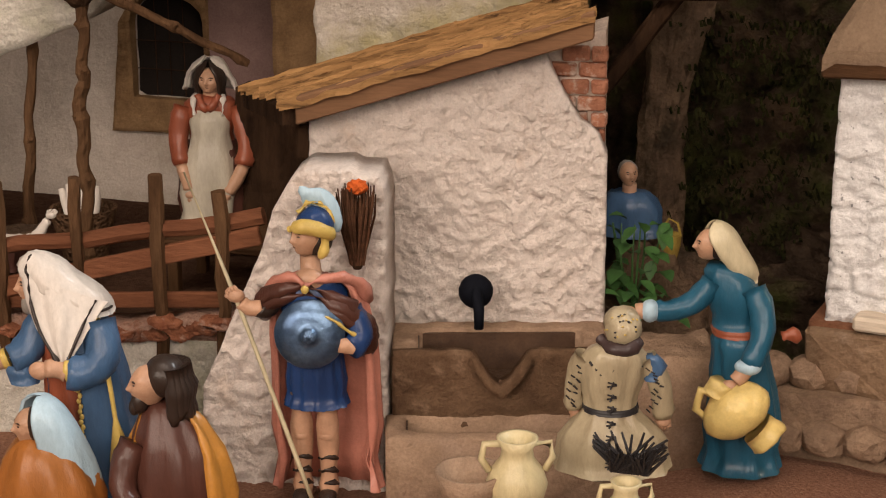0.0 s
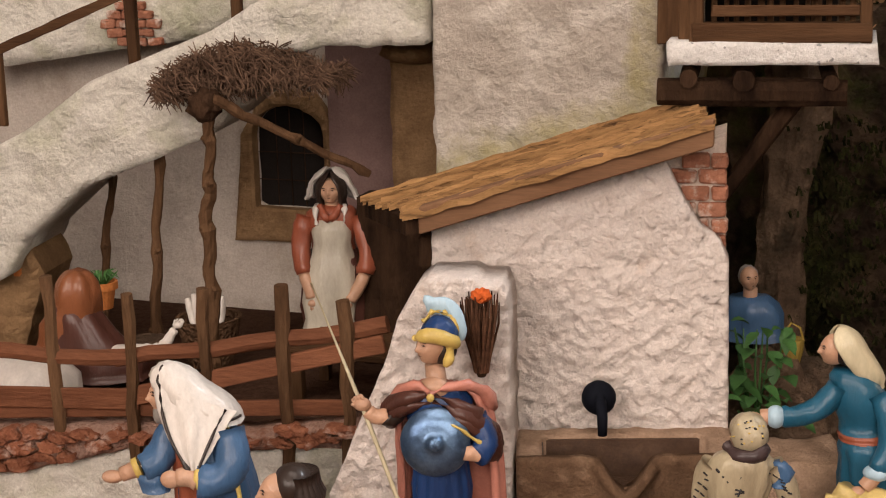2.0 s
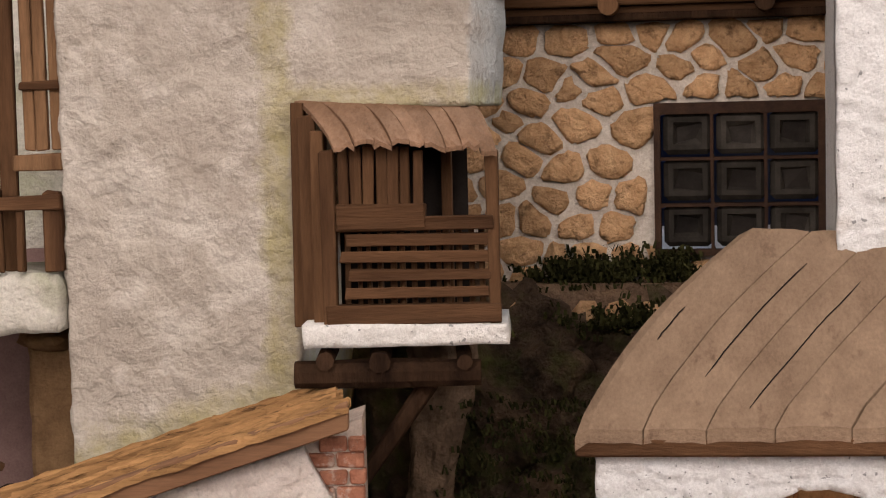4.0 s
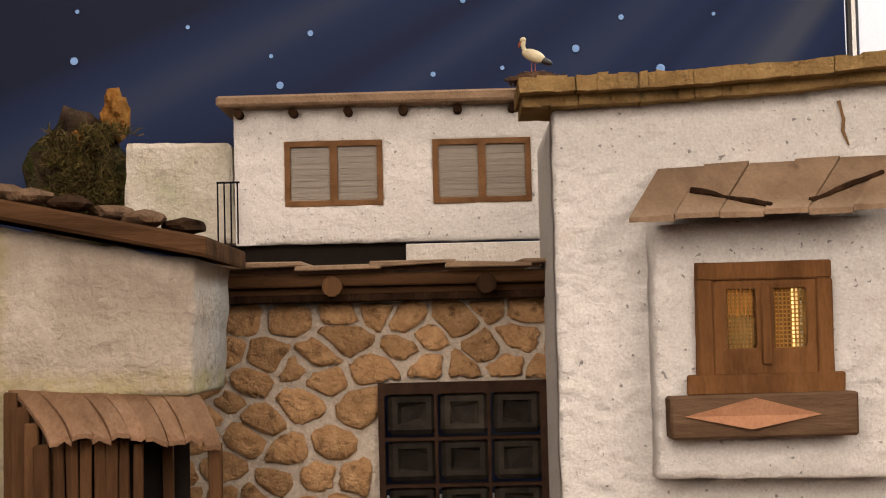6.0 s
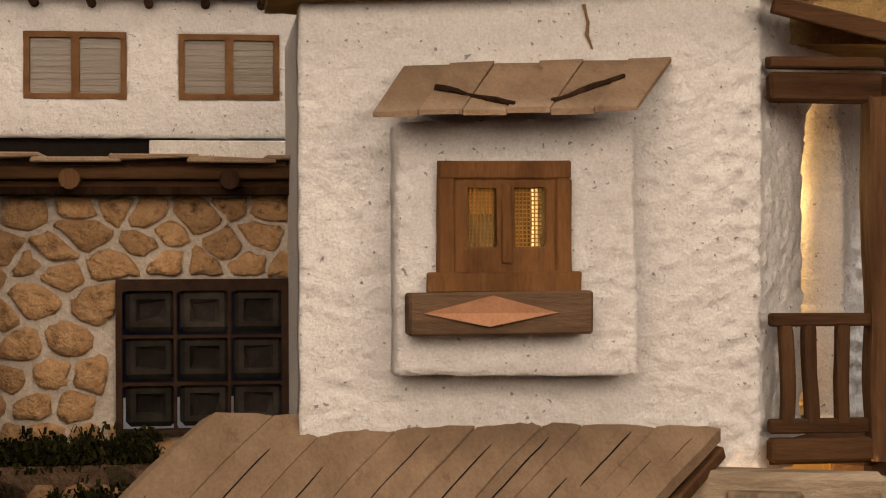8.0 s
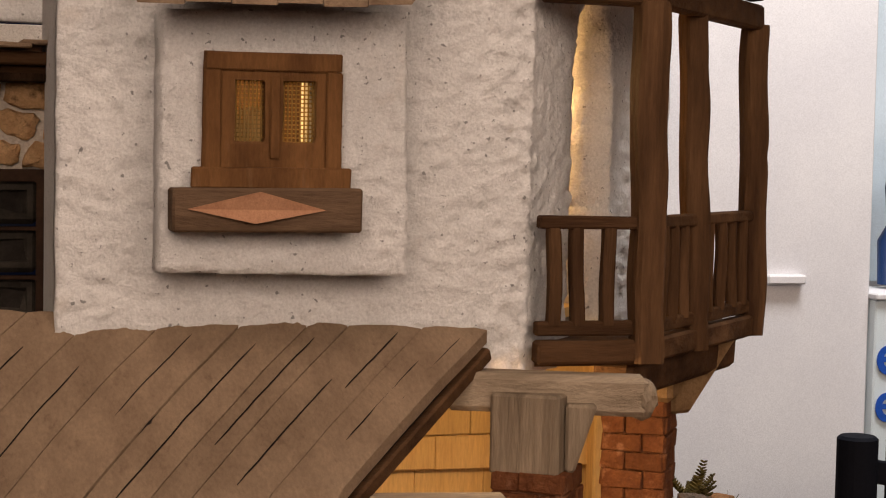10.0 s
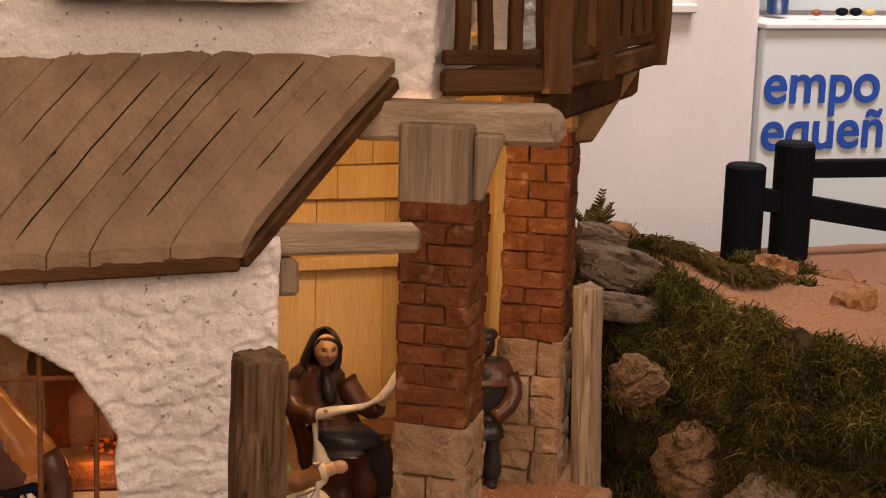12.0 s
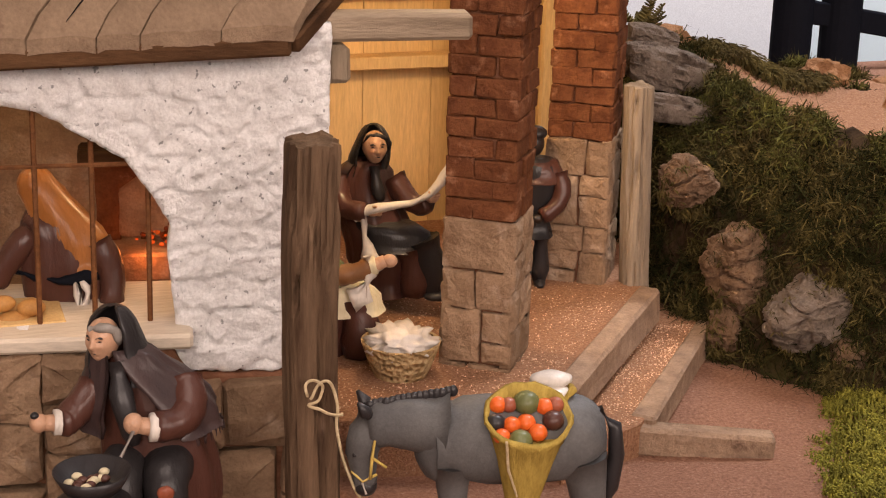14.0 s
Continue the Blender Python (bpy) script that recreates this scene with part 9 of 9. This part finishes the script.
# ---- hill with moss on the right ----
CORKG = material("grey_cork_rock", (0.28, 0.22, 0.178), (0.15, 0.115, 0.09), 0.9, grain=45, bump=1.0, bump_scale=80, depth=0.006, stain=(0.07, 0.05, 0.04), stain_scale=45, stain_at=0.56, coarse=1.0)
def hill_foot(y):
    return float(np.interp(y, (0.95, 1.03, 1.09, 1.177, 1.23, 1.35), (0.78, 0.70, 0.645, 0.596, 0.575, 0.565)))


def hill_z(x, y):
    s = (x - hill_foot(y)) * 0.85
    n = noise.fractal(Vector((x * 11, y * 11, 2)), 0.9, 2.0, 5)
    k = smooth01(s / 0.03)
    rise = 0.125 * smooth01(s / 0.05) + 0.062 * smooth01((s - 0.03) / 0.06)
    brow = 0.042 * smooth01((y - 1.24) / 0.14) * smooth01((0.74 - x) / 0.14)
    return -0.072 + rise + brow - 0.14 * max(0, x - 0.70) - 0.24 * smooth01((y - 1.42) / 0.4) + 0.014 * n * k


BANK = material("dark_bank_soil", (0.10, 0.062, 0.036), (0.035, 0.023, 0.014), 0.95, grain=90, bump=1.0, bump_scale=140, depth=0.004, stain=(0.055, 0.05, 0.018), stain_scale=30, stain_at=0.5)
hl = structure(link("hill", bmesh.new(), [SANDF, BANK]), "sandy red hill beside the arcade", "hill")
bm = bmesh.new()
gx, gy = np.linspace(0.56, 1.5, 130), np.linspace(0.97, 2.1, 130)
gv = {}
for i, x in enumerate(gx):
    for j, y in enumerate(gy):
        gv[i, j] = bm.verts.new((x, y, hill_z(x, y)))
for i in range(len(gx) - 1):
    for j in range(len(gy) - 1):
        f = bm.faces.new((gv[i, j], gv[i + 1, j], gv[i + 1, j + 1], gv[i, j + 1]))
        f.material_index = 1 if (gx[i] - hill_foot(gy[j])) * 0.85 < 0.085 and gy[j] < 1.36 else 0
bm.normal_update()
bm.to_mesh(hl.data)
bm.free()
hl.data.polygons.foreach_set("use_smooth", [True] * len(hl.data.polygons))


def tufts(name, spots, label, mat=MOSS, length=(0.006, 0.012), blades=4, width=0.0011, droop=0.5, spread=0.004):
    """Moss: bundles of thin curled blades in one mesh."""
    vs, fs = [], []
    for x, y, z, nx, ny in spots:
        for _ in range(blades):
            a, l = random.uniform(0, 6.28), random.uniform(*length)
            dx, dy = math.cos(a) * l * 0.6 + nx * l * droop, math.sin(a) * l * 0.6 + ny * l * droop
            px, py = -math.sin(a) * width, math.cos(a) * width
            ox, oy = x + random.uniform(-spread, spread), y + random.uniform(-spread, spread)
            b = len(vs)
            up, sag = l * random.uniform(0.25, 0.8), l * random.uniform(-0.35, 0.1)
            vs += [(ox - px, oy - py, z - 0.002), (ox + px, oy + py, z - 0.002), (ox + dx * 0.5 + px * 0.8, oy + dy * 0.5 + py * 0.8, z + up * 0.75), (ox + dx * 0.5 - px * 0.8, oy + dy * 0.5 - py * 0.8, z + up * 0.75),
                   (ox + dx * 0.9 + px * 0.5, oy + dy * 0.9 + py * 0.5, z + up * 0.8 + sag * 0.4), (ox + dx * 1.15, oy + dy * 1.15, z + up * 0.7 + sag)]
            fs += [(b, b + 1, b + 2, b + 3), (b + 3, b + 2, b + 4), (b + 3, b + 4, b + 5)]
    me = bpy.data.meshes.new(name)
    me.from_pydata(vs, [], fs)
    me.materials.append(mat)
    return tagged(new(name, me), label, "moss", kind="stuff")


def bushes(name, centres, label, mat, length, blades, width):
    """Moss cushions: fine curled shoots that spread from each centre, in one mesh."""
    vs, fs = [], []
    for x, y, z, size in centres:
        lean = Vector((random.uniform(-0.5, 0.2), random.uniform(-0.9, -0.3), random.uniform(0.1, 0.7)))
        for _ in range(blades):
            d = Vector((random.gauss(0, 0.75), random.gauss(0, 0.75), random.gauss(0, 0.75))) + lean
            d.normalize()
            l = random.uniform(*length) * size
            side = d.cross(Vector((random.gauss(0, 1), random.gauss(0, 1), random.gauss(0, 1)))).normalized() * width
            o = Vector((x + random.gauss(0, 0.0035) * size, y + random.gauss(0, 0.0035) * size, z + random.gauss(0, 0.002)))
            bend = Vector((random.gauss(0, 0.25), random.gauss(0, 0.25), random.gauss(-0.25, 0.25))) * l
            m_ = o + d * l * 0.55
            e = o + d * l * 0.95 + bend
            b = len(vs)
            vs += [tuple(o - side), tuple(o + side), tuple(m_ + side), tuple(m_ - side), tuple(e)]
            fs += [(b, b + 1, b + 2, b + 3), (b + 3, b + 2, b + 4)]
    me = bpy.data.meshes.new(name)
    me.from_pydata(vs, [], fs)
    me.materials.append(mat)
    return tagged(new(name, me), label, "moss", kind="stuff")


random.seed(51)
spots = []
while len(spots) < 15000:
    x, y = random.uniform(0.56, 1.1), random.uniform(1.0, 1.6)
    s = (x - hill_foot(y)) * 0.85
    if s < 0.004:
        continue
    m = noise.fractal(Vector((x * 9, y * 9, 7)), 0.9, 2, 4)
    if (s < 0.085 + 0.02 * m and m > -0.6) or m > 0.5:
        spots.append((x, y, hill_z(x, y) + 0.010 * noise.noise(Vector((x * 42, y * 42, 4))), -0.5 + 0.5 * noise.noise(Vector((x * 30, y * 30, 8))), -0.7))
spots_hill = list(spots)
bank = [q for q in spots_hill if noise.noise(Vector((q[0] * 26, q[1] * 26, q[2] * 26 + 3))) > -0.22]
bushes("moss", [(x, y, z, random.uniform(0.7, 1.5)) for x, y, z, a, b in bank[::8]], "green and olive moss cushions on the hillside", MOSS, (0.007, 0.014), 56, 0.0005)
bushes("moss", [(x, y - 0.004, z - 0.004, random.uniform(0.8, 1.6)) for x, y, z, a, b in spots_hill[::15]], "dry brown moss fibres on the hillside", DARKMOSS, (0.008, 0.018), 40, 0.00045)
brow = [q for q in bank if q[2] > 0.055 and noise.noise(Vector((q[0] * 20, q[1] * 20, 11))) > -0.1]
bushes("moss", [(x, y - 0.003, z + 0.004, random.uniform(0.8, 1.3)) for x, y, z, a, b in brow[::9]], "fresh green moss tips on the upper bank", FRESHM, (0.006, 0.013), 46, 0.00055)
spots = [(random.uniform(0.685, 0.80), random.gauss(1.395, 0.010), 0.0, -0.2, -0.3) for _ in range(1500)]
tufts("moss", [(x, y, hill_z(x, y), a, b) for x, y, z, a, b in spots if noise.noise(Vector((x * 28, y * 28, 9))) > -0.25], "bushy green moss on the hill's brow", MOSS, (0.010, 0.022), 7, 0.0007, spread=0.006)
spots = []
while len(spots) < 4200:
    x, y = random.uniform(0.56, 0.84), random.uniform(0.90, 1.10)
    e = (x - 0.618) * 0.95 - (y - 1.04) * 0.55 + 0.02 * noise.noise(Vector((x * 25, y * 25, 1)))
    if e > 0:
        spots.append((x, y, -0.066 + 0.012 * smooth01(e / 0.03) + 0.006 * noise.noise(Vector((x * 40, y * 40, 5))), -0.2, -0.3))
tufts("moss", spots, "bright yellow-green moss cushion beside the path", YMOSS, (0.004, 0.009), 6, 0.0007)
rim = []
for k, (x, y, z, rx, ry, rz) in enumerate(((0.620, 1.185, 0.008, 0.019, 0.026, 0.031), (0.606, 1.175, -0.038, 0.010, 0.014, 0.013), (0.651, 1.125, -0.012, 0.025, 0.028, 0.022), (0.706, 1.14, 0.034, 0.027, 0.028, 0.020), (0.586, 1.215, 0.070, 0.017, 0.02, 0.016), (0.672, 1.095, -0.036, 0.013, 0.014, 0.013), (0.745, 1.10, 0.02, 0.022, 0.024, 0.018))):
    bm = bmesh.new()
    lump(bm, x, y + 0.002, z, rx * 1.25, ry * 1.1, rz * 1.2, 0.26, 0.8, k * 1.7 + 3, sub=6)
    for v in bm.verts:
        # hard plates split by level cracks, with a pitted skin
        c = v.co.copy()
        w = 0.5 * noise.noise(c * 45)
        d = noise.voronoi(Vector((c.x * 28 + w, c.y * 28, c.z * 60 + w + k)))[0]
        e = noise.noise(Vector((c.x * 30, c.y * 30, c.z * 160)))
        out = 0.0040 * (smooth01((d[1] - d[0]) / 0.10) - 1) + 0.0016 * smooth01((e - 0.05) / 0.1) + 0.0005 * noise.fractal(c * 260, 0.7, 2.1, 3)
        v.co += (c - Vector((x, y, z))).normalized() * out
    tagged(link("boulder", bm, CORKG if k in (2, 3, 6) else CORK), "rough cracked cork boulder in the mossy slope", "boulder", "boulders on the hill")
    for _ in range(34):
        a, e = random.uniform(0, 6.28), random.uniform(1.1, 1.35)
        rim.append((x + rx * e * math.cos(a), y + 0.004 - ry * 0.55 * (1.3 - e * 0.6), z - 0.008 + rz * e * math.sin(a), -0.3, -0.7))
tufts("moss", rim, "ragged dark moss growing round the boulders", MOSS, (0.008, 0.018), 6, 0.0006, spread=0.004)
TAN = material("tan_rock", (0.46, 0.24, 0.12), (0.30, 0.15, 0.08), 0.9, grain=50, bump=1.0, bump_scale=120, depth=0.005)
for k, (x, y, z, rx, ry, rz) in enumerate(((0.660, 1.425, 0.135, 0.030, 0.018, 0.017), (0.815, 1.41, 0.103, 0.026, 0.016, 0.014), (0.88, 1.40, 0.086, 0.03, 0.02, 0.014), (0.835, 1.30, 0.095, 0.02, 0.016, 0.018))):
    bm = bmesh.new()
    lump(bm, x, y, z, rx, ry, rz, 0.45, 2.6, k * 2.3, sub=3)
    tagged(link("ridge_rock", bm, TAN), "tan clay-coloured rock on the hill crest", "rock", "rocks on the crest")
for k, (a, b, r) in enumerate((((0.588, 1.345, 0.141), (0.668, 1.335, 0.121), 0.021), ((0.578, 1.31, 0.112), (0.655, 1.30, 0.100), 0.013), ((0.60, 1.37, 0.160), (0.645, 1.37, 0.150), 0.010))):
    a, b = Vector(a), Vector(b)
    bm = bmesh.new()
    rings = []
    for j in range(31):
        t = j / 30
        c = a.lerp(b, t)
        e = r * (0.55 + 0.45 * math.sin(math.pi * (0.12 + 0.8 * t)))
        ring = []
        for i in range(32):
            w = 2 * math.pi * i / 32
            q = 1 - 0.30 * max(0.0, 1 - abs(noise.noise(Vector((math.cos(w) * 3.2, math.sin(w) * 3.2, t * 1.6 + k)))) * 6) + 0.10 * noise.noise(Vector((math.cos(w) * 2, math.sin(w) * 2, t * 9)))
            ring.append(bm.verts.new(c + Vector((0.1 * e * math.sin(w * 3), e * q * math.cos(w), e * q * math.sin(w)))))
        rings.append(ring)
    for p, q in zip(rings, rings[1:]):
        for i in range(32):
            bm.faces.new((p[i], p[(i + 1) % 32], q[(i + 1) % 32], q[i]))
    bm.faces.new(rings[0])
    bm.faces.new(rings[-1][::-1])
    tagged(link("bark_log", bm, CORKG), "split grey bark log lying on the hill", "log", "logs on the hill")
spr = thing("green_sprig", "feathery green sprig growing on the hill crest", "plant", at=pose(0.638, 1.43, 0.145))
bm = bmesh.new()
random.seed(62)
for k in range(14):
    a, l = random.uniform(0, 6.28), random.uniform(0.02, 0.036)
    tip = Vector((math.cos(a) * l * 0.8, math.sin(a) * l * 0.8, l * random.uniform(0.4, 1.0)))
    for i in range(11):
        p = tip * (0.2 + 0.08 * i)
        for s in (-1, 1):
            d = Vector((-math.sin(a) * s, math.cos(a) * s, 0.5)) * 0.007 * (1 - i * 0.05)
            tube(bm, [(*p, 0.0009), (*(p + d * 0.6), 0.0011), (*(p + d), 0.0003)], 4, caps=False)
part("frond", bm, MOSS, spr)

# moss in front of the stone house and on the dark rocks
random.seed(71)
spots = [(random.gauss(-0.105, 0.028), 1.345 + random.uniform(-0.01, 0.012), 0.300 + random.gauss(0, 0.006), 0, -1) for _ in range(420)]
spots += [(random.gauss(-0.045, 0.010), 1.345, 0.303 + random.gauss(0, 0.007), 0, -1) for _ in range(160)]
spots += [(random.gauss(-0.05, 0.035), 1.30 + random.uniform(-0.01, 0.01), 0.266 + random.gauss(0, 0.006), 0, -1) for _ in range(420)]
tufts("moss", spots, "dark moss at the foot of the stone house", DARKMOSS, length=(0.005, 0.009), width=0.0014)
spots = [(random.uniform(-0.21, -0.10), 1.19 + random.uniform(0, 0.06), random.uniform(-0.02, 0.22), -0.2, -1) for _ in range(500)]
bushes("moss", [(random.gauss(-0.345, 0.018), 1.625, random.uniform(0.60, 0.672), random.uniform(0.8, 1.3)) for _ in range(90)], "olive moss on the ochre crag", MOSS, (0.007, 0.014), 40, 0.0006)
tufts("moss", spots, "dark olive moss hanging on the rocks", DARKMOSS, length=(0.004, 0.009))
rub = thing("rubble_wall", "low rubble wall below the stone house", "wall")
random.seed(73)
for k in range(26):
    bm = bmesh.new()
    stone_piece(bm, -0.19 + (k % 9) * 0.026 + random.uniform(-0.004, 0.004), 0.232 + (k // 9) * 0.019, 0.013, 0.0095, 0.008, random.uniform(-0.3, 0.3), 6)
    part("stone", bm, STONE, rub, m=frame_at(0, 1.335))
bm = bmesh.new()
box(bm, -0.22, 0.08, 1.336, 1.36, 0.2, 0.292)
part("core", bm, ROCKB, rub)

# leafy plant beside the fountain
lp = thing("leafy_plant", "green broad-leaved plant beside the fountain wall", "plant", at=pose(-0.208, 1.055, 0.045))
random.seed(81)


def leaf_mesh(bm, base, d, l, w):
    d = d.normalized()
    side = d.cross(Vector((0, 0, 1)))
    side = side.normalized() if side.length > 0.1 else Vector((1, 0, 0))
    nrm = side.cross(d)
    rows = []
    for t, k in ((0.0, 0.12), (0.25, 0.85), (0.5, 1.0), (0.78, 0.6), (1.0, 0.04)):
        c = base + d * l * t - Vector((0, 0, 1)) * l * 0.35 * t * t
        rows.append([bm.verts.new(c - side * w * k + nrm * w * 0.35 * k), bm.verts.new(c), bm.verts.new(c + side * w * k + nrm * w * 0.35 * k)])
    for a, b in zip(rows, rows[1:]):
        for i in (0, 1):
            bm.faces.new((a[i], a[i + 1], b[i + 1], b[i]))


for k in range(7):
    bm = bmesh.new()
    x = random.uniform(-0.012, 0.018)
    tube(bm, [(x * 0.4, 0, 0, 0.0009), (x, random.uniform(-0.01, 0.01), 0.04, 0.0008), (x * 1.3, 0, 0.062, 0.0005)], 5)
    part("stem", bm, LEAF, lp)
for k in range(46):
    bm = bmesh.new()
    b = Vector((random.uniform(-0.012, 0.022), random.uniform(-0.02, 0.008), random.uniform(0.004, 0.064)))
    leaf_mesh(bm, b, Vector((random.gauss(0.15, 0.8), random.gauss(-0.5, 0.5), random.gauss(0.15, 0.4))), random.uniform(0.010, 0.018), random.uniform(0.0035, 0.006))
    part("leaf", bm, LEAF, lp, smooth=True)
for b, d in (((0.0, -0.045, 0.026), (-1, -0.3, 0.5)), ((0.004, -0.045, 0.018), (0.4, -0.5, 0.8)), ((0.01, -0.03, 0.02), (1, -0.4, 0.2)), ((0.03, -0.03, 0.012), (1, -0.6, 0.1))):
    bm = bmesh.new()
    leaf_mesh(bm, Vector(b), Vector(d), 0.018, 0.0055)
    part("leaf", bm, LEAF, lp, smooth=True)
bm = bmesh.new()
lathe(bm, [(0.005, 0), (0.0075, 0.010), (0.008, 0.018), (0.0065, 0.018)], 16)
tube(bm, [(0.0075, 0, 0.017, 0.0008), (0.005, 0, 0.026, 0.0008), (-0.001, 0, 0.029, 0.0008), (-0.0075, 0, 0.017, 0.0008)], 6)
tagged(link("straw_basket", bm, WICKER, m=pose(-0.190, 1.09, 0.074)), "small yellow straw basket behind the plant", "basket")
bm = bmesh.new()
lump(bm, -0.2, 1.10, 0.02, 0.06, 0.05, 0.055, 0.25, 2, 4.0, sub=4)
tagged(link("plant_mound", bm, ROCKB), "dark earth mound behind the fountain", "mound")
# low reddish wall behind the water woman
lw = thing("low_wall", "low reddish stone wall behind the water jug woman", "wall")
random.seed(83)
for row in range(2):
    for k in range(7):
        bm = bmesh.new()
        lump(bm, -0.165 + k * 0.026 + row * 0.012, 1.04 - row * 0.025, 0.022 - row * 0.035, 0.016, 0.016, 0.012, 0.18, 1.6, k + row * 9, sub=2)
        part("stone", bm, KERB, lw)
bm = bmesh.new()
box(bm, -0.17, 0.0, 1.02, 1.07, -0.05, 0.014)
part("core", bm, KERB, lw)

# ---- wall pieces ----
random.seed(91)
for j in range(6):
    z0 = 0.170 + j * 0.0105
    for k in range(3):
        u1 = -0.003 - k * 0.0185 + (0.008 if j % 2 else 0)
        u0 = u1 - 0.0172
        u1 = min(u1, -0.002)
        if u1 - u0 < 0.004 or z0 + 0.009 > 0.243 + (u0 + 0.009) * ROOF_S:
            continue
        bm = bmesh.new()
        box(bm, u0, u1, 0.0085, 0.02, z0, z0 + 0.009, 0.0012, 0.0006)
        part("brick", bm, WBRICK, core)
random.seed(93)
for poly in ashlar(-0.332, 0.008, -0.09, 0.054, 0.033, 0.002):
    if sum(p[0] for p in poly) / 4 > -0.082:
        poly = [(u, min(z, 0.034 + random.uniform(-0.001, 0.001))) for u, z in poly]
    if max(p[1] for p in poly) - min(p[1] for p in poly) < 0.008:
        continue
    bm = bmesh.new()
    if cell_stone(bm, poly, 0.0005, random.uniform(0.010, 0.015), 0.06, 0.0011):
        part("stone_block", bm, BLOCK, base, m=SF @ pose(0, -0.006, 0))
random.seed(95)


def between(u, line):
    for (a, za), (b, zb) in zip(line, line[1:]):
        if min(a, b) <= u <= max(a, b):
            return za + (zb - za) * (u - a) / (b - a)
    return 0.0


COPER = material("coping_brick", (0.36, 0.15, 0.085), (0.22, 0.08, 0.045), 0.9, grain=120, bump=1.0, bump_scale=160, depth=0.003, vary=0.25, stain=(0.52, 0.36, 0.29), stain_scale=70, stain_at=0.52)
for poly in cells(-0.42, 0.02, -0.005, 0.06, 0.019, 0.0085, 0.35):
    cx, cz = sum(p[0] for p in poly) / len(poly), sum(p[1] for p in poly) / len(poly)
    if not between(cx, WTOP) + 0.002 < cz < between(cx, BTOP) - 0.001 or random.random() < 0.12:
        continue
    bm = bmesh.new()
    if cell_stone(bm, poly, random.uniform(0.0004, 0.0016), random.uniform(0.003, 0.007), 0.12, 0.0012):
        part("brick", bm, COPER, ret, m=TF @ pose(0, -0.004, 0))
